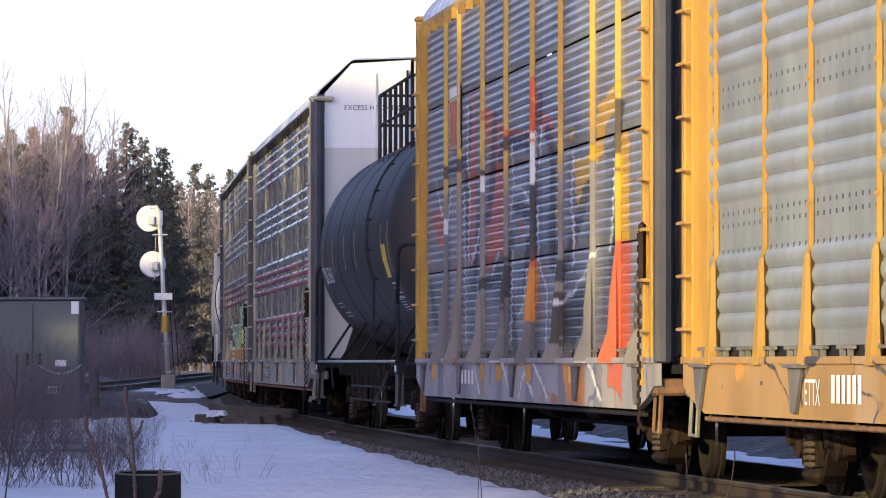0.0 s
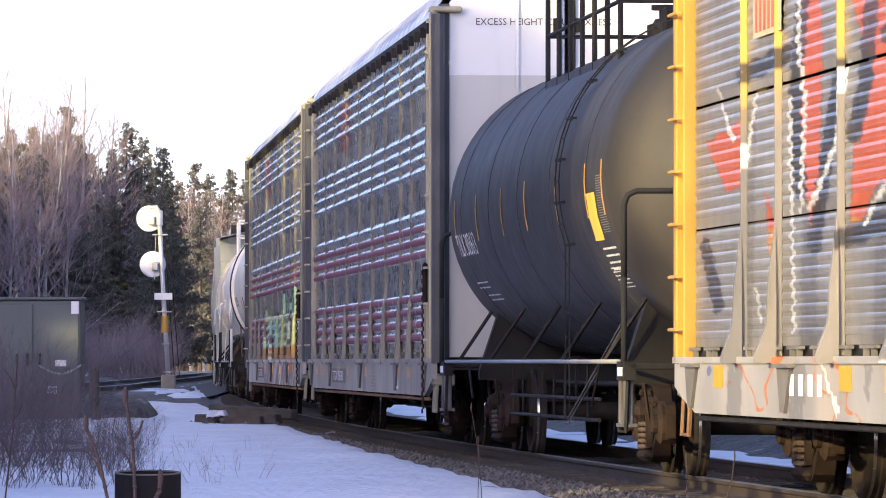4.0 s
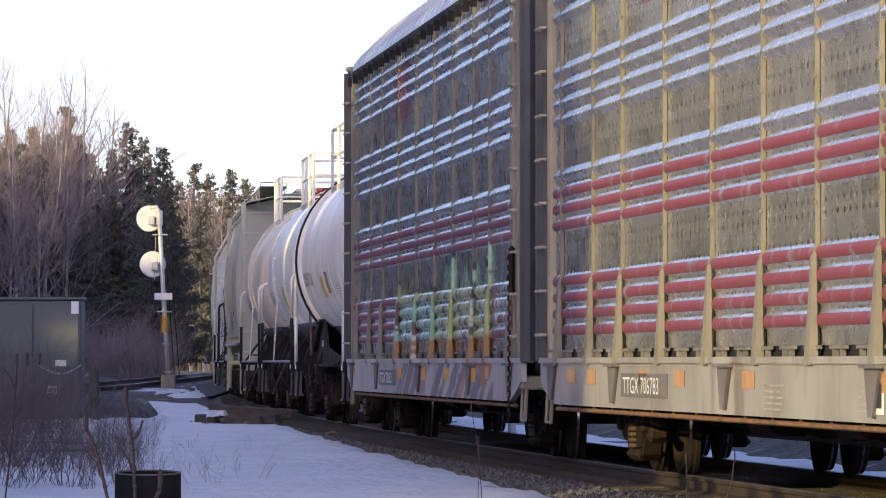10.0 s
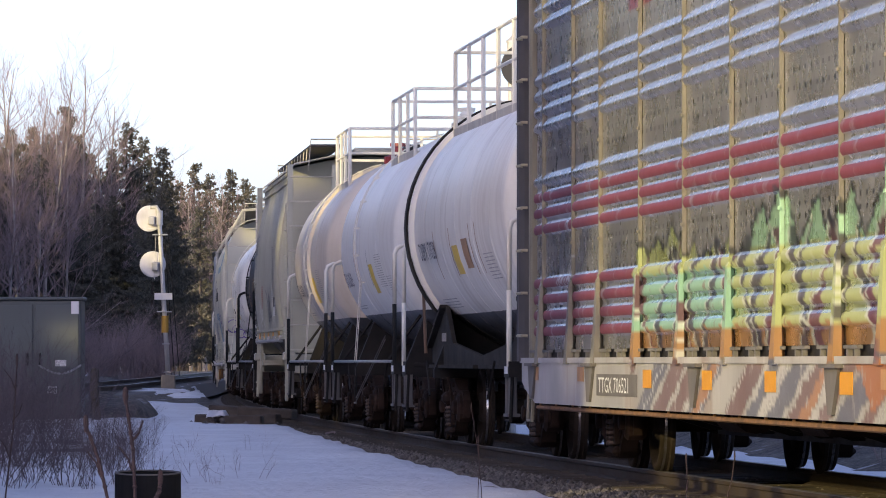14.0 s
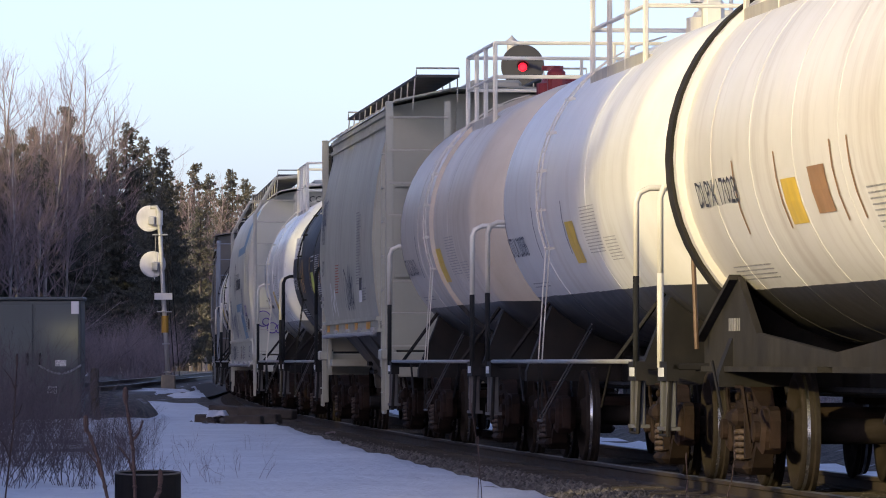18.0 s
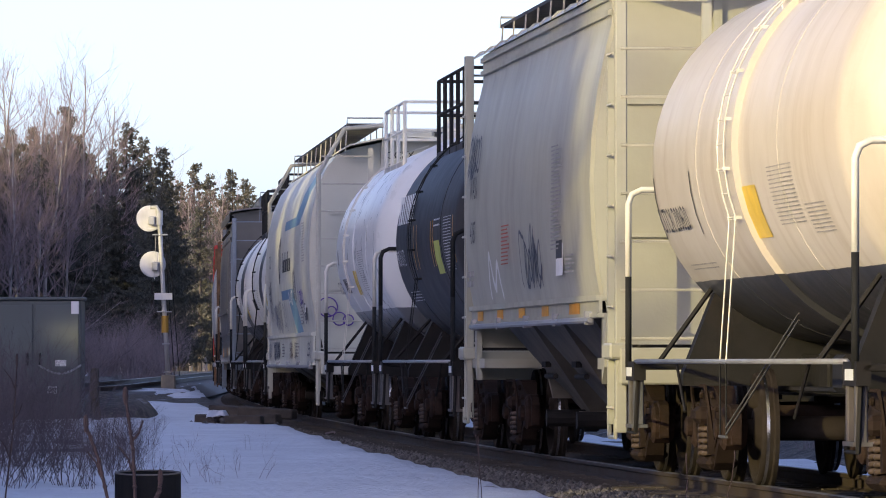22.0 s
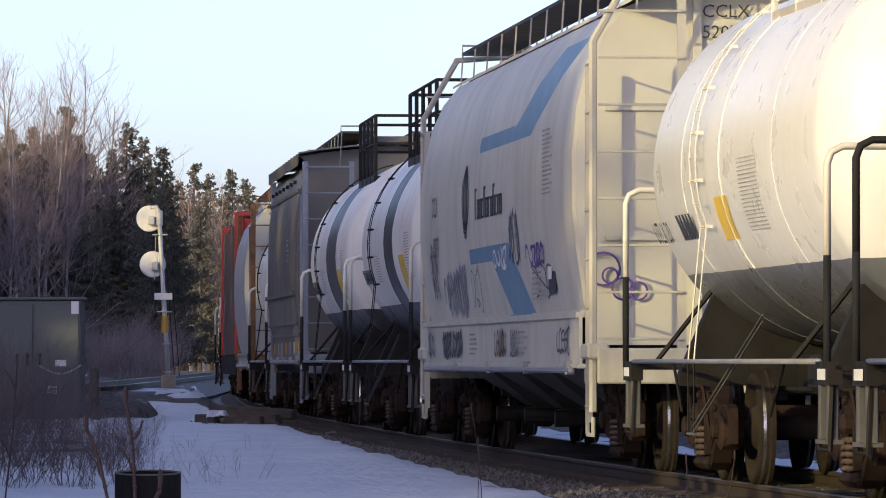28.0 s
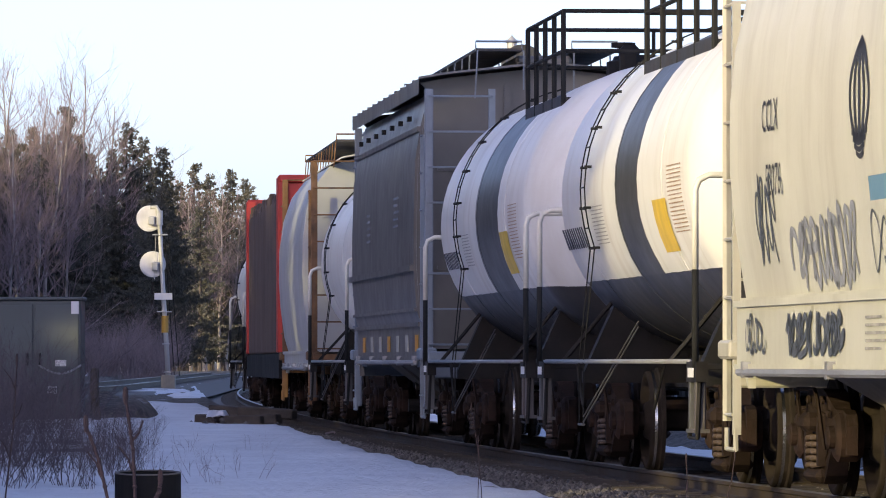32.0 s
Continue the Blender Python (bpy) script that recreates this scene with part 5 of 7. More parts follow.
        # corner posts and their ladders
        for e in (-1, 1):
            x = e * h
            s = Shape()
            slim = e > 0 and post_m != m_yellow
            s.box(x - e * (0.42 if slim else 0.07), x - e * (0.52 if slim else 0.22), g * (W - 0.02), g * (W + (0.05 if slim else 0.09)), 0.98, 5.02, 0.012)
            s.box(x - e * 0.60, x - e * 0.66, g * (W - 0.02), g * (W + (0.05 if slim else 0.09)), 0.98, 4.98, 0.012)
            s.box(x - e * (0.40 if slim else 0.22), x - e * 0.60, g * (W - 0.02), g * (W + 0.02), 0.98, 4.98)
            if e > 0 and post_m == m_yellow and not fat:
                s.box(x - 0.66, x - 1.12, g * (W - 0.02), g * (W + 0.035), 0.98, 4.98)
            cp = part("corner_post", s, corner_m or post_m, car)
            s = Shape()
            s.tube([(x + e * 0.02, g * (W + 0.0), 1.0), (x + e * 0.02, g * (W + 0.0), 5.0)], 0.12 if slim else 0.08, 10)
            part("edge_tube", s, m_seal, cp, "black vertical edge tube")
            s = Shape()
            s.box(x + e * 0.02, x - e * 0.18, g * (W - 0.28), g * (W + 0.10), 5.02, 5.09, 0.02)
            s.tube([(x, g * (W + 0.04), 4.86), (x + e * 0.03, g * (W + 0.04), 5.05)], 0.03, 6)
            part("top_bracket", s, post_m, cp)
            for z in [1.25 + 0.415 * i for i in range(9)]:
                s = Shape()
                s.tube([(x - e * 0.60, g * (W + 0.08), z), (x - e * 0.60, g * (W + 0.135), z), (x - e * 0.14, g * (W + 0.135), z), (x - e * 0.14, g * (W + 0.08), z)], 0.015, 5)
                part("ladder_rung", s, post_m, cp)
    # roof
    prof = [(1.52, 4.985), (1.50, 5.08), (1.42, 5.19), (0.96, 5.63), (0.9, 5.66), (0.0, 5.69)]
    ring = prof + [(-a, b) for a, b in reversed(prof[:-1])]
    n = 29
    rows = []
    for i in range(n):
        xx = -h + 0.25 + (2 * h - 0.5) * i / (n - 1)
        for dx, dz in ((-0.06, 0.0), (-0.03, 0.03), (0.03, 0.03), (0.06, 0.0)):
            rows.append([(xx + dx, a, b + dz) for a, b in ring])
    part("roof", Shape().sheet(rows), m_roof, car, "corrugated zinc roof")
    # end doors: folded leaves that reach to the roof, dark seals at their sides
    for e in (-1, 1):
        x = e * (h - 0.10)
        full = [(1.36, 1.05), (1.36, 5.14), (0.94, 5.60), (0.0, 5.66)]
        for g in (1, -1):
            leaf = [(0.03 * g, 1.05)] + [(a * g, b) for a, b in full[:3]] + [(0.03 * g, 5.66)]
            s = Shape()
            s.prism(leaf, x - e * 0.05, x, "x")
            s.box(x, x + e * 0.03, g * 0.56, g * 0.60, 1.1, 5.45)
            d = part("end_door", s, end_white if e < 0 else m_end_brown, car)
            s = Shape()
            for zz in (1.6, 2.4, 3.2, 4.0, 4.8):
                s.box(x, x + e * 0.045, g * 0.10, g * 0.16, zz, zz + 0.16)
            s.tube([(x + e * 0.03, g * 0.08, 1.1), (x + e * 0.03, g * 0.08, 5.5)], 0.018, 6)
            part("lock_rod", s, m_under, d)
            s = Shape()
            s.box(x - e * 0.08, x + e * 0.03, g * 1.37, g * 1.48, 1.04, 5.12)
            part("door_seal", s, m_seal, car, "dark folded door edge")
    # brake gear, piping, chain, stirrups
    s = Shape()
    s.tube([(-h + 1.0, W + 0.02, 0.56), (h - 1.0, W + 0.02, 0.56)], 0.022, 5)
    for i in range(18):
        x = -h + 1.2 + i * (2 * h - 2.4) / 17
        s.tube([(x, W + 0.02, 0.56), (x, W + 0.02, 0.66)], 0.014, 4)
    part("pipe_rail", s, m_under if fat else m_rust, car)
    s = Shape()
    s.box(-3.5, -2.2, 0.35, 1.1, 0.45, 0.85, 0.05)
    s.lathe([(-0.6, 0), (-0.6, 0.2), (0.6, 0.2), (0.6, 0)], (2.0, 0.9, 0.62), "x", 16)
    s.tube([(-6, 0.9, 0.62), (6, 0.9, 0.62)], 0.03, 6)
    s.tube([(-h + 2, 0.5, 0.5), (h - 2, 0.5, 0.5)], 0.025, 6)
    part("brake_gear", s, m_steel_brown, car)
    s = Shape()
    for i in range(34):
        z = 2.05 - i * 0.05
        s.box(-h + 0.42 - 0.015, -h + 0.42 + 0.015, W + 0.13 + 0.012 * (i % 2), W + 0.15 + 0.012 * (i % 2), z, z + 0.055)
    s.box(-h + 0.37, -h + 0.47, W + 0.09, W + 0.15, 1.65, 2.15, 0.03)
    part("brake_chain", s, m_steel_brown, car, "rusty hand brake chain")
    for e in (-1, 1):
        for g in (1, -1):
            s = Shape()
            x = e * (h - 0.25)
            s.tube([(x - 0.2, g * 1.5, 0.8), (x - 0.2, g * 1.52, 0.42), (x + 0.2, g * 1.52, 0.42), (x + 0.2, g * 1.5, 0.8)], 0.02, 5)
            s.box(x - 0.22, x + 0.22, g * 1.30, g * 1.56, 0.72, 0.86, 0.02)
            part("stirrup", s, m_rust if fat else m_cream_shade, car)
    couplers(car, -h - 0.25, h + 0.25)
    return car, h


m_gusset = paint("dirty_gusset", (0.13, 0.12, 0.11), 0.7, 0.0, 0.3, 3.0, (0.09, 0.06, 0.045), 0.6)
m_clip = paint("dull_clip", (0.15, 0.14, 0.125), 0.7, 0.0, 0.3, 3.0, SOOT, 0.5)
m_roof = paint("zinc_roof", (0.45, 0.47, 0.50), 0.4, 0.4, 0.15, 1.0, (0.25, 0.24, 0.24), 0.4)
m_seal = paint("door_seal", (0.045, 0.045, 0.05), 0.6, 0.0, 0.3, 2.0)
m_rust = paint("rusty_iron", (0.19, 0.095, 0.045), 0.8, 0.1, 0.35, 5.0, SOOT, 0.5, False, 0.4)
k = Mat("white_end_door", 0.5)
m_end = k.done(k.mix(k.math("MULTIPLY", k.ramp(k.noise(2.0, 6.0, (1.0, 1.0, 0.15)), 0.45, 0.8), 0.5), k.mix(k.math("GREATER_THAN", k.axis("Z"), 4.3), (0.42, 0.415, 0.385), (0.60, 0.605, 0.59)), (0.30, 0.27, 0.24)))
m_end_dark = paint("dark_end_door", (0.05, 0.045, 0.05), 0.6, 0.0, 0.2, 1.0, SOOT, 0.4)
m_end_brown = paint("brown_end_door", (0.10, 0.06, 0.035), 0.6, 0.0, 0.2, 1.0, SOOT, 0.4)
m_faded_orange = paint("faded_reflector", (0.45, 0.24, 0.11), 0.5, 0.0, 0.2, 5.0, (0.3, 0.25, 0.2), 0.5)
m_redstripe = paint("red_stripe", (0.42, 0.09, 0.05), 0.6, 0.0, 0.2, 4.0)

RED_BAND = (0.18, 0.036, 0.046)
cd_bands = [(a - 0.047, a + 0.040, RED_BAND) for a in RIDGES[:7]] + [(a, a + 0.15, (0.27, 0.27, 0.265)) for a in (1.97, 2.95, 3.93)]
cd_dots = (1.825, 2.02, 2.11, 2.93, 3.06, 3.91, 4.03, 4.79)
TWO = ((1.10, 4.90),)
FOUR = ((1.10, 2.02), (2.02, 2.98), (2.98, 3.94), (3.94, 4.90))
zinc = (0.255, 0.255, 0.258)
rack_a, _ = auto_rack("auto_rack_wagon", "yellow auto rack wagon with pale galvanized sheets and rusty sill", 24.4, 50.3, m_yellow,
                      lambda c: galvanized("zinc_pale", c, (0.21, 0.235, 0.235), [], cd_dots, None, 0.15, 0.4),
                      lambda c: sill_paint("sill_yellow", c, (0.36, 0.20, 0.065), (0.34, 0.24, 0.15), ((0.60, 0.64, (0.6, 0.25, 0.04)), (0.42, 0.44, (0.05, 0.05, 0.06)))), TWO, RIDGES, 0.024, 0.066, m_end_brown, False)
rack_b, hb = auto_rack("auto_rack_wagon", "yellow auto rack wagon whose grey sheets carry orange and black graffiti", 52.0, 75.7, m_yellow,
                       lambda c: galvanized("zinc_sprayed", c, (0.225, 0.222, 0.222), [], (), True, 0.35, 0.24),
                       lambda c: sill_paint("sill_grey", c, (0.28, 0.27, 0.27), (0.36, 0.30, 0.26), ((0.42, 0.44, (0.42, 0.14, 0.05)), (0.62, 0.66, (0.10, 0.12, 0.22))), True), FOUR, FINE, 0.009, 0.03, m_end_brown, True,
                       lambda c: sprayed_posts("ochre_posts_sprayed", c, (0.24, 0.22, 0.20), (0.52, 0.33, 0.07)), None, spray_orange, (1.06, 3.0, 5.0, 7.75, 10.4, 13.1, 15.7, 18.5, 20.2))
rack_c, hc = auto_rack("auto_rack_wagon", "grey auto rack wagon with red stripes and a white end door", 98.2, 124.0, m_cream,
                       lambda c: galvanized("zinc_striped", c, zinc, cd_bands, cd_dots, None, 0.42, 0.17, 5.8),
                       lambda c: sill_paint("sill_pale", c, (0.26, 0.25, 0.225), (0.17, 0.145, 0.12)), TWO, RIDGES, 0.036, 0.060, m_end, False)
# all posts of this rack take the cream darkened for shade
rack_d, hd = auto_rack("auto_rack_wagon", "grey auto rack wagon with red stripes and green spiky graffiti", 125.8, 151.7, m_cream,
                       lambda c: galvanized("zinc_striped_sprayed", c, zinc, cd_bands, cd_dots, True, 0.42, 0.17, 4.9),
                       lambda c: sill_paint("sill_sprayed", c, (0.36, 0.35, 0.34), (0.30, 0.25, 0.22), (), True), TWO, RIDGES, 0.036, 0.060, m_end_dark, False, lambda c: sprayed_posts("cream_shade_sprayed", c, (0.20, 0.185, 0.14)), m_cream_shade, spray_green)


# red signs, reflectors and marks on the auto racks
for i, x in enumerate((10.6, 9.0, 5.3, 3.0, -0.9, -7.0, -8.9)):
    plate("reflector", rack_c, on_side(x, 0.80, 1.574), 0.62, 0.13, m_faded_orange, "faded orange reflector")
for x in (3.3, -0.4, -3.8, -7.3):
    plate("reflector", rack_d, on_side(x, 0.78, 1.576), 0.55, 0.15, m_orange, "orange reflector")
for x in (11.9, 8.1, -9.0):
    plate("reflector", rack_d, on_side(x, 0.82, 1.576), 0.5, 0.13, m_faded_orange, "faded orange reflector")
for x in (9.6, 3.6, 1.75, -1.3, -5.3, -10.6):
    plate("reflector", rack_b, on_side(x, 0.80, 1.576), 0.5, 0.17, m_orange, "orange reflector")
plate("shield_sign", rack_b, on_side(7.85, 3.36, 1.525), 1.35, 0.72, m_cream, "cream shield with red stripes")
for i in range(6):
    plate("sign_stripe", rack_b, on_side(7.72 - 0.2 * i, 3.40, 1.531), 0.09, 0.5, m_redstripe)
plate("sign_block", rack_b, on_side(7.75, 3.95, 1.531), 1.15, 0.10, m_ltrs_white)
lettering("EXCESS HEIGHT CAR", 0.115, m_ltrs_black, rack_c, on_near_end(1.06, 4.88, -hc + 0.095), "lettering", 0.95)
lettering("EXCESS", 0.115, m_ltrs_black, rack_c, on_near_end(-0.15, 4.88, -hc + 0.095), "lettering", 0.95)
riv = Shape()
for y in (1.28, 0.66, 0.50, 0.06, -0.5):
    for i in range(30):
        riv.box(-hc + 0.088, -hc + 0.10, y - 0.014, y + 0.014, 1.2 + i * 0.13, 1.228 + i * 0.13)
for z in (4.3, 2.7):
    for i in range(20):
        riv.box(-hc + 0.088, -hc + 0.10, -1.25 + i * 0.13, -1.222 + i * 0.13, z, z + 0.028)
tagged(part("rivets", riv, m_end, rack_c), kind="stuff")
lettering("Seal", 0.13, m_ltrs_black, rack_c, on_near_end(0.95, 3.4, -hc + 0.095), "lettering", 0.95)
plate("number_plate", rack_c, on_side(6.5, 0.70, 1.574), 3.1, 0.20, m_gusset, "dark stencil panel")
lettering("TTGX 706783", 0.20, m_ltrs_white, rack_c, on_side(6.35, 0.73, 1.581), "lettering", 2.05)
text_bars(rack_c, on_side(-2.0, 0.82, 1.575), 1.1, 3, 0.05, m_print, 6)
text_bars(rack_c, on_side(-6.3, 0.84, 1.575), 0.9, 3, 0.05, m_print, 8)
plate("notice_plate", rack_c, on_side(-6.9, 0.66, 1.574), 0.45, 0.26, m_ltrs_white, "white notice with dark block")
plate("notice_block", rack_c, on_side(-7.0, 0.70, 1.580), 0.28, 0.16, m_ltrs_black)
plate("number_plate", rack_d, on_side(6.6, 0.70, 1.576), 2.9, 0.19, m_gusset, "dark stencil panel")
lettering("TTGX 706521", 0.19, m_ltrs_white, rack_d, on_side(6.45, 0.73, 1.583), "lettering", 2.0)
for i in range(5):
    plate("number_bar", rack_b, on_side(6.2 - i * 0.42, 0.76, 1.578), 0.2, 0.15, m_ltrs_white)
lettering("ETTX", 0.26, m_ltrs_white, rack_a, on_side(6.75, 0.70, 1.576), "lettering", 1.1)
for i in range(6):
    plate("number_bar", rack_a, on_side(5.55 - i * 0.22, 0.72, 1.576), 0.12, 0.19, m_ltrs_white)
plate("reflector", rack_a, on_side(7.4, 0.70, 1.574), 0.3, 0.2, m_orange, "orange reflector")


# ---------------------------------------------------------------- tank wagons
def tank_paint(name, car, top, low, z_split, grime, amount, bands=(), rough=0.38):
    """Two-tone tank paint with grime running down, and dark stains round the shell."""
    k = Mat(name, rough, 0.0, car)
    k.b.inputs["Specular IOR Level"].default_value = 0.35
    x, z = k.axis("X"), k.axis("Z")
    col = k.grain(top, 0.07, 0.7)
    f = k.ramp(k.noise(2.0, 6.0, (1.4, 0.25, 0.25), 0.6), 0.5, 0.78)
    col = k.mix(k.math("MULTIPLY", f, amount), col, grime)
    col = k.mix(k.math("MULTIPLY", k.ramp(k.noise(0.45, 3.0), 0.45, 0.7), amount * 0.5), col, grime)
    for x0, x1, c, a in bands:
        w = k.math("ADD", x, k.math("MULTIPLY", k.math("SUBTRACT", k.noise(1.5, 3.0), 0.5), 0.25))
        col = k.mix(k.math("MULTIPLY", k.between(w, x0, x1), a), col, c)
    if low:
        lowc = k.mix(k.ramp(k.noise(2.5, 6.0, (1.2, 0.3, 0.3)), 0.5, 0.8), low, (0.065, 0.054, 0.044))
        w = k.math("ADD", z, k.math("MULTIPLY", k.math("SUBTRACT", k.noise(3.0, 2.0), 0.5), 0.02))
        col = k.mix(k.math("LESS_THAN", w, z_split), col, lowc)
    k.bump(25.0, 0.08, 0.02)
    k.link(k.math("ADD", k.math("MULTIPLY", k.noise(3.0), 0.25), rough - 0.1), k.b.inputs["Roughness"])
    return k.done(col)


def shell_profile(h, r, head):
    pts = [(-h, 0.0)]
    for i in range(1, 9):
        a = math.pi / 2 * i / 8
        pts.append((-h + head * (1 - math.cos(a)), r * math.sin(a)))
    return pts + [(-x, y) for x, y in reversed(pts)]


def arc(r, zc, a0, a1, n=10, x=0.0):
    """Points round a tank's shell, angles from the left horizontal upwards, degrees."""
    return [(x, r * math.cos(radians(a0 + (a1 - a0) * i / n)), zc + r * math.sin(radians(a0 + (a1 - a0) * i / n))) for i in range(n + 1)]


def tank_wagon(name, label, u0, u1, r, zc, coat, trim, rail_low, seams=(), ladders=(), platform=None, hoops=True, inset=1.3, head=0.62, side_rail=True, belly=1.7):
    car, h = wagon(name, label, "tank wagon", u0, u1, inset)
    m = coat(car)
    s = Shape()
    s.lathe(shell_profile(h, r, head), (0, 0, zc), "x", 56)
    s.smooth = True
    part("shell", s, m, car)
    # welded seams and jacket bands
    for x, w, t in seams:
        s = Shape()
        s.lathe([(-w, r), (-w, r + t), (w, r + t), (w, r)], (x, 0, zc), "x", 56)
        part("jacket_band", s, m, car)
    # stub sills, bolster saddles and head braces
    for e in (-1, 1):
        x = e * (h - inset)
        s = Shape()
        s.box(e * (h - 2.6), e * (h + 0.75), -0.32, 0.32, 0.72, 1.06, 0.02)
        part("stub_sill", s, m_under, car)
        s = Shape()
        s.prism([(1.30, 0.80), (1.30, 0.90), (r * 0.70, zc - r * 0.71), (r * 0.4, zc - r * 0.88), (0, zc - r * 0.96), (-r * 0.4, zc - r * 0.88), (-r * 0.70, zc - r * 0.71), (-1.30, 0.90), (-1.30, 0.80)], x - 0.10, x + 0.10, "x")
        part("saddle", s, m_under, car)
        # end platform with steps
        s = Shape()
        s.box(e * (h + 0.15), e * (h + 0.72), -1.50, 1.50, 0.93, 0.985, 0.01)
        for g in (1, -1):
            s.box(e * (h + 0.15), e * (h + 0.72), g * 1.44, g * 1.54, 0.84, 1.0)
            s.tube([(e * (h + 0.2), g * 1.50, 0.9), (e * (h + 0.2), g * 1.52, 0.40), (e * (h + 0.66), g * 1.52, 0.40), (e * (h + 0.66), g * 1.50, 0.9)], 0.02, 5)
        part("end_platform", s, m_under, car)
        for g in (1, -1):
            b = Shape()
            for q in (0.24, 0.60):
                b.box(e * (h + q) - 0.045, e * (h + q) + 0.045, g * 1.45, g * 1.53, 0.46, 0.93, 0.01)
            b.box(e * (h + 0.2), e * (h + 0.66), g * 1.42, g * 1.55, 0.44, 0.47)
            part("step_post", b, m_step, car)
            plate("capacity_plate", car, on_side(e * (h + 0.45) + 0.16, 0.875, 1.545), 0.34, 0.075, m_ltrs_white, "small white plate") if g > 0 else None
        if hoops:
            xx = e * (h + 0.62)
            for z0, z1, mm in ((1.72, 2.46, trim), (0.95, 1.72, rail_low)):
                for g in (1, -1):
                    s = Shape()
                    if z1 > 2:
                        s.tube([(xx, g * 1.53, z0), (xx, g * 1.53, z1 - 0.12), (xx, g * 1.50, z1 - 0.04), (xx, g * 1.42, z1), (xx, g * 0.02, z1)], 0.027, 8)
                    else:
                        s.tube([(xx, g * 1.53, z0), (xx, g * 1.53, z1)], 0.027, 8)
                    s.smooth = True
                    part("end_handrail", s, mm, car)
    # side running rail
    if side_rail:
        for g in (1, -1):
            s = Shape()
            s.tube([(-h - 0.2, g * 1.52, 1.0), (h + 0.2, g * 1.52, 1.0)], 0.02, 6)
            s.smooth = True
            sr = part("side_rail", s, m_pipe, car)
            n = 5 if h > 8 else 2
            for i in range(n):
                x = -h + 1.2 + i * (2 * h - 2.4) / (n - 1)
                b = Shape()
                b.tube([(x, g * 1.50, 1.0), (x, g * r * 0.72, zc - r * 0.69)], 0.022, 5)
                part("brace", b, m_under, sr)
    # side ladders that follow the shell
    for x in ladders:
        for g in (1, -1):
            run = [(g * 1.53, 0.42), (g * 1.53, 1.0)] + [(g * p[1], p[2]) for p in arc(r + 0.07, zc, -20, 78, 14, x)]
            cut = next(i for i, p in enumerate(run) if p[1] > belly)
            for name, pts, mm in (("ladder", run[cut - 1:], trim if u0 < 255 else rail_low), ("ladder_foot", run[:cut], rail_low)):
                lad = None
                for dx in (-0.17, 0.17):
                    s = Shape()
                    s.tube([(x + dx, p[0], p[1]) for p in pts], 0.007, 5)
                    for p in pts[1:-1:2]:
                        s.box(x + dx - 0.014, x + dx + 0.014, p[0] - 0.05, p[0] + 0.014, p[1] - 0.012, p[1] + 0.012)
                    rail = part(name if lad is None else "ladder_rail", s, mm, lad or car)
                    lad = lad or rail
                for p in pts[1:]:
                    part("rung", Shape().tube([(x - 0.17, p[0], p[1]), (x + 0.17, p[0], p[1])], 0.007, 5), mm, lad)
                if name == "ladder_foot":
                    part("rung", Shape().tube([(x - 0.19, g * 1.53, 0.43), (x + 0.19, g * 1.53, 0.43)], 0.014, 5), m_step, lad)
                    for dz in (0.0, 0.05):
                        part("stay_rod", Shape().tube([(x - 0.17, g * 1.53, 0.45 + dz), (x - 2.0, g * 1.25, 1.30 + dz)], 0.008, 5), m_step, lad)
    if platform:
        roof_platform(car, h, r, zc, *platform)
    # brake cylinder, pipes
    s = Shape()
    s.lathe([(-0.35, 0), (-0.35, 0.17), (-0.2, 0.2), (0.3, 0.2), (0.35, 0.15), (0.35, 0)], (-h + 2.7, 0.8, 0.92), "x", 16)
    s.tube([(-h + 0.5, 0.55, 0.78), (h - 0.5, 0.55, 0.78)], 0.025, 5)
    s.box(-h + 3.3, -h + 3.8, 0.6, 1.0, 0.78, 1.05, 0.03)
    part("brake_cylinder", s, m_under, car)
    part("release_rod", Shape().tube([(h - 1.9, 1.45, 1.0), (h - 2.6, 1.47, 0.60)], 0.013, 5), m_under, car)
    part("release_rod", Shape().tube([(-h + 1.9, 1.45, 1.0), (-h + 2.5, 1.47, 0.60)], 0.013, 5), m_under, car)
    couplers(car, -h - 0.75, h + 0.75)
    return car, h, m


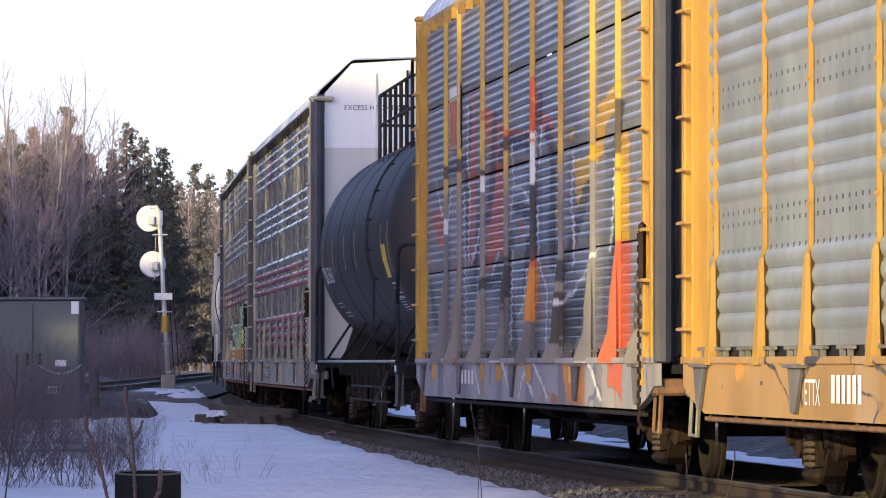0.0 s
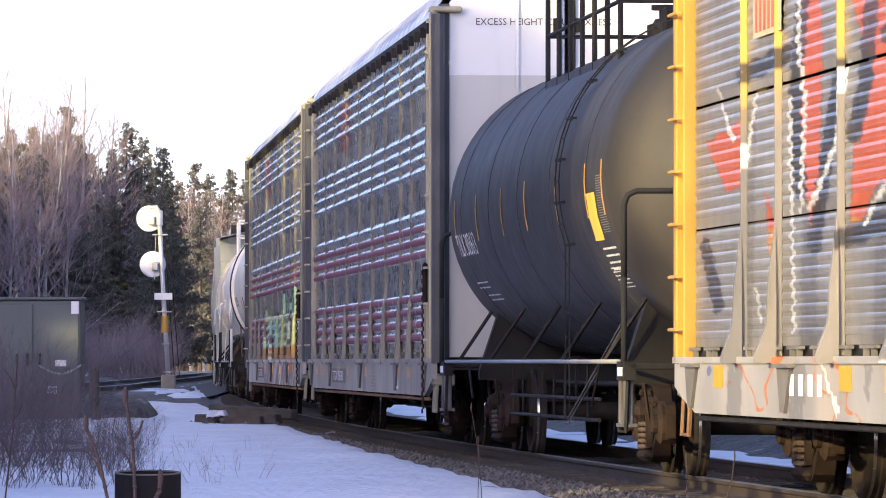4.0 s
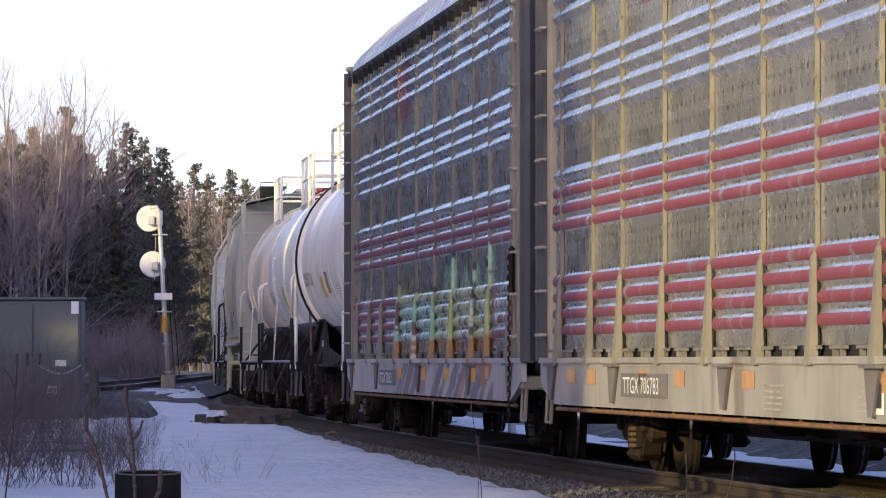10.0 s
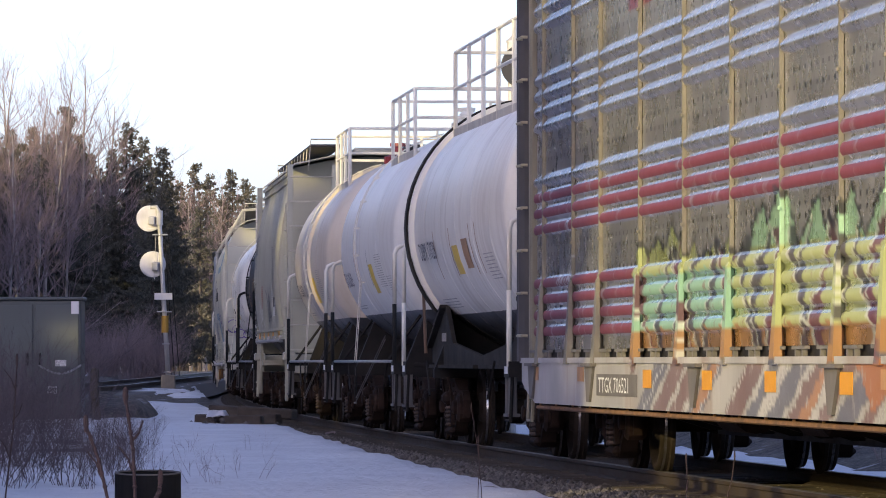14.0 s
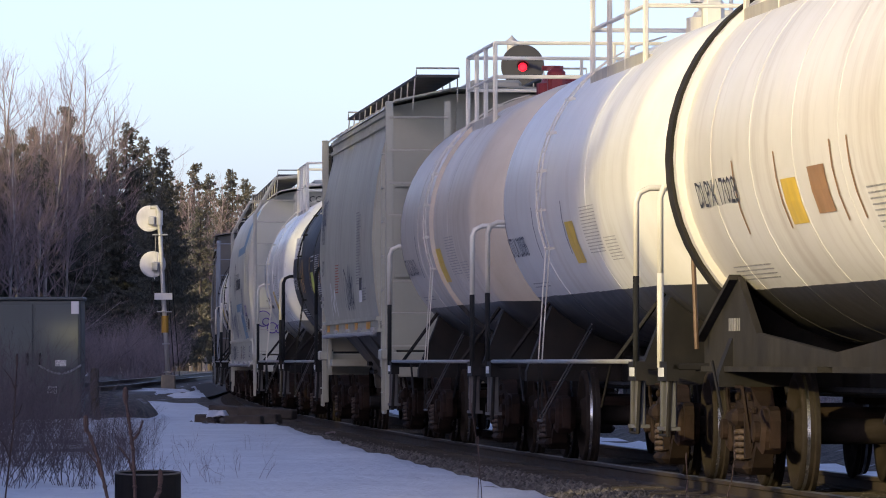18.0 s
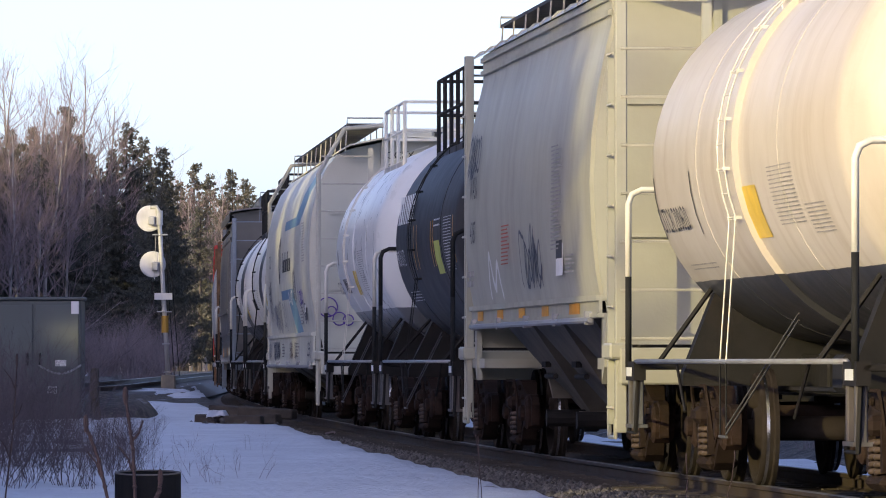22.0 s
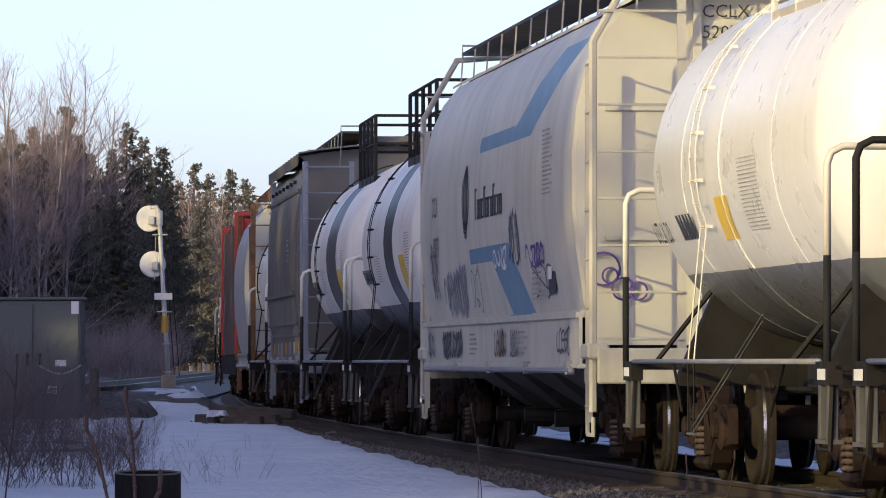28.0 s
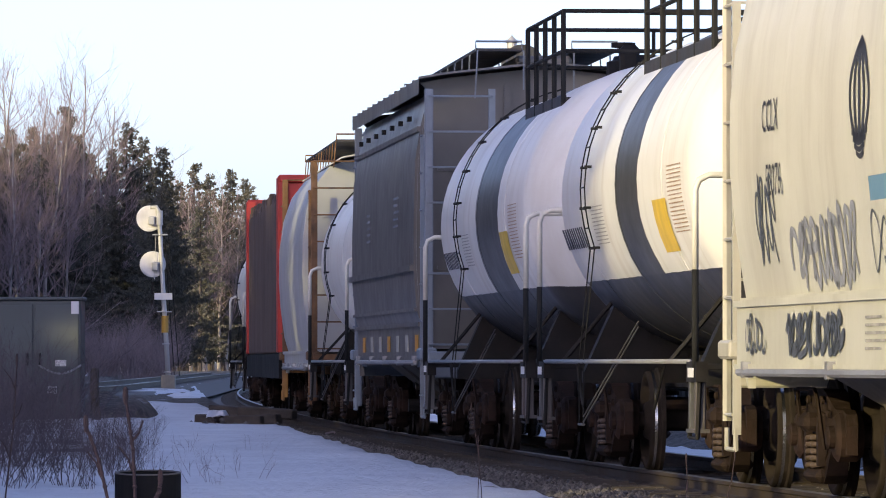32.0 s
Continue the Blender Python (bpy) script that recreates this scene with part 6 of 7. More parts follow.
def roof_platform(car, h, r, zc, x0, x1, half_w, rail_h, posts, material, grate, fittings):
    """A walkway on the tank's crown, with posts, rails and valve gear."""
    z = zc + r - 0.36
    s = Shape()
    for g in (1, -1):
        s.box(x0, x1, g * (half_w - 0.5), g * half_w, z - 0.02, z + 0.03)
        for i in range(5):
            xx = x0 + (x1 - x0) * (i + 0.5) / 5
            s.tube([(xx, g * (half_w - 0.06), z), (xx, g * (half_w - 0.02), min(z - 0.01, zc + math.sqrt(max(0.01, r * r - half_w ** 2)) - 0.02))], 0.025, 5)
    s.box(x0, x1, half_w - 0.03, half_w + 0.02, z - 0.06, z + 0.05)
    walkway = part("walkway", s, grate, car)
    xs = [x0 + (x1 - x0) * i / (posts - 1) for i in range(posts)]
    for g in (1, -1):
        for xx in xs:
            s = Shape()
            s.tube([(xx, g * half_w, z - 0.1), (xx, g * half_w, z + rail_h)], 0.028, 6)
            part("railing_post", s, material, walkway)
        for zz in (rail_h, rail_h * 0.55):
            s = Shape()
            s.tube([(x0, g * half_w, z + zz), (x1, g * half_w, z + zz)], 0.022, 6)
            part("railing_bar", s, material, walkway)
    for xx in (x0, x1):
        for zz in (rail_h, rail_h * 0.55):
            s = Shape()
            s.tube([(xx, half_w, z + zz), (xx, -half_w, z + zz)], 0.022, 6)
            part("railing_bar", s, material, walkway)
        part("railing_post", Shape().tube([(xx, -0.35, zc + r - 0.08), (xx, -0.35, z + rail_h)], 0.022, 6), material, walkway)
    s = Shape()
    xm = (x0 + x1) / 2
    s.lathe([(0, 0.36), (0.16, 0.36), (0.18, 0.3), (0.22, 0.28), (0.24, 0)], (xm, 0, zc + r - 0.05), "z", 20)
    s.tube([(xm + 0.75, 0.1, zc + r - 0.05), (xm + 0.75, 0.1, zc + r + 0.30)], 0.05, 8)
    s.lathe([(0, 0.13), (0.05, 0.13), (0.05, 0)], (xm + 0.75, 0.1, zc + r + 0.30), "z", 10)
    s.box(xm - 0.8, xm - 0.6, 0.1, 0.3, zc + r - 0.05, zc + r + 0.25, 0.04)
    part("valve_dome", s, fittings, car)


m_cradle = paint("cradle_brown", (0.028, 0.025, 0.022), 0.85, 0.0, 0.25, 2.0, (0.06, 0.05, 0.038), 0.5, True, 0.15, 60.0, None, 0.15)
m_white_trim = paint("white_trim", (0.70, 0.67, 0.58), 0.5, 0.0, 0.1, 3.0, (0.3, 0.2, 0.12), 0.5)
m_low_trim = paint("black_trim", (0.022, 0.022, 0.022), 0.8, 0.0, 0.2, 3.0, None, 0.5, True, 0.15, 60.0, None, 0.12)
m_grate = paint("grating", (0.50, 0.47, 0.40), 0.6, 0.2, 0.15, 3.0, RUST, 0.4)
m_dark_grate = paint("dark_grating", (0.04, 0.04, 0.042), 0.6, 0.2, 0.15, 3.0, RUST, 0.3)
m_red_valve = paint("red_valve", (0.25, 0.025, 0.025), 0.5, 0.0, 0.2, 4.0)
m_copper = paint("rusty_pipe", (0.15, 0.09, 0.06), 0.6, 0.2, 0.25, 4.0)
m_yellow_sign = paint("yellow_placard", (0.70, 0.46, 0.04), 0.5, 0.0, 0.12, 4.0, (0.4, 0.25, 0.1), 0.4)
m_brown_sign = paint("brown_placard", (0.36, 0.19, 0.08), 0.6, 0.0, 0.15, 4.0)


def on_shell(x, a, r, zc, proud=0.010):
    """A flat thing on a tank's left side at the angle a above the horizontal; its x to the viewer's right."""
    c, s = math.cos(radians(a)), math.sin(radians(a))
    return Matrix(((-1, 0, 0, x), (0, -s, c, (r + proud) * c), (0, c, s, zc + (r + proud) * s), (0, 0, 0, 1)))


def curved_plate(name, parent, x0, x1, a0, a1, r, zc, material, label="", t=0.005):
    """A plate or painted panel that follows the shell."""
    n = max(2, int(abs(a1 - a0) / 6))
    s = Shape()
    s.sheet([[(x, p[1], p[2]) for p in arc(r + t, zc, a0, a1, n, x)] for x in (x0, x1)])
    return part(name, s, material, parent, label)


def table_print(parent, x, a, r, zc, w, rows, size, material, seed):
    rnd = random.Random(seed)
    s = Shape()
    rows, size = int(rows * 2.2), size * 0.36
    for i in range(rows):
        aa = a - math.degrees(i * size * 1.9 / r)
        p = 0.0
        while p < w:
            l = min(w - p, rnd.uniform(0.7, 3.0) * size)
            s.sheet([[(x - q, yy, zz) for _, yy, zz in arc(r + 0.005, zc, aa - math.degrees(size * 0.28 / r), aa + math.degrees(size * 0.28 / r), 1)] for q in (p, p + l)])
            p += l + size * 0.6
    return tagged(part("small_print", s, material, parent), kind="stuff")


TAN_GRIME = (0.36, 0.28, 0.19)
m_step = paint("grey_step", (0.075, 0.075, 0.078), 0.7, 0.0, 0.3, 3.0, RUST, 0.4)
# black tank wagon
R, Z = 1.56, 2.64
tk, th, tm = tank_wagon("tank_wagon", "long black tank wagon with yellow reflector strips", 80.0, 96.9, R, Z,
                        lambda c: tank_paint("black_tank", c, (0.02, 0.019, 0.019), None, 0, (0.075, 0.055, 0.038), 0.45, (), 0.6), m_low_trim, m_low_trim,
                        [(-6.3, 0.02, 0.006), (-3.1, 0.02, 0.006), (0.0, 0.02, 0.006), (3.1, 0.02, 0.006), (6.3, 0.02, 0.006)], (-4.5,),
                        (-4.2, 2.4, 1.0, 0.95, 7, m_low_trim, m_dark_grate, m_under), True, 1.5, 0.75)
for x in (7.0, 4.45, 1.65, -0.8, -3.75, -6.3, -7.65):
    curved_plate("reflector_strip", tk, x, x + 0.09, -13, 5, R, Z, m_orange, "yellow reflector strip", 0.007)
curved_plate("placard", tk, -7.0, -6.3, -21, -5, R, Z, m_yellow_sign, "yellow panel", 0.006)
lettering("TILX 303613", 0.36, m_ltrs_white, tk, on_shell(6.95, -18, R, Z), "lettering", 1.12)
table_print(tk, 6.5, -30, R, Z, 1.2, 1, 0.09, m_ltrs_white, 1)
table_print(tk, 6.1, -36, R, Z, 1.3, 1, 0.09, m_ltrs_white, 2)
table_print(tk, -7.15, 0, R, Z, 0.55, 11, 0.032, m_print, 3)
table_print(tk, -6.6, -24, R, Z, 1.0, 2, 0.10, m_ltrs_white, 4)
table_print(tk, -6.4, -31, R, Z, 0.9, 3, 0.06, m_ltrs_white, 5)

for z in (0.47, 0.66):
    part("pipe_rail", Shape().tube([(2.0, 1.42, z), (-6.2, 1.42, z)], 0.018, 6), m_under, tk)
for i in range(8):
    x = 1.8 - i
    part("hanger", Shape().tube([(x, 1.42, 0.45), (x, 1.42, 1.0)], 0.012, 5), m_under, tk)

# white tank wagon with a long high-posted walkway
R, Z = 1.50, 2.62
tk, th, tm = tank_wagon("tank_wagon", "white tank wagon with black belly and tall white posts on top", 154.1, 166.8, R, Z,
                        lambda c: tank_paint("white_tank_posts", c, (0.74, 0.71, 0.63), (0.045, 0.042, 0.04), 1.56, TAN_GRIME, 0.5), m_white_trim, m_white_trim,
                        [(-4.2, 0.02, 0.003), (-2.1, 0.02, 0.003), (0, 0.02, 0.003), (2.1, 0.02, 0.003), (4.2, 0.02, 0.003), (5.85, 0.08, 0.06)], (),
                        (-3.8, 5.7, 1.0, 0.98, 6, m_white_trim, m_grate, m_copper), True, 1.1, 0.5, False)
lettering("DLPX 17028", 0.30, m_ltrs_black, tk, on_shell(5.1, -16, R, Z), "lettering", 1.4)
curved_plate("placard", tk, 0.0, 0.72, -25, -12, R, Z, m_yellow_sign, "yellow placard", 0.006)
curved_plate("placard", tk, -1.35, -0.6, -23, -10, R, Z, m_brown_sign, "brown faded placard", 0.006)
table_print(tk, 4.9, -36, R, Z, 2.0, 2, 0.06, m_print, 6)
table_print(tk, -2.9, -18, R, Z, 1.1, 4, 0.06, m_print, 7)
for x in (3.0, 0.85, -1.75, -2.5):
    curved_plate("rust_strip", tk, x, x + 0.06, -26, -4, R, Z, m_brown_sign, "faded brown strip", 0.006)
for e in (1, -1):
    s = Shape()
    s.prism([(e * (th + 0.45), 0.96), (e * (th + 0.45), 1.18), (e * (th - 1.5), 1.66), (e * (th - 2.5), 1.22), (e * (th - 6.35), 1.06), (e * (th - 6.35), 0.96)], 1.14, 1.19, "y")
    s.prism([(e * (th + 0.45), 1.16), (e * (th + 0.45), 1.20), (e * (th - 1.5), 1.68), (e * (th - 1.5), 1.64)], 1.0, 1.26, "y")
    s.box(e * (th + 0.45), e * (th - 6.0), 1.10, 1.26, 0.92, 0.962)
    part("cradle_plate", s, m_cradle, tk, "dark skirt plate over the bogie")
    text_bars(tk, on_side(e * (th - 1.0), 1.24, 1.192), 0.8, 1, 0.10, m_print, 71, "stencil")
# a solid dark ring stands for the shaded gap between the two tanks
s = Shape()
s.lathe([(-0.14, R - 0.03), (-0.14, R + 0.085), (0.16, R + 0.085), (0.16, R - 0.12)], (th - 0.26, 0, Z), "x", 56)
part("jacket_gap_shade", s, m_cradle, tk, "dark ring standing for the shaded gap past the jacket")
s = Shape()
s.tube([(th + 0.1, 1.30, 1.1), (th + 0.1, 1.33, 1.9), (th + 0.1, 1.30, 2.4)], 0.02, 8)
s.lathe([(-0.12, 0), (-0.12, 0.12), (0.12, 0.12), (0.12, 0)], (th + 0.1, 1.28, 2.45), "x", 14)
part("vent_pipe", s, m_copper, tk, "rusty brown vent pipe")

# two white tank wagons with black bellies
for u0, u1, nm, num, plat in ((169.6, 181.6, "white_tank_belly", "UTLX 200585", (-2.9, 1.4, 1.0, 0.85, 4, m_white_trim, m_grate, m_white_trim)),
                              (184.6, 195.6, "cream_tank_belly", "UTLX 200620", (-3.0, 0.6, 1.0, 0.85, 4, m_white_trim, m_grate, m_red_valve))):
    R, Z = 1.48, 2.62
    tk, th, tm = tank_wagon("tank_wagon", "white tank wagon with a black belly and black marks", u0, u1, R, Z,
                            lambda c: tank_paint(nm, c, (0.72, 0.71, 0.66) if u0 < 170 else (0.56, 0.50, 0.42), (0.03, 0.03, 0.032), 1.66, TAN_GRIME, 0.32 if u0 < 170 else 0.6), m_white_trim, m_low_trim,
                            [(-2.2, 0.015, 0.004), (2.2, 0.015, 0.004)] + ([(-0.15, 0.06, 0.05)] if u0 > 170 else []), (1.25 if u0 < 170 else 0.25,), plat, True, 1.1)
    lettering(num, 0.30, m_ltrs_black, tk, on_shell(th - 0.75, -22, R, Z), "lettering", 0.95)
    curved_plate("placard", tk, -0.9, -0.2, -28, -12, R, Z, m_yellow_sign, "yellow placard", 0.006)
    table_print(tk, -1.6, -8, R, Z, 1.2, 7, 0.045, m_print, 9)
    table_print(tk, th - 1.2, -34, R, Z, 1.5, 1, 0.06, m_print, 10)
    table_print(tk, -3.0, -20, R, Z, 0.9, 4, 0.045, m_print, 12)
    for x in (th - 0.7, 2.6, -0.1):
        curved_plate("mark_strip", tk, x, x + 0.04, -24, -4, R, Z, m_ltrs_black, "", 0.006)

# half black tank wagon
R, Z = 1.42, 2.52
tk, th, tm = tank_wagon("tank_wagon", "black tank wagon with bold white lettering bars", 213.7, 223.9, R, Z,
                        lambda c: tank_paint("black_tank_white_words", c, (0.03, 0.03, 0.032), None, 0, (0.08, 0.065, 0.05), 0.3, (), 0.55), m_low_trim, m_low_trim,
                        [(-2.6, 0.02, 0.008), (2.6, 0.02, 0.008)], (1.3,), (-0.4, 3.5, 0.95, 0.95, 5, m_low_trim, m_dark_grate, m_under), True, 1.1)
text_bars(tk, on_shell(4.1, 8, R, Z), 3.3, 1, 0.36, m_ltrs_white, 13, "brand_mark")
lettering("PROX 61172", 0.30, m_ltrs_white, tk, on_shell(4.25, -13, R, Z), "lettering", 0.8)
table_print(tk, 3.9, -27, R, Z, 1.5, 2, 0.06, m_ltrs_white, 14)
curved_plate("placard", tk, -2.4, -1.6, -20, -4, R, Z, paint("green_placard", (0.45, 0.50, 0.10)), "yellow green placard", 0.006)
table_print(tk, -3.0, 6, R, Z, 1.1, 9, 0.05, m_ltrs_white, 15)
table_print(tk, -1.6, 6, R, Z, 0.9, 1, 0.10, m_ltrs_white, 16)
for x in (1.5, 1.0, -1.2, -1.5, -4.4):
    curved_plate("reflector_strip", tk, x, x + 0.07, -16, 6, R, Z, m_orange, "orange strip", 0.007)

# white tank wagon with a dark belly
R, Z = 1.45, 2.58
tk, th, tm = tank_wagon("tank_wagon", "glossy white tank wagon with a grey belly", 226.3, 236.3, R, Z,
                        lambda c: tank_paint("white_tank_grey", c, (0.70, 0.70, 0.67), (0.12, 0.125, 0.13), 1.72, (0.42, 0.36, 0.28), 0.25, (), 0.28), m_white_trim, m_low_trim,
                        [(-2.4, 0.015, 0.004), (0.4, 0.015, 0.008), (2.6, 0.015, 0.004)], (1.4,), (-3.0, 0.8, 0.95, 0.85, 4, m_white_trim, m_grate, m_white_trim), True, 1.1)
lettering("UTLX 20", 0.27, m_ltrs_black, tk, on_shell(4.85, -24, R, Z), "lettering", 0.95)
text_bars(tk, on_shell(3.2, -24, R, Z), 1.0, 1, 0.22, m_ltrs_black, 17, "number_bar")
curved_plate("placard", tk, 0.2, 0.9, -26, -12, R, Z, m_yellow_sign, "yellow placard", 0.006)
table_print(tk, -0.6, -2, R, Z, 1.0, 9, 0.045, m_print, 18)

# two white tank wagons with dark bands
for u0, u1, nm, bands, plat in ((260.3, 270.7, "white_tank_band", [(-1.35, 0.3, (0.02, 0.02, 0.023), 0.95)], None),
                                (273.2, 284.2, "white_tank_streak", [(-2.2, 0.4, (0.025, 0.025, 0.028), 0.92)], (-4.6, -0.9, 1.0, 0.9, 5, m_low_trim, m_dark_grate, m_under))):
    R, Z = 1.45, 2.55
    tk, th, tm = tank_wagon("tank_wagon", "white tank wagon with a dark stained band round it", u0, u1, R, Z,
                            lambda c: tank_paint(nm, c, (0.72, 0.71, 0.67), (0.03, 0.03, 0.033), 1.75, TAN_GRIME, 0.35, bands), m_white_trim, m_low_trim,
                            [(-3.0, 0.015, 0.004), (0.2, 0.015, 0.004), (3.0, 0.015, 0.004)], (2.2,), plat or (-3.0, 1.6, 1.0, 0.9, 5, m_low_trim, m_dark_grate, m_under), True, 1.1)
    text_bars(tk, on_shell(4.6, -20, R, Z), 1.8, 1, 0.2, m_ltrs_black, 19, "number_bar")
    curved_plate("placard", tk, -3.2, -2.3, -26, -8, R, Z, m_yellow_sign, "yellow placard", 0.006)
    table_print(tk, -3.4, 2, R, Z, 0.9, 8, 0.05, m_brown_sign, 20)
    table_print(tk, 2.2, -6, R, Z, 0.9, 5, 0.05, m_print, 21)

# white tank wagons further back
for u0, u1 in ((300.1, 308.9), (341.8, 353.0)):
    R, Z = 1.42, 2.5
    tk, th, tm = tank_wagon("tank_wagon", "white tank wagon with a black belly", u0, u1, R, Z,
                            lambda c: tank_paint("white_tank_far", c, (0.70, 0.69, 0.64), (0.03, 0.03, 0.032), 1.5, TAN_GRIME, 0.3), m_white_trim, m_low_trim,
                            [(-2.0, 0.015, 0.004), (2.0, 0.015, 0.004)], (1.5,), (-1.5, 1.5, 0.95, 0.85, 4, m_white_trim, m_grate, m_white_trim), True, 1.1)


# ---------------------------------------------------------------- covered hopper wagons
def hopper_paint(name, car, c, grime, amount, rough=0.5, extra=None):
    k = Mat(name, rough, 0.05, car)
    x, z = k.axis("X"), k.axis("Z")
    col = k.grain(c, 0.08, 0.6)
    col = k.mix(k.math("MULTIPLY", k.ramp(k.noise(1.5, 6.0, (1.6, 0.2, 0.2), 0.6), 0.46, 0.76), amount), col, grime)
    col = k.mix(k.math("MULTIPLY", k.ramp(k.noise(0.5, 4.0), 0.5, 0.75), amount * 0.6), col, grime)
    if extra:
        col = extra(k, col, x, z)
    k.bump(20.0, 0.1, 0.02)
    k.link(k.math("ADD", k.math("MULTIPLY", k.noise(3.0), 0.25), rough - 0.1), k.b.inputs["Roughness"])
    return k.done(col)


def layers(*puts):
    def run(k, col, x, z):
        for p in puts:
            col = p(k, col, x, z)
        return col
    return run


def slanted(x0, z0, x1, z1, width, c):
    """A straight painted stripe from (x0, z0) to (x1, z1)."""
    def put(k, col, x, z):
        f = k.math("DIVIDE", k.math("SUBTRACT", z, z0), z1 - z0)
        mid = k.math("ADD", x0, k.math("MULTIPLY", f, x1 - x0))
        on = k.math("LESS_THAN", k.math("ABSOLUTE", k.math("SUBTRACT", x, mid)), width / 2)
        return k.mix(k.math("MULTIPLY", on, k.between(z, min(z0, z1), max(z0, z1))), col, c)
    return put


def patch(x0, x1, z0, z1, c):
    return lambda k, col, x, z: k.mix(k.math("MULTIPLY", k.between(x, x0, x1), k.between(z, z0, z1)), col, c)


def hopper_wagon(name, label, u0, u1, side, roof, side_in, coat, trim, sill, chutes, walk_y, walk_z, overhang, seams=(), rung_y=0.75, skirt=False, post_m=None, curved_posts=False):
    car, h = wagon(name, label, "hopper wagon", u0, u1, 1.75)
    m = coat(car)
    post_m = post_m or m
    # side sheets, drawn out between the end bays, with thickness
    for g in (1, -1):
        s = Shape()
        x0, x1 = -h + side_in, h - side_in
        s.sheet([[(x, g * a, b) for a, b in side] for x in (x0, x1)])
        s.sheet([[(x, g * (a - 0.05), b) for a, b in side] for x in (x0, x1)])
        for x in (x0, x1):
            s.sheet([[(x, g * (a - d), b) for a, b in side] for d in (0.0, 0.05)])
        s.smooth = True
        part("side_sheet", s, m, car)
        # side sill
        z0, z1, yy = sill
        s = Shape()
        s.box(x0 - 0.05, x1 + 0.05, g * (yy - 0.03), g * yy, z0, z1)
        sl = part("side_sill", s, m, car)
        part("sill_flange", Shape().box(x0 - 0.05, x1 + 0.05, g * (yy - 0.12), g * (yy + 0.03), z1, z1 + 0.05), m, sl)
        part("sill_flange", Shape().box(x0 - 0.05, x1 + 0.05, g * (yy - 0.12), g * (yy + 0.02), z0 - 0.04, z0), m, sl)
        for zz, dep, hh in seams:
            s = Shape()
            a = np.interp(zz, [p[1] for p in side], [p[0] for p in side])
            s.box(x0, x1, g * (a - 0.02), g * (a + dep), zz - hh, zz + hh)
            part("seam_rib", s, m, car)
        # pipe and jacking lugs below the sill
        s = Shape()
        s.tube([(x0 + 0.3, g * (yy + 0.04), z0 - 0.06), (x1 - 0.3, g * (yy + 0.04), z0 - 0.06)], 0.028, 6)
        for i in range(5):
            xx = x0 + 0.6 + i * (x1 - x0 - 1.2) / 4
            s.box(xx - 0.05, xx + 0.05, g * (yy - 0.02), g * (yy + 0.06), z0 - 0.1, z0 + 0.02)
        part("train_pipe", s, m_pipe, car)
    # roof
    ring = [(a, b) for a, b in roof] + [(-a, b) for a, b in reversed(roof) if a > 0.001]
    rows = []
    for i in range(13):
        xx = -h + 0.35 + (2 * h - 0.7) * i / 12
        for dx, dz in ((-0.03, 0.0), (-0.02, 0.025), (0.02, 0.025), (0.03, 0.0)):
            rows.append([(xx + dx, a, b + dz) for a, b in ring])
    part("roof", Shape().sheet(rows), m, car)
    ztop = roof[0][1]
    # hatches
    for i in range(4):
        s = Shape()
        xx = -h + 2.0 + i * (2 * h - 4.0) / 3
        s.box(xx - 1.1, xx + 1.1, -0.34, 0.34, roof[-1][1], roof[-1][1] + 0.12, 0.04)
        part("hatch", s, m, car)
    # running boards
    for g in (1, -1):
        s = Shape()
        s.box(-h - overhang, h + overhang, g * walk_y[0], g * walk_y[1], walk_z, walk_z + 0.035)
        wb = part("running_board", s, m_dark_grate, car, "dark steel grating")
        for i in range(12):
            xx = -h + 0.3 + (2 * h - 0.6) * i / 11
            b = Shape()
            b.tube([(xx, g * walk_y[1], walk_z), (xx, g * min(walk_y[1] + 0.03, roof[0][0]), ztop - 0.05)], 0.012, 4)
            part("strut", Shape().tube([(xx, g * walk_y[0], walk_z), (xx, g * walk_y[0], ztop + 0.05)], 0.012, 4), trim, wb)
            part("strut", b, trim, wb)
        for e in (-1, 1):
            b = Shape()
            x = e * (h + overhang - 0.05)
            b.tube([(x, g * walk_y[0], walk_z), (x, g * walk_y[0], walk_z + 0.12), (x, g * walk_y[1], walk_z + 0.12), (x, g * walk_y[1], walk_z)], 0.014, 5)
            part("grab_iron", b, trim, wb)
    for e in (-1, 1):
        # end: upper wall, slope sheet, end sill
        x = e * (h - side_in + 0.03)
        s = Shape()
        wall = [(side[0][0] - 0.10, 1.15)] + [(a - 0.035, b) for a, b in side if b > 1.3] + [(a - 0.04, b - 0.03) for a, b in roof[1:-1]]
        s.prism([(a, b) for a, b in wall] + [(0.0, roof[-1][1] - 0.03)] + [(-a, b) for a, b in reversed(wall)], x - e * 0.04, x, "x")
        part("end_wall", s, m, car)
        s = Shape()
        s.box(x, x + e * 0.04, -1.3, 1.3, 3.28, 3.34)
        s.box(x, x + e * 0.05, 0.42, 0.50, 1.2, 4.3)
        s.box(x, x + e * 0.05, -0.50, -0.42, 1.2, 4.3)
        s.box(x, x + e * 0.04, -1.3, 1.3, 2.1, 2.14)
        part("end_stiffener", s, m, car)
        s = Shape()
        s.box(e * (h - 1.9), e * (h + 0.05), -1.45, 1.45, 0.93, 1.03)
        s.box(e * (h - 0.02), e * (h + 0.07), -1.47, 1.47, 0.80, 1.12, 0.015)
        s.box(e * (h - 2.4), e * (h + 0.25), -0.32, 0.32, 0.72, 1.0)
        part("end_sill", s, post_m, car)
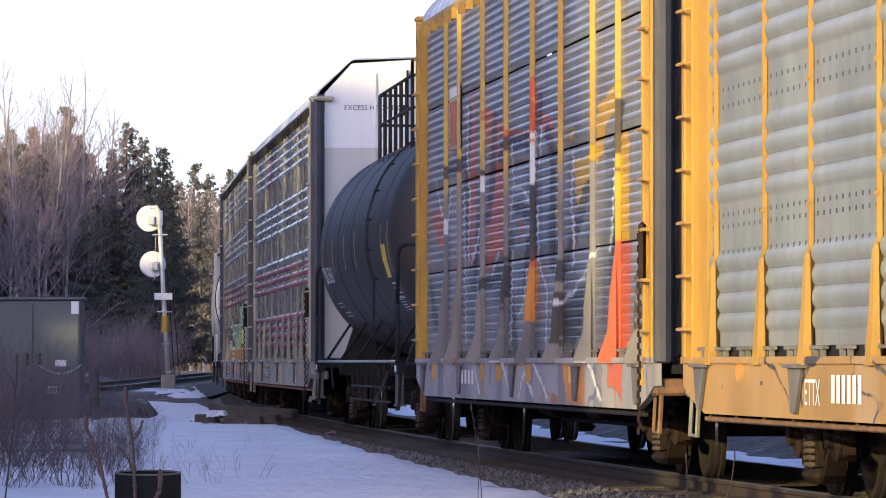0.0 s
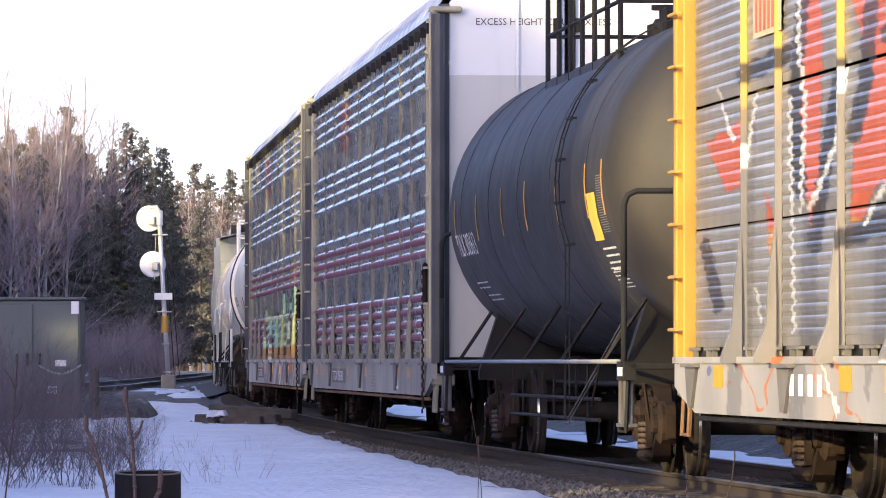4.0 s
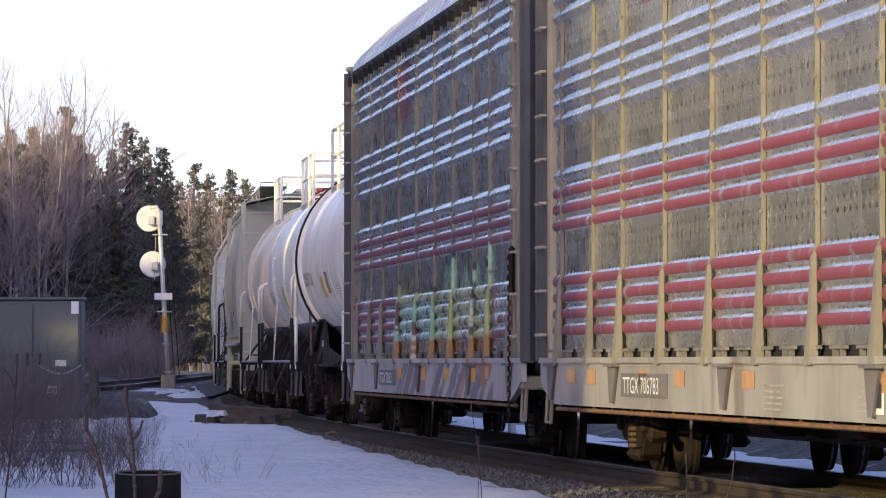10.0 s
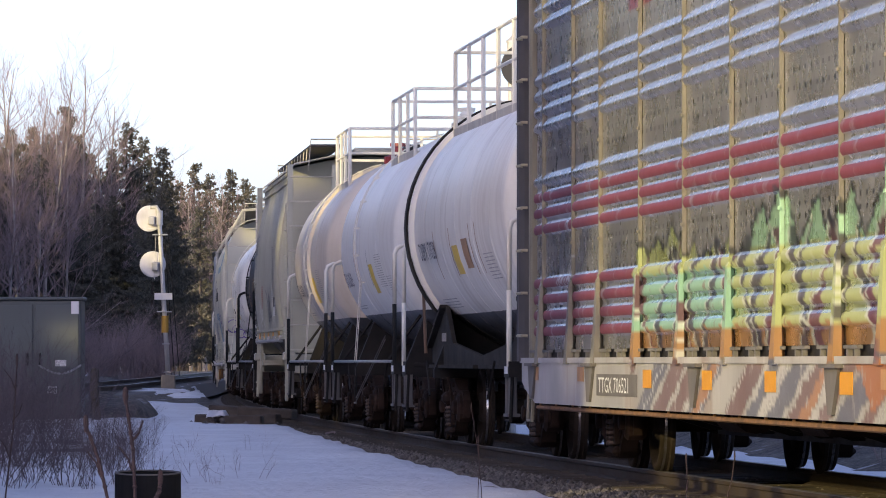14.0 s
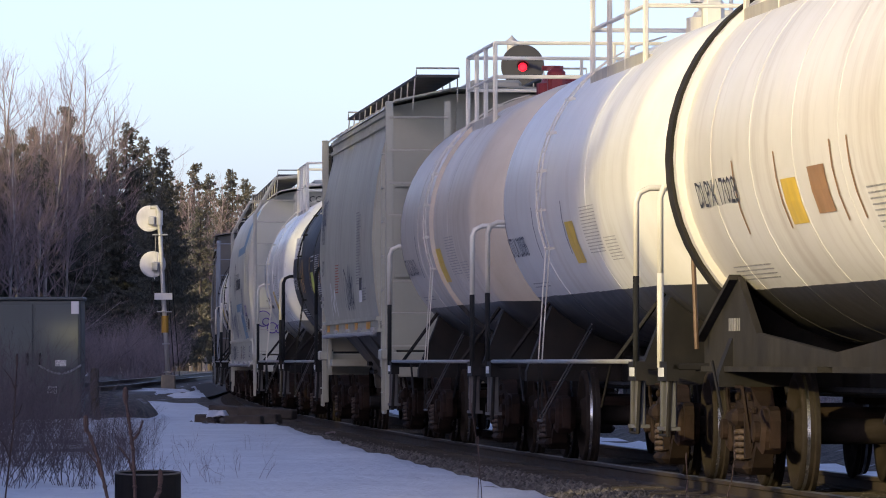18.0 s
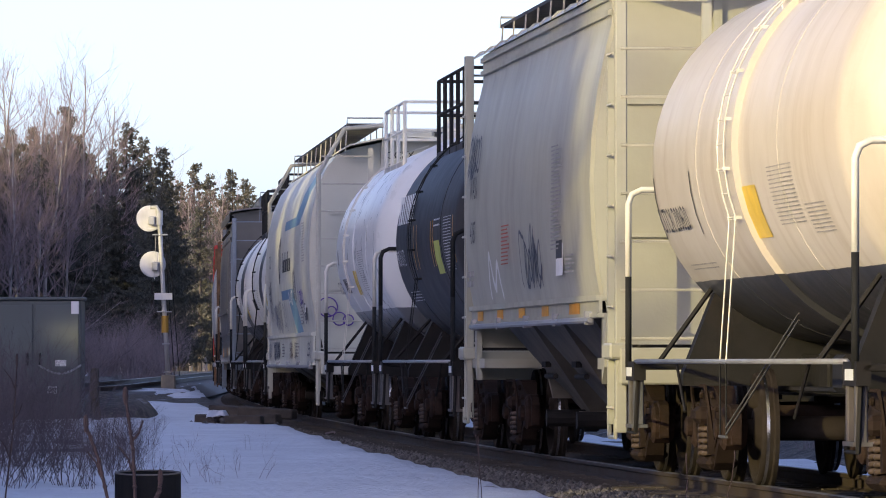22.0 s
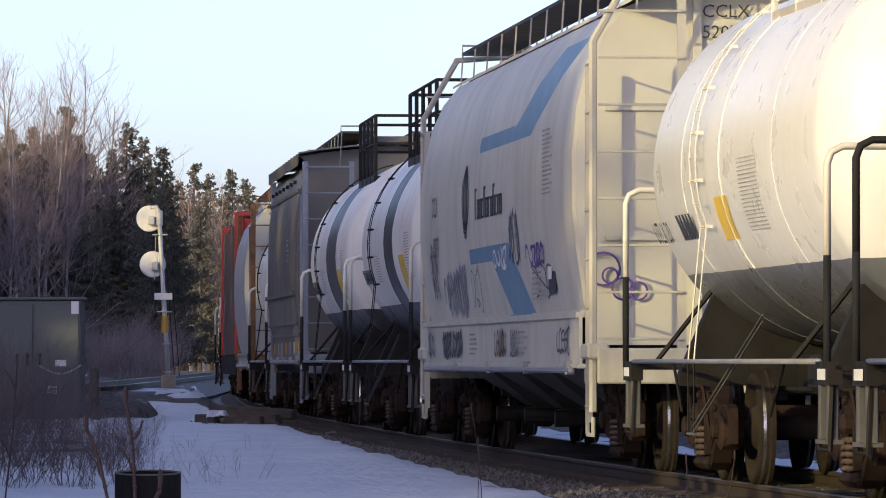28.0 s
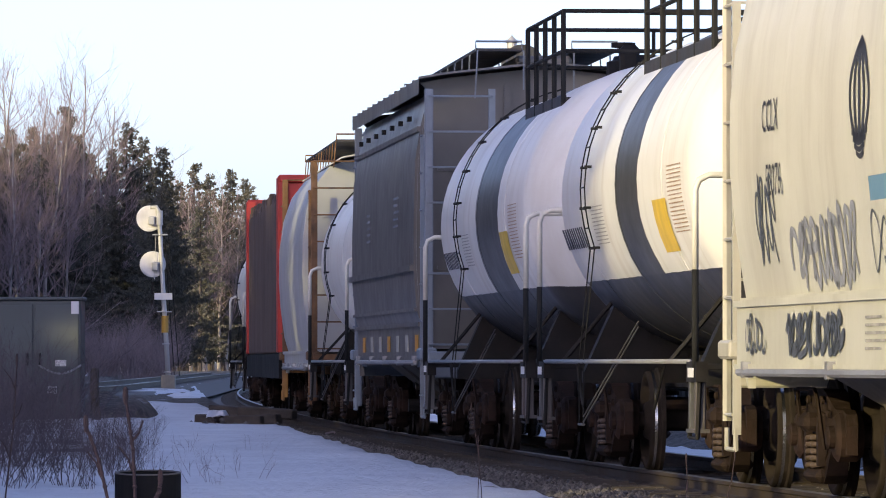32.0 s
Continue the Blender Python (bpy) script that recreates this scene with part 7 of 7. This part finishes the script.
        for g in (1, -1):
            # corner posts and ladder
            xx = e * (h - 0.06)
            s = Shape()
            if curved_posts:
                s.tube([(xx, g * 1.50, 0.55), (xx, g * 1.50, walk_z - 0.75), (xx, g * (walk_y[1] + 0.05), walk_z - 0.05), (xx, g * walk_y[0], walk_z)], 0.038, 6)
            else:
                s.box(xx - 0.05, xx + 0.05, g * 1.40, g * 1.50, 0.38, ztop + 0.05, 0.01)
            post = part("corner_post", s, post_m, car)
            s = Shape()
            s.box(xx - 0.03, xx + 0.03, g * (1.45 - rung_y - 0.04), g * (1.45 - rung_y + 0.04), 1.0, ztop + 0.05)
            part("ladder_rail", s, post_m, post)
            for i in range(8):
                b = Shape()
                b.tube([(xx + e * 0.06, g * 1.46, 1.2 + 0.42 * i), (xx + e * 0.06, g * (1.45 - rung_y), 1.2 + 0.42 * i)], 0.013, 5)
                part("ladder_rung", b, trim, post)
            for i in range(8):
                b = Shape()
                b.tube([(xx, g * 1.52, 0.6 + 0.44 * i), (xx - e * 0.42, g * 1.52, 0.6 + 0.44 * i)], 0.013, 5)
                part("ladder_rung", b, trim, post)
            s = Shape()
            s.box(xx - e * 0.40, xx - e * 0.46, g * 1.46, g * 1.52, 0.45, 3.7)
            part("ladder_rail", s, post_m, post)
            s = Shape()
            s.tube([(xx - e * 0.45, g * 1.5, 0.5), (xx - e * 0.45, g * 1.5, 0.34), (xx + e * 0.02, g * 1.5, 0.34), (xx + e * 0.02, g * 1.5, 0.5)], 0.02, 5)
            part("stirrup", s, post_m, car)
            part("corner_block", Shape().box(xx - e * 0.5, xx + e * 0.1, g * 1.36, g * 1.56, 1.02, 1.16, 0.02), post_m, car)
            # slanting end-bay struts
            s = Shape()
            s.prism([(e * (h - side_in - 0.1), sill[0]), (e * (h - side_in + 0.12), sill[0]), (e * (h - side_in + 0.12), 0.95), (e * (h - side_in - 0.1), 0.80)], g * 1.42, g * 1.48, "y")
            part("bay_plate", s, m, car)
    # slope sheets and outlets
    half = h - 1.2
    for e in (-1, 1):
        s = Shape()
        s.prism([(e * half, sill[1] + 0.3), (e * (half - 2.9), 0.62), (e * (half - 3.0), 0.62), (e * (half - 0.4), sill[1] + 0.3)], -0.95, 0.95, "y")
        part("slope_sheet", s, m_chute_shaded, car)
    for i in range(chutes):
        c = (i - (chutes - 1) / 2) * (2 * half - 3.6) / max(1, chutes)
        w = (2 * half - 3.6) / chutes / 2 * 0.98
        top, bot = sill[0] + 0.05, 0.47
        s = Shape()
        ring0 = [(c - w, -1.42, top), (c + w, -1.42, top), (c + w, 1.42, top), (c - w, 1.42, top)]
        ring1 = [(c - 0.35, -0.62, bot), (c + 0.35, -0.62, bot), (c + 0.35, 0.62, bot), (c - 0.35, 0.62, bot)]
        s.sheet([ring0, ring1], close=True)
        s.box(c - 0.45, c + 0.45, -0.72, 0.72, bot - 0.05, bot + 0.02)
        ch = part("chute", s, m_chute_shaded, car)
        b = Shape()
        b.box(c - 0.2, c + 0.2, 1.02, 1.08, 0.94, 1.0)
        b.tube([(c - 0.45, 1.0, 0.85), (c + 0.45, 1.0, 0.85)], 0.03, 6)
        b.lathe([(-0.2, 0), (-0.2, 0.09), (0.2, 0.09), (0.2, 0)], (c, 0.85, 0.42), "y", 10)
        part("outlet_gate", b, m_under, ch)
    if skirt:
        for g in (1, -1):
            s = Shape()
            s.box(-h + 0.3, h - 0.3, g * 1.40, g * 1.44, 0.98, sill[0] + 0.02)
            part("skirt", s, m, car)
    couplers(car, -h - 0.25, h + 0.25)
    return car, h, m


# grimy chutes, their colour also darkened for the shade under the wagons
m_chute_shaded = paint("dirty_shaded_chute", (0.11, 0.095, 0.075), 0.8, 0.0, 0.3, 2.0, (0.07, 0.05, 0.04), 0.6)
m_grey_trim = paint("grey_trim", (0.45, 0.42, 0.34), 0.5, 0.0, 0.1, 3.0, RUST, 0.4)
m_blue_grey = paint("blue_grey_trim", (0.20, 0.24, 0.28), 0.55, 0.1, 0.15, 3.0, RUST, 0.4)
m_pale_trim = paint("pale_trim", (0.46, 0.44, 0.37), 0.5, 0.0, 0.1, 3.0, RUST, 0.4)
m_purple = paint("purple_spray", (0.12, 0.06, 0.28), 0.6, 0, 0.2, 4.0)
m_dkspray = paint("dark_spray", (0.07, 0.08, 0.10), 0.6, 0, 0.2, 4.0)
m_grspray = paint("grey_spray", (0.22, 0.23, 0.26), 0.6, 0, 0.2, 4.0)
m_redprint = paint("red_print", (0.45, 0.10, 0.06), 0.6, 0, 0.2, 4.0)


def side_y(side, z):
    return float(np.interp(z, [p[1] for p in side], [p[0] for p in side]))


def scrawl(parent, side, pts, w, material, name="graffiti_stroke"):
    """A painted stroke that follows a wagon's bulging side: points of (x, z), smoothed."""
    fine = []
    n = len(pts)
    for i in range(n - 1):
        p0, p1, p2, p3 = pts[max(i - 1, 0)], pts[i], pts[i + 1], pts[min(i + 2, n - 1)]
        for j in range(6):
            t = j / 6
            fine.append(tuple(0.5 * (2 * b + (c - a) * t + (2 * a - 5 * b + 4 * c - d) * t * t + (3 * b - a - 3 * c + d) * t ** 3) for a, b, c, d in zip(p0, p1, p2, p3)))
    fine.append(pts[-1])
    rows = []
    for i, (x, z) in enumerate(fine):
        a, b = fine[max(i - 1, 0)], fine[min(i + 1, len(fine) - 1)]
        dx, dz = b[0] - a[0], b[1] - a[1]
        l = math.hypot(dx, dz) or 1
        rows.append([(x + q * -dz / l * w / 2, side_y(side, z + q * dx / l * w / 2) + 0.006, z + q * dx / l * w / 2) for q in (-1, 1)])
    return part(name, Shape().sheet(rows), material, parent)


def squiggle(seed, x0, x1, z0, z1, n):
    """Points of a hand-sprayed scrawl: round letter-like loops that run along from x0 to x1."""
    rnd = random.Random(seed)
    pts, step = [], (x1 - x0) / n
    for i in range(n):
        cx, cz = x0 + step * (i + 0.5), (z0 + z1) / 2
        rx, rz = abs(step) * rnd.uniform(0.35, 0.6), (z1 - z0) / 2 * rnd.uniform(0.6, 1.0)
        a, turn = rnd.uniform(0, 6.28), rnd.choice((-1, 1)) * rnd.uniform(2.5, 6.5)
        pts += [(cx + rx * math.cos(a + turn * j / 5), cz + rz * math.sin(a + turn * j / 5)) for j in range(6)]
        if rnd.random() < 0.6:
            pts += [(cx + rx * rnd.uniform(-1, 1), z1), (cx + rx * rnd.uniform(-1, 1), z0)]
    return pts


# grey tan hopper with bulging sides
SIDE1 = [(1.50, 1.56), (1.545, 1.8), (1.585, 2.2), (1.60, 2.6), (1.58, 3.0), (1.53, 3.4), (1.46, 3.75), (1.40, 4.0), (1.40, 4.30)]
hp, hh, hm = hopper_wagon("covered_hopper_wagon", "tan covered hopper wagon with bulging ribless sides", 197.3, 212.0, SIDE1, [(1.42, 4.30), (1.36, 4.36), (0.6, 4.52), (0.0, 4.55)], 1.2,
                          lambda c: hopper_paint("tan_hopper", c, (0.40, 0.39, 0.31), (0.22, 0.19, 0.15), 0.5, 0.42), m_grey_trim, (1.43, 1.54, 1.52), 3, (0.55, 1.10), 4.66, 0.0,
                          [(4.10, 0.03, 0.025), (4.24, 0.03, 0.025)])
for x in (5.4, 3.2, 0.95, -1.3, -3.8):
    plate("reflector", hp, on_side(x, 1.43, 1.526), 0.6 if x > -3 else 0.85, 0.10, m_orange, "orange reflector")
lettering("WASK", 0.34, m_ltrs_black, hp, on_side(5.45, 2.72, side_y(SIDE1, 3.0) + 0.03), "lettering", 0.9)
lettering("4387", 0.34, m_ltrs_black, hp, on_side(5.45, 2.25, side_y(SIDE1, 2.45) + 0.012), "lettering", 0.9)
text_bars(hp, on_side(-2.95, 3.0, side_y(SIDE1, 2.7) + 0.01), 0.9, 8, 0.045, m_print, 31)
text_bars(hp, on_side(-2.9, 2.58, side_y(SIDE1, 2.45) + 0.012), 0.9, 9, 0.045, m_print, 32)
text_bars(hp, on_side(1.95, 2.36, side_y(SIDE1, 2.4) + 0.016), 0.9, 7, 0.045, m_redprint, 33)
text_bars(hp, on_side(6.0, 1.9, side_y(SIDE1, 2.0) + 0.02), 0.9, 2, 0.06, m_print, 34)
text_bars(hp, on_side(-3.95, 1.97, side_y(SIDE1, 2.0) + 0.02), 0.8, 3, 0.045, m_print, 35)
plate("notice_plate", hp, on_side(-3.05, 1.80, side_y(SIDE1, 2.0) + 0.006), 0.6, 0.34, m_ltrs_white, "white notice plate with black blocks")
plate("notice_block", hp, on_side(-3.10, 1.96, side_y(SIDE1, 2.0) + 0.012), 0.5, 0.17, m_ltrs_black)
for sd, a in ((1, 0.4), (2, -0.1), (3, -0.6), (4, -1.0)):
    scrawl(hp, SIDE1, squiggle(sd, a, a - 0.6, 1.72, 2.15 + 0.15 * (sd % 2), 2), 0.04, m_dkspray)
for sd, a in ((5, 6.0), (6, 5.5)):
    scrawl(hp, SIDE1, squiggle(sd, a, a - 0.8, 2.95, 3.42, 3), 0.04, m_dkspray)
scrawl(hp, SIDE1, [(3.8, 1.65), (3.6, 2.1), (3.2, 1.75), (2.8, 2.0), (2.5, 1.65)], 0.10, m_ltrs_white)

# white hopper with blue stripes
SIDE2 = [(1.47, 1.42), (1.50, 1.6), (1.56, 2.0), (1.60, 2.4), (1.60, 2.9), (1.56, 3.3), (1.47, 3.7), (1.33, 4.0), (1.15, 4.22)]
BLUE = (0.12, 0.25, 0.35)
cp, ch, cm = hopper_wagon("covered_hopper_wagon", "white covered hopper wagon with blue stripes and graffiti", 239.5, 258.2, SIDE2, [(1.17, 4.22), (1.0, 4.32), (0.5, 4.42), (0.0, 4.45)], 0.9,
                          lambda c: hopper_paint("white_hopper", c, (0.54, 0.53, 0.45), (0.31, 0.28, 0.22), 0.5, 0.45,
                                                 layers(patch(-2.0, 2.3, 2.04, 2.20, BLUE), slanted(-0.95, 2.2, -2.9, 1.46, 2.3, BLUE), patch(-2.6, 1.15, 3.20, 3.36, BLUE), slanted(-3.2, 3.2, -6.6, 4.0, 2.3, BLUE))),
                          m_pale_trim, (0.98, 1.40, 1.54), 4, (0.5, 1.05), 4.62, -0.2, [(1.44, 0.05, 0.03)], 0.75, False, m_pale_trim, True)
for q in (-2, -1, 0, 1, 2):
    scrawl(cp, SIDE2, [(2.5 + 0.19 * q * math.sin(math.pi * (0.06 + 0.94 * i / 8)) ** 0.8, 2.42 + 0.68 * i / 8) for i in range(9)], 0.085 - 0.012 * abs(q), m_ltrs_black, "leaf_emblem")
for i in range(4):
    scrawl(cp, SIDE2, [(2.5 + 0.30 - 0.05 * (3 - i), 2.50 - 0.045 * (3 - i)), (2.5, 2.47 - 0.045 * (3 - i)), (2.5 - 0.30 + 0.05 * (3 - i), 2.50 - 0.045 * (3 - i))], 0.035, m_ltrs_black, "leaf_emblem")
# the brand word: thin strokes, no letters
x = 1.30
for i in range(12):
    tall = i in (0, 4, 8)
    zz = 2.50
    plate("brand_bar", cp, on_side(x, zz, side_y(SIDE2, 2.7) + 0.006), 0.055, 0.33 if tall else 0.21, m_ltrs_black)
    plate("brand_bar", cp, on_side(x - 0.15, zz, side_y(SIDE2, 2.7) + 0.006), 0.05, 0.21, m_ltrs_black) if i % 3 else None
    plate("brand_bar", cp, on_side(x, zz + (0.30 if tall else 0.18), side_y(SIDE2, 2.7) + 0.007), 0.18, 0.03, m_ltrs_black)
    plate("brand_bar", cp, on_side(x, zz, side_y(SIDE2, 2.7) + 0.007), 0.18, 0.025, m_ltrs_black) if i % 2 else None
    x -= 0.255
lettering("CCLX", 0.33, m_ltrs_black, cp, on_side(6.8, 2.64, side_y(SIDE2, 2.8) + 0.008), "lettering", 0.9)
lettering("52076", 0.33, m_ltrs_black, cp, on_side(6.65, 2.18, side_y(SIDE2, 2.3) + 0.014), "lettering", 0.9)
lettering("CCLX", 0.17, m_ltrs_black, cp, on_near_end(0.42, 4.13, -ch + 0.822), "lettering", 1.0)
lettering("52076", 0.17, m_ltrs_black, cp, on_near_end(0.42, 3.94, -ch + 0.822), "lettering", 1.0)
text_bars(cp, on_side(-5.75, 3.18, side_y(SIDE2, 2.95) + 0.005), 0.9, 9, 0.05, m_print, 41)
plate("notice_plate", cp, on_side(-5.75, 1.65, side_y(SIDE2, 1.8) + 0.004), 0.6, 0.36, m_ltrs_black, "black notice with white block")
plate("notice_block", cp, on_side(-5.85, 1.78, side_y(SIDE2, 1.85) + 0.012), 0.3, 0.12, m_ltrs_white)
text_bars(cp, on_side(-4.2, 1.85, side_y(SIDE2, 1.8) + 0.012), 1.0, 4, 0.06, m_print, 42)
for sd, a, b, z0, z1, n, mm, w in ((11, 5.9, 5.1, 1.5, 1.95, 5, m_grspray, 0.11), (12, 5.2, 4.4, 1.5, 2.0, 7, m_grspray, 0.11), (13, 4.5, 3.7, 1.5, 2.0, 7, m_grspray, 0.11), (14, 3.7, 2.9, 1.5, 2.05, 7, m_grspray, 0.10),
                                   (15, 7.3, 6.4, 1.7, 2.35, 8, m_dkspray, 0.05), (16, -2.1, -3.3, 2.0, 2.5, 9, m_dkspray, 0.06), (17, -3.8, -5.6, 1.92, 2.14, 11, m_purple, 0.05),
                                   (18, -0.4, -1.9, 1.96, 2.16, 9, m_ltrs_white, 0.05), (19, 2.4, 1.4, 1.5, 2.0, 7, m_dkspray, 0.03), (20, -4.0, -6.2, 1.6, 1.95, 7, m_dkspray, 0.035)):
    scrawl(cp, SIDE2, squiggle(sd, a, b, z0, z1, max(2, n // 2)), w * 0.7, mm)
SILL2 = [(1.545, 0.9), (1.545, 1.5)]
for sd, a, b, mm, w in ((21, 8.0, 7.0, m_dkspray, 0.05), (22, 6.0, 4.8, m_dkspray, 0.09), (23, 4.8, 3.5, m_dkspray, 0.09), (24, -0.3, -1.6, m_copper, 0.07), (25, -2.0, -3.0, m_dkspray, 0.03), (26, -6.6, -7.8, m_dkspray, 0.05)):
    scrawl(cp, SILL2, squiggle(sd, a, b, 1.06, 1.32, 5), w * 0.6, mm)
text_bars(cp, on_side(2.6, 1.28, 1.548), 0.9, 3, 0.06, m_print, 43)
text_bars(cp, on_side(-2.4, 1.28, 1.548), 1.4, 3, 0.06, m_print, 44)
# purple ring sprayed on the near end
s = Shape()
for cy, cz, r in ((1.32, 1.84, 0.15), (1.26, 1.78, 0.07), (1.14, 1.66, 0.10), (1.00, 1.64, 0.08)):
    s.tube([(-ch + 0.822, cy + r * math.cos(a * 0.3142), cz + r * math.sin(a * 0.3142)) for a in range(21)], 0.012, 4)
part("sprayed_ring", s, m_purple, cp, "purple sprayed ring")

# dark grey hopper with flat sides
SIDE3 = [(1.48, 1.42), (1.54, 1.60), (1.58, 2.1), (1.58, 2.7), (1.56, 3.4), (1.50, 3.8), (1.40, 4.2)]
dp, dh, dm = hopper_wagon("covered_hopper_wagon", "dirty dark grey covered hopper wagon with horizontal seams", 285.2, 298.2, SIDE3, [(1.55, 4.18), (1.55, 4.36), (1.2, 4.42), (0.0, 4.55)], 0.75,
                          lambda c: hopper_paint("dark_hopper", c, (0.16, 0.148, 0.138), (0.06, 0.052, 0.047), 0.75, 0.36), m_blue_grey, (1.05, 1.42, 1.50), 3, (0.3, 0.85), 4.70, -0.5,
                          [(3.78, 0.035, 0.03), (2.12, 0.05, 0.035), (1.62, 0.03, 0.02)], 0.75, False, m_blue_grey)
for i in range(7):
    plate("sill_plate", dp, on_side(4.6 - i * 1.6, 1.12, 1.506), 0.5, 0.2, m_pale_trim if i % 3 else m_orange)
    plate("hatch_latch", dp, on_side(4.8 - i * 1.5, 3.92, 1.50), 0.18, 0.06, m_under, "", 0.05)
text_bars(dp, on_side(2.4, 2.9, 1.60), 0.7, 3, 0.10, m_blue_grey, 51)
text_bars(dp, on_side(-2.6, 3.0, 1.60), 0.9, 3, 0.10, m_blue_grey, 52)

# rounded grey hopper
SIDE4 = [(1.42, 1.12), (1.50, 1.4), (1.57, 1.9), (1.60, 2.4), (1.59, 2.9), (1.52, 3.4), (1.38, 3.8), (1.15, 4.1)]
hopper_wagon("covered_hopper_wagon", "pale grey covered hopper wagon with round sides and rusty ends", 309.7, 320.2, SIDE4, [(1.17, 4.1), (1.0, 4.2), (0.5, 4.3), (0.0, 4.33)], 0.9,
             lambda c: hopper_paint("grey_hopper", c, (0.40, 0.41, 0.41), (0.24, 0.22, 0.20), 0.5, 0.5), m_rust, (0.95, 1.12, 1.50), 3, (0.5, 1.1), 4.45, 0.0, (), 0.75, False, m_rust)

# red bulkhead flat wagon with dark stakes
rw, rh = wagon("bulkhead_wagon", "red bulkhead flat wagon with tall brown weathered stakes", "flat wagon", 321.6, 339.6, 2.2)
m_redpaint = paint("red_bulkhead", (0.52, 0.045, 0.03), 0.5, 0.0, 0.12, 1.0, (0.20, 0.05, 0.04), 0.4)
m_stake = paint("brown_boards", (0.075, 0.05, 0.04), 0.8, 0.0, 0.35, 1.5, (0.16, 0.10, 0.08), 0.5)
part("deck", Shape().box(-rh, rh, -1.45, 1.45, 0.95, 1.15, 0.02), m_under, rw)
for g in (1, -1):
    part("side_sill", Shape().box(-rh, rh, g * 1.45, g * 1.50, 0.70, 1.12), m_under, rw)
for e in (-1, 1):
    s = Shape()
    s.box(e * (rh - 0.16), e * (rh - 0.06), -1.42, 1.42, 1.15, 4.15, 0.02)
    bk = part("bulkhead", s, m_redpaint, rw)
    for y in (-1.42, -0.7, 0.0, 0.7, 1.42):
        b = Shape()
        b.box(e * (rh - 0.02), e * (rh - 0.75), y - 0.10, y + 0.10, 1.15, 4.25, 0.02)
        part("bulkhead_post", b, m_redpaint, bk)
    b = Shape()
    b.box(e * rh, e * (rh - 0.5), -1.5, 1.5, 4.15, 4.28, 0.02)
    part("bulkhead_cap", b, m_redpaint, bk)
rnd = random.Random(9)
for g in (1, -1):
    for i in range(34):
        x = -rh + 1.0 + i * (2 * rh - 2.0) / 33
        s = Shape()
        s.box(x - 0.2, x + 0.2, g * (1.34 + rnd.uniform(0, 0.05)), g * 1.48, 1.15, 4.0 + rnd.uniform(-0.15, 0.1), 0.02)
        part("stake", s, m_stake, rw)
couplers(rw, -rh - 0.3, rh + 0.3)


# ---------------------------------------------------------------- how the train runs
def train_pose(u, half, t):
    """The pose of a wagon whose middle lay u metres ahead at the start and whose bogies stand half metres from its middle."""
    d = u - travel(t)
    a, b = on_track(d - half), on_track(d + half)
    x = (b - a).normalized()
    y = Vector((-x.y, x.x, 0))
    m = Matrix.Identity(4)
    for i in range(3):
        m[i][0], m[i][1], m[i][2], m[i][3] = x[i], y[i], (0, 0, 1)[i], ((a + b) / 2)[i]
    return m


def motions():
    for car, u, half in TRAIN:
        walk(car, [(i * 0.5, train_pose(u, half, i * 0.5)) for i in range(65)])
    for axle, home, r in AXLES:
        walk(axle, [(i * 0.1, Matrix.Translation(home) @ Matrix.Rotation(-travel(i * 0.1) / r, 4, "Y")) for i in range(321)])


motions()
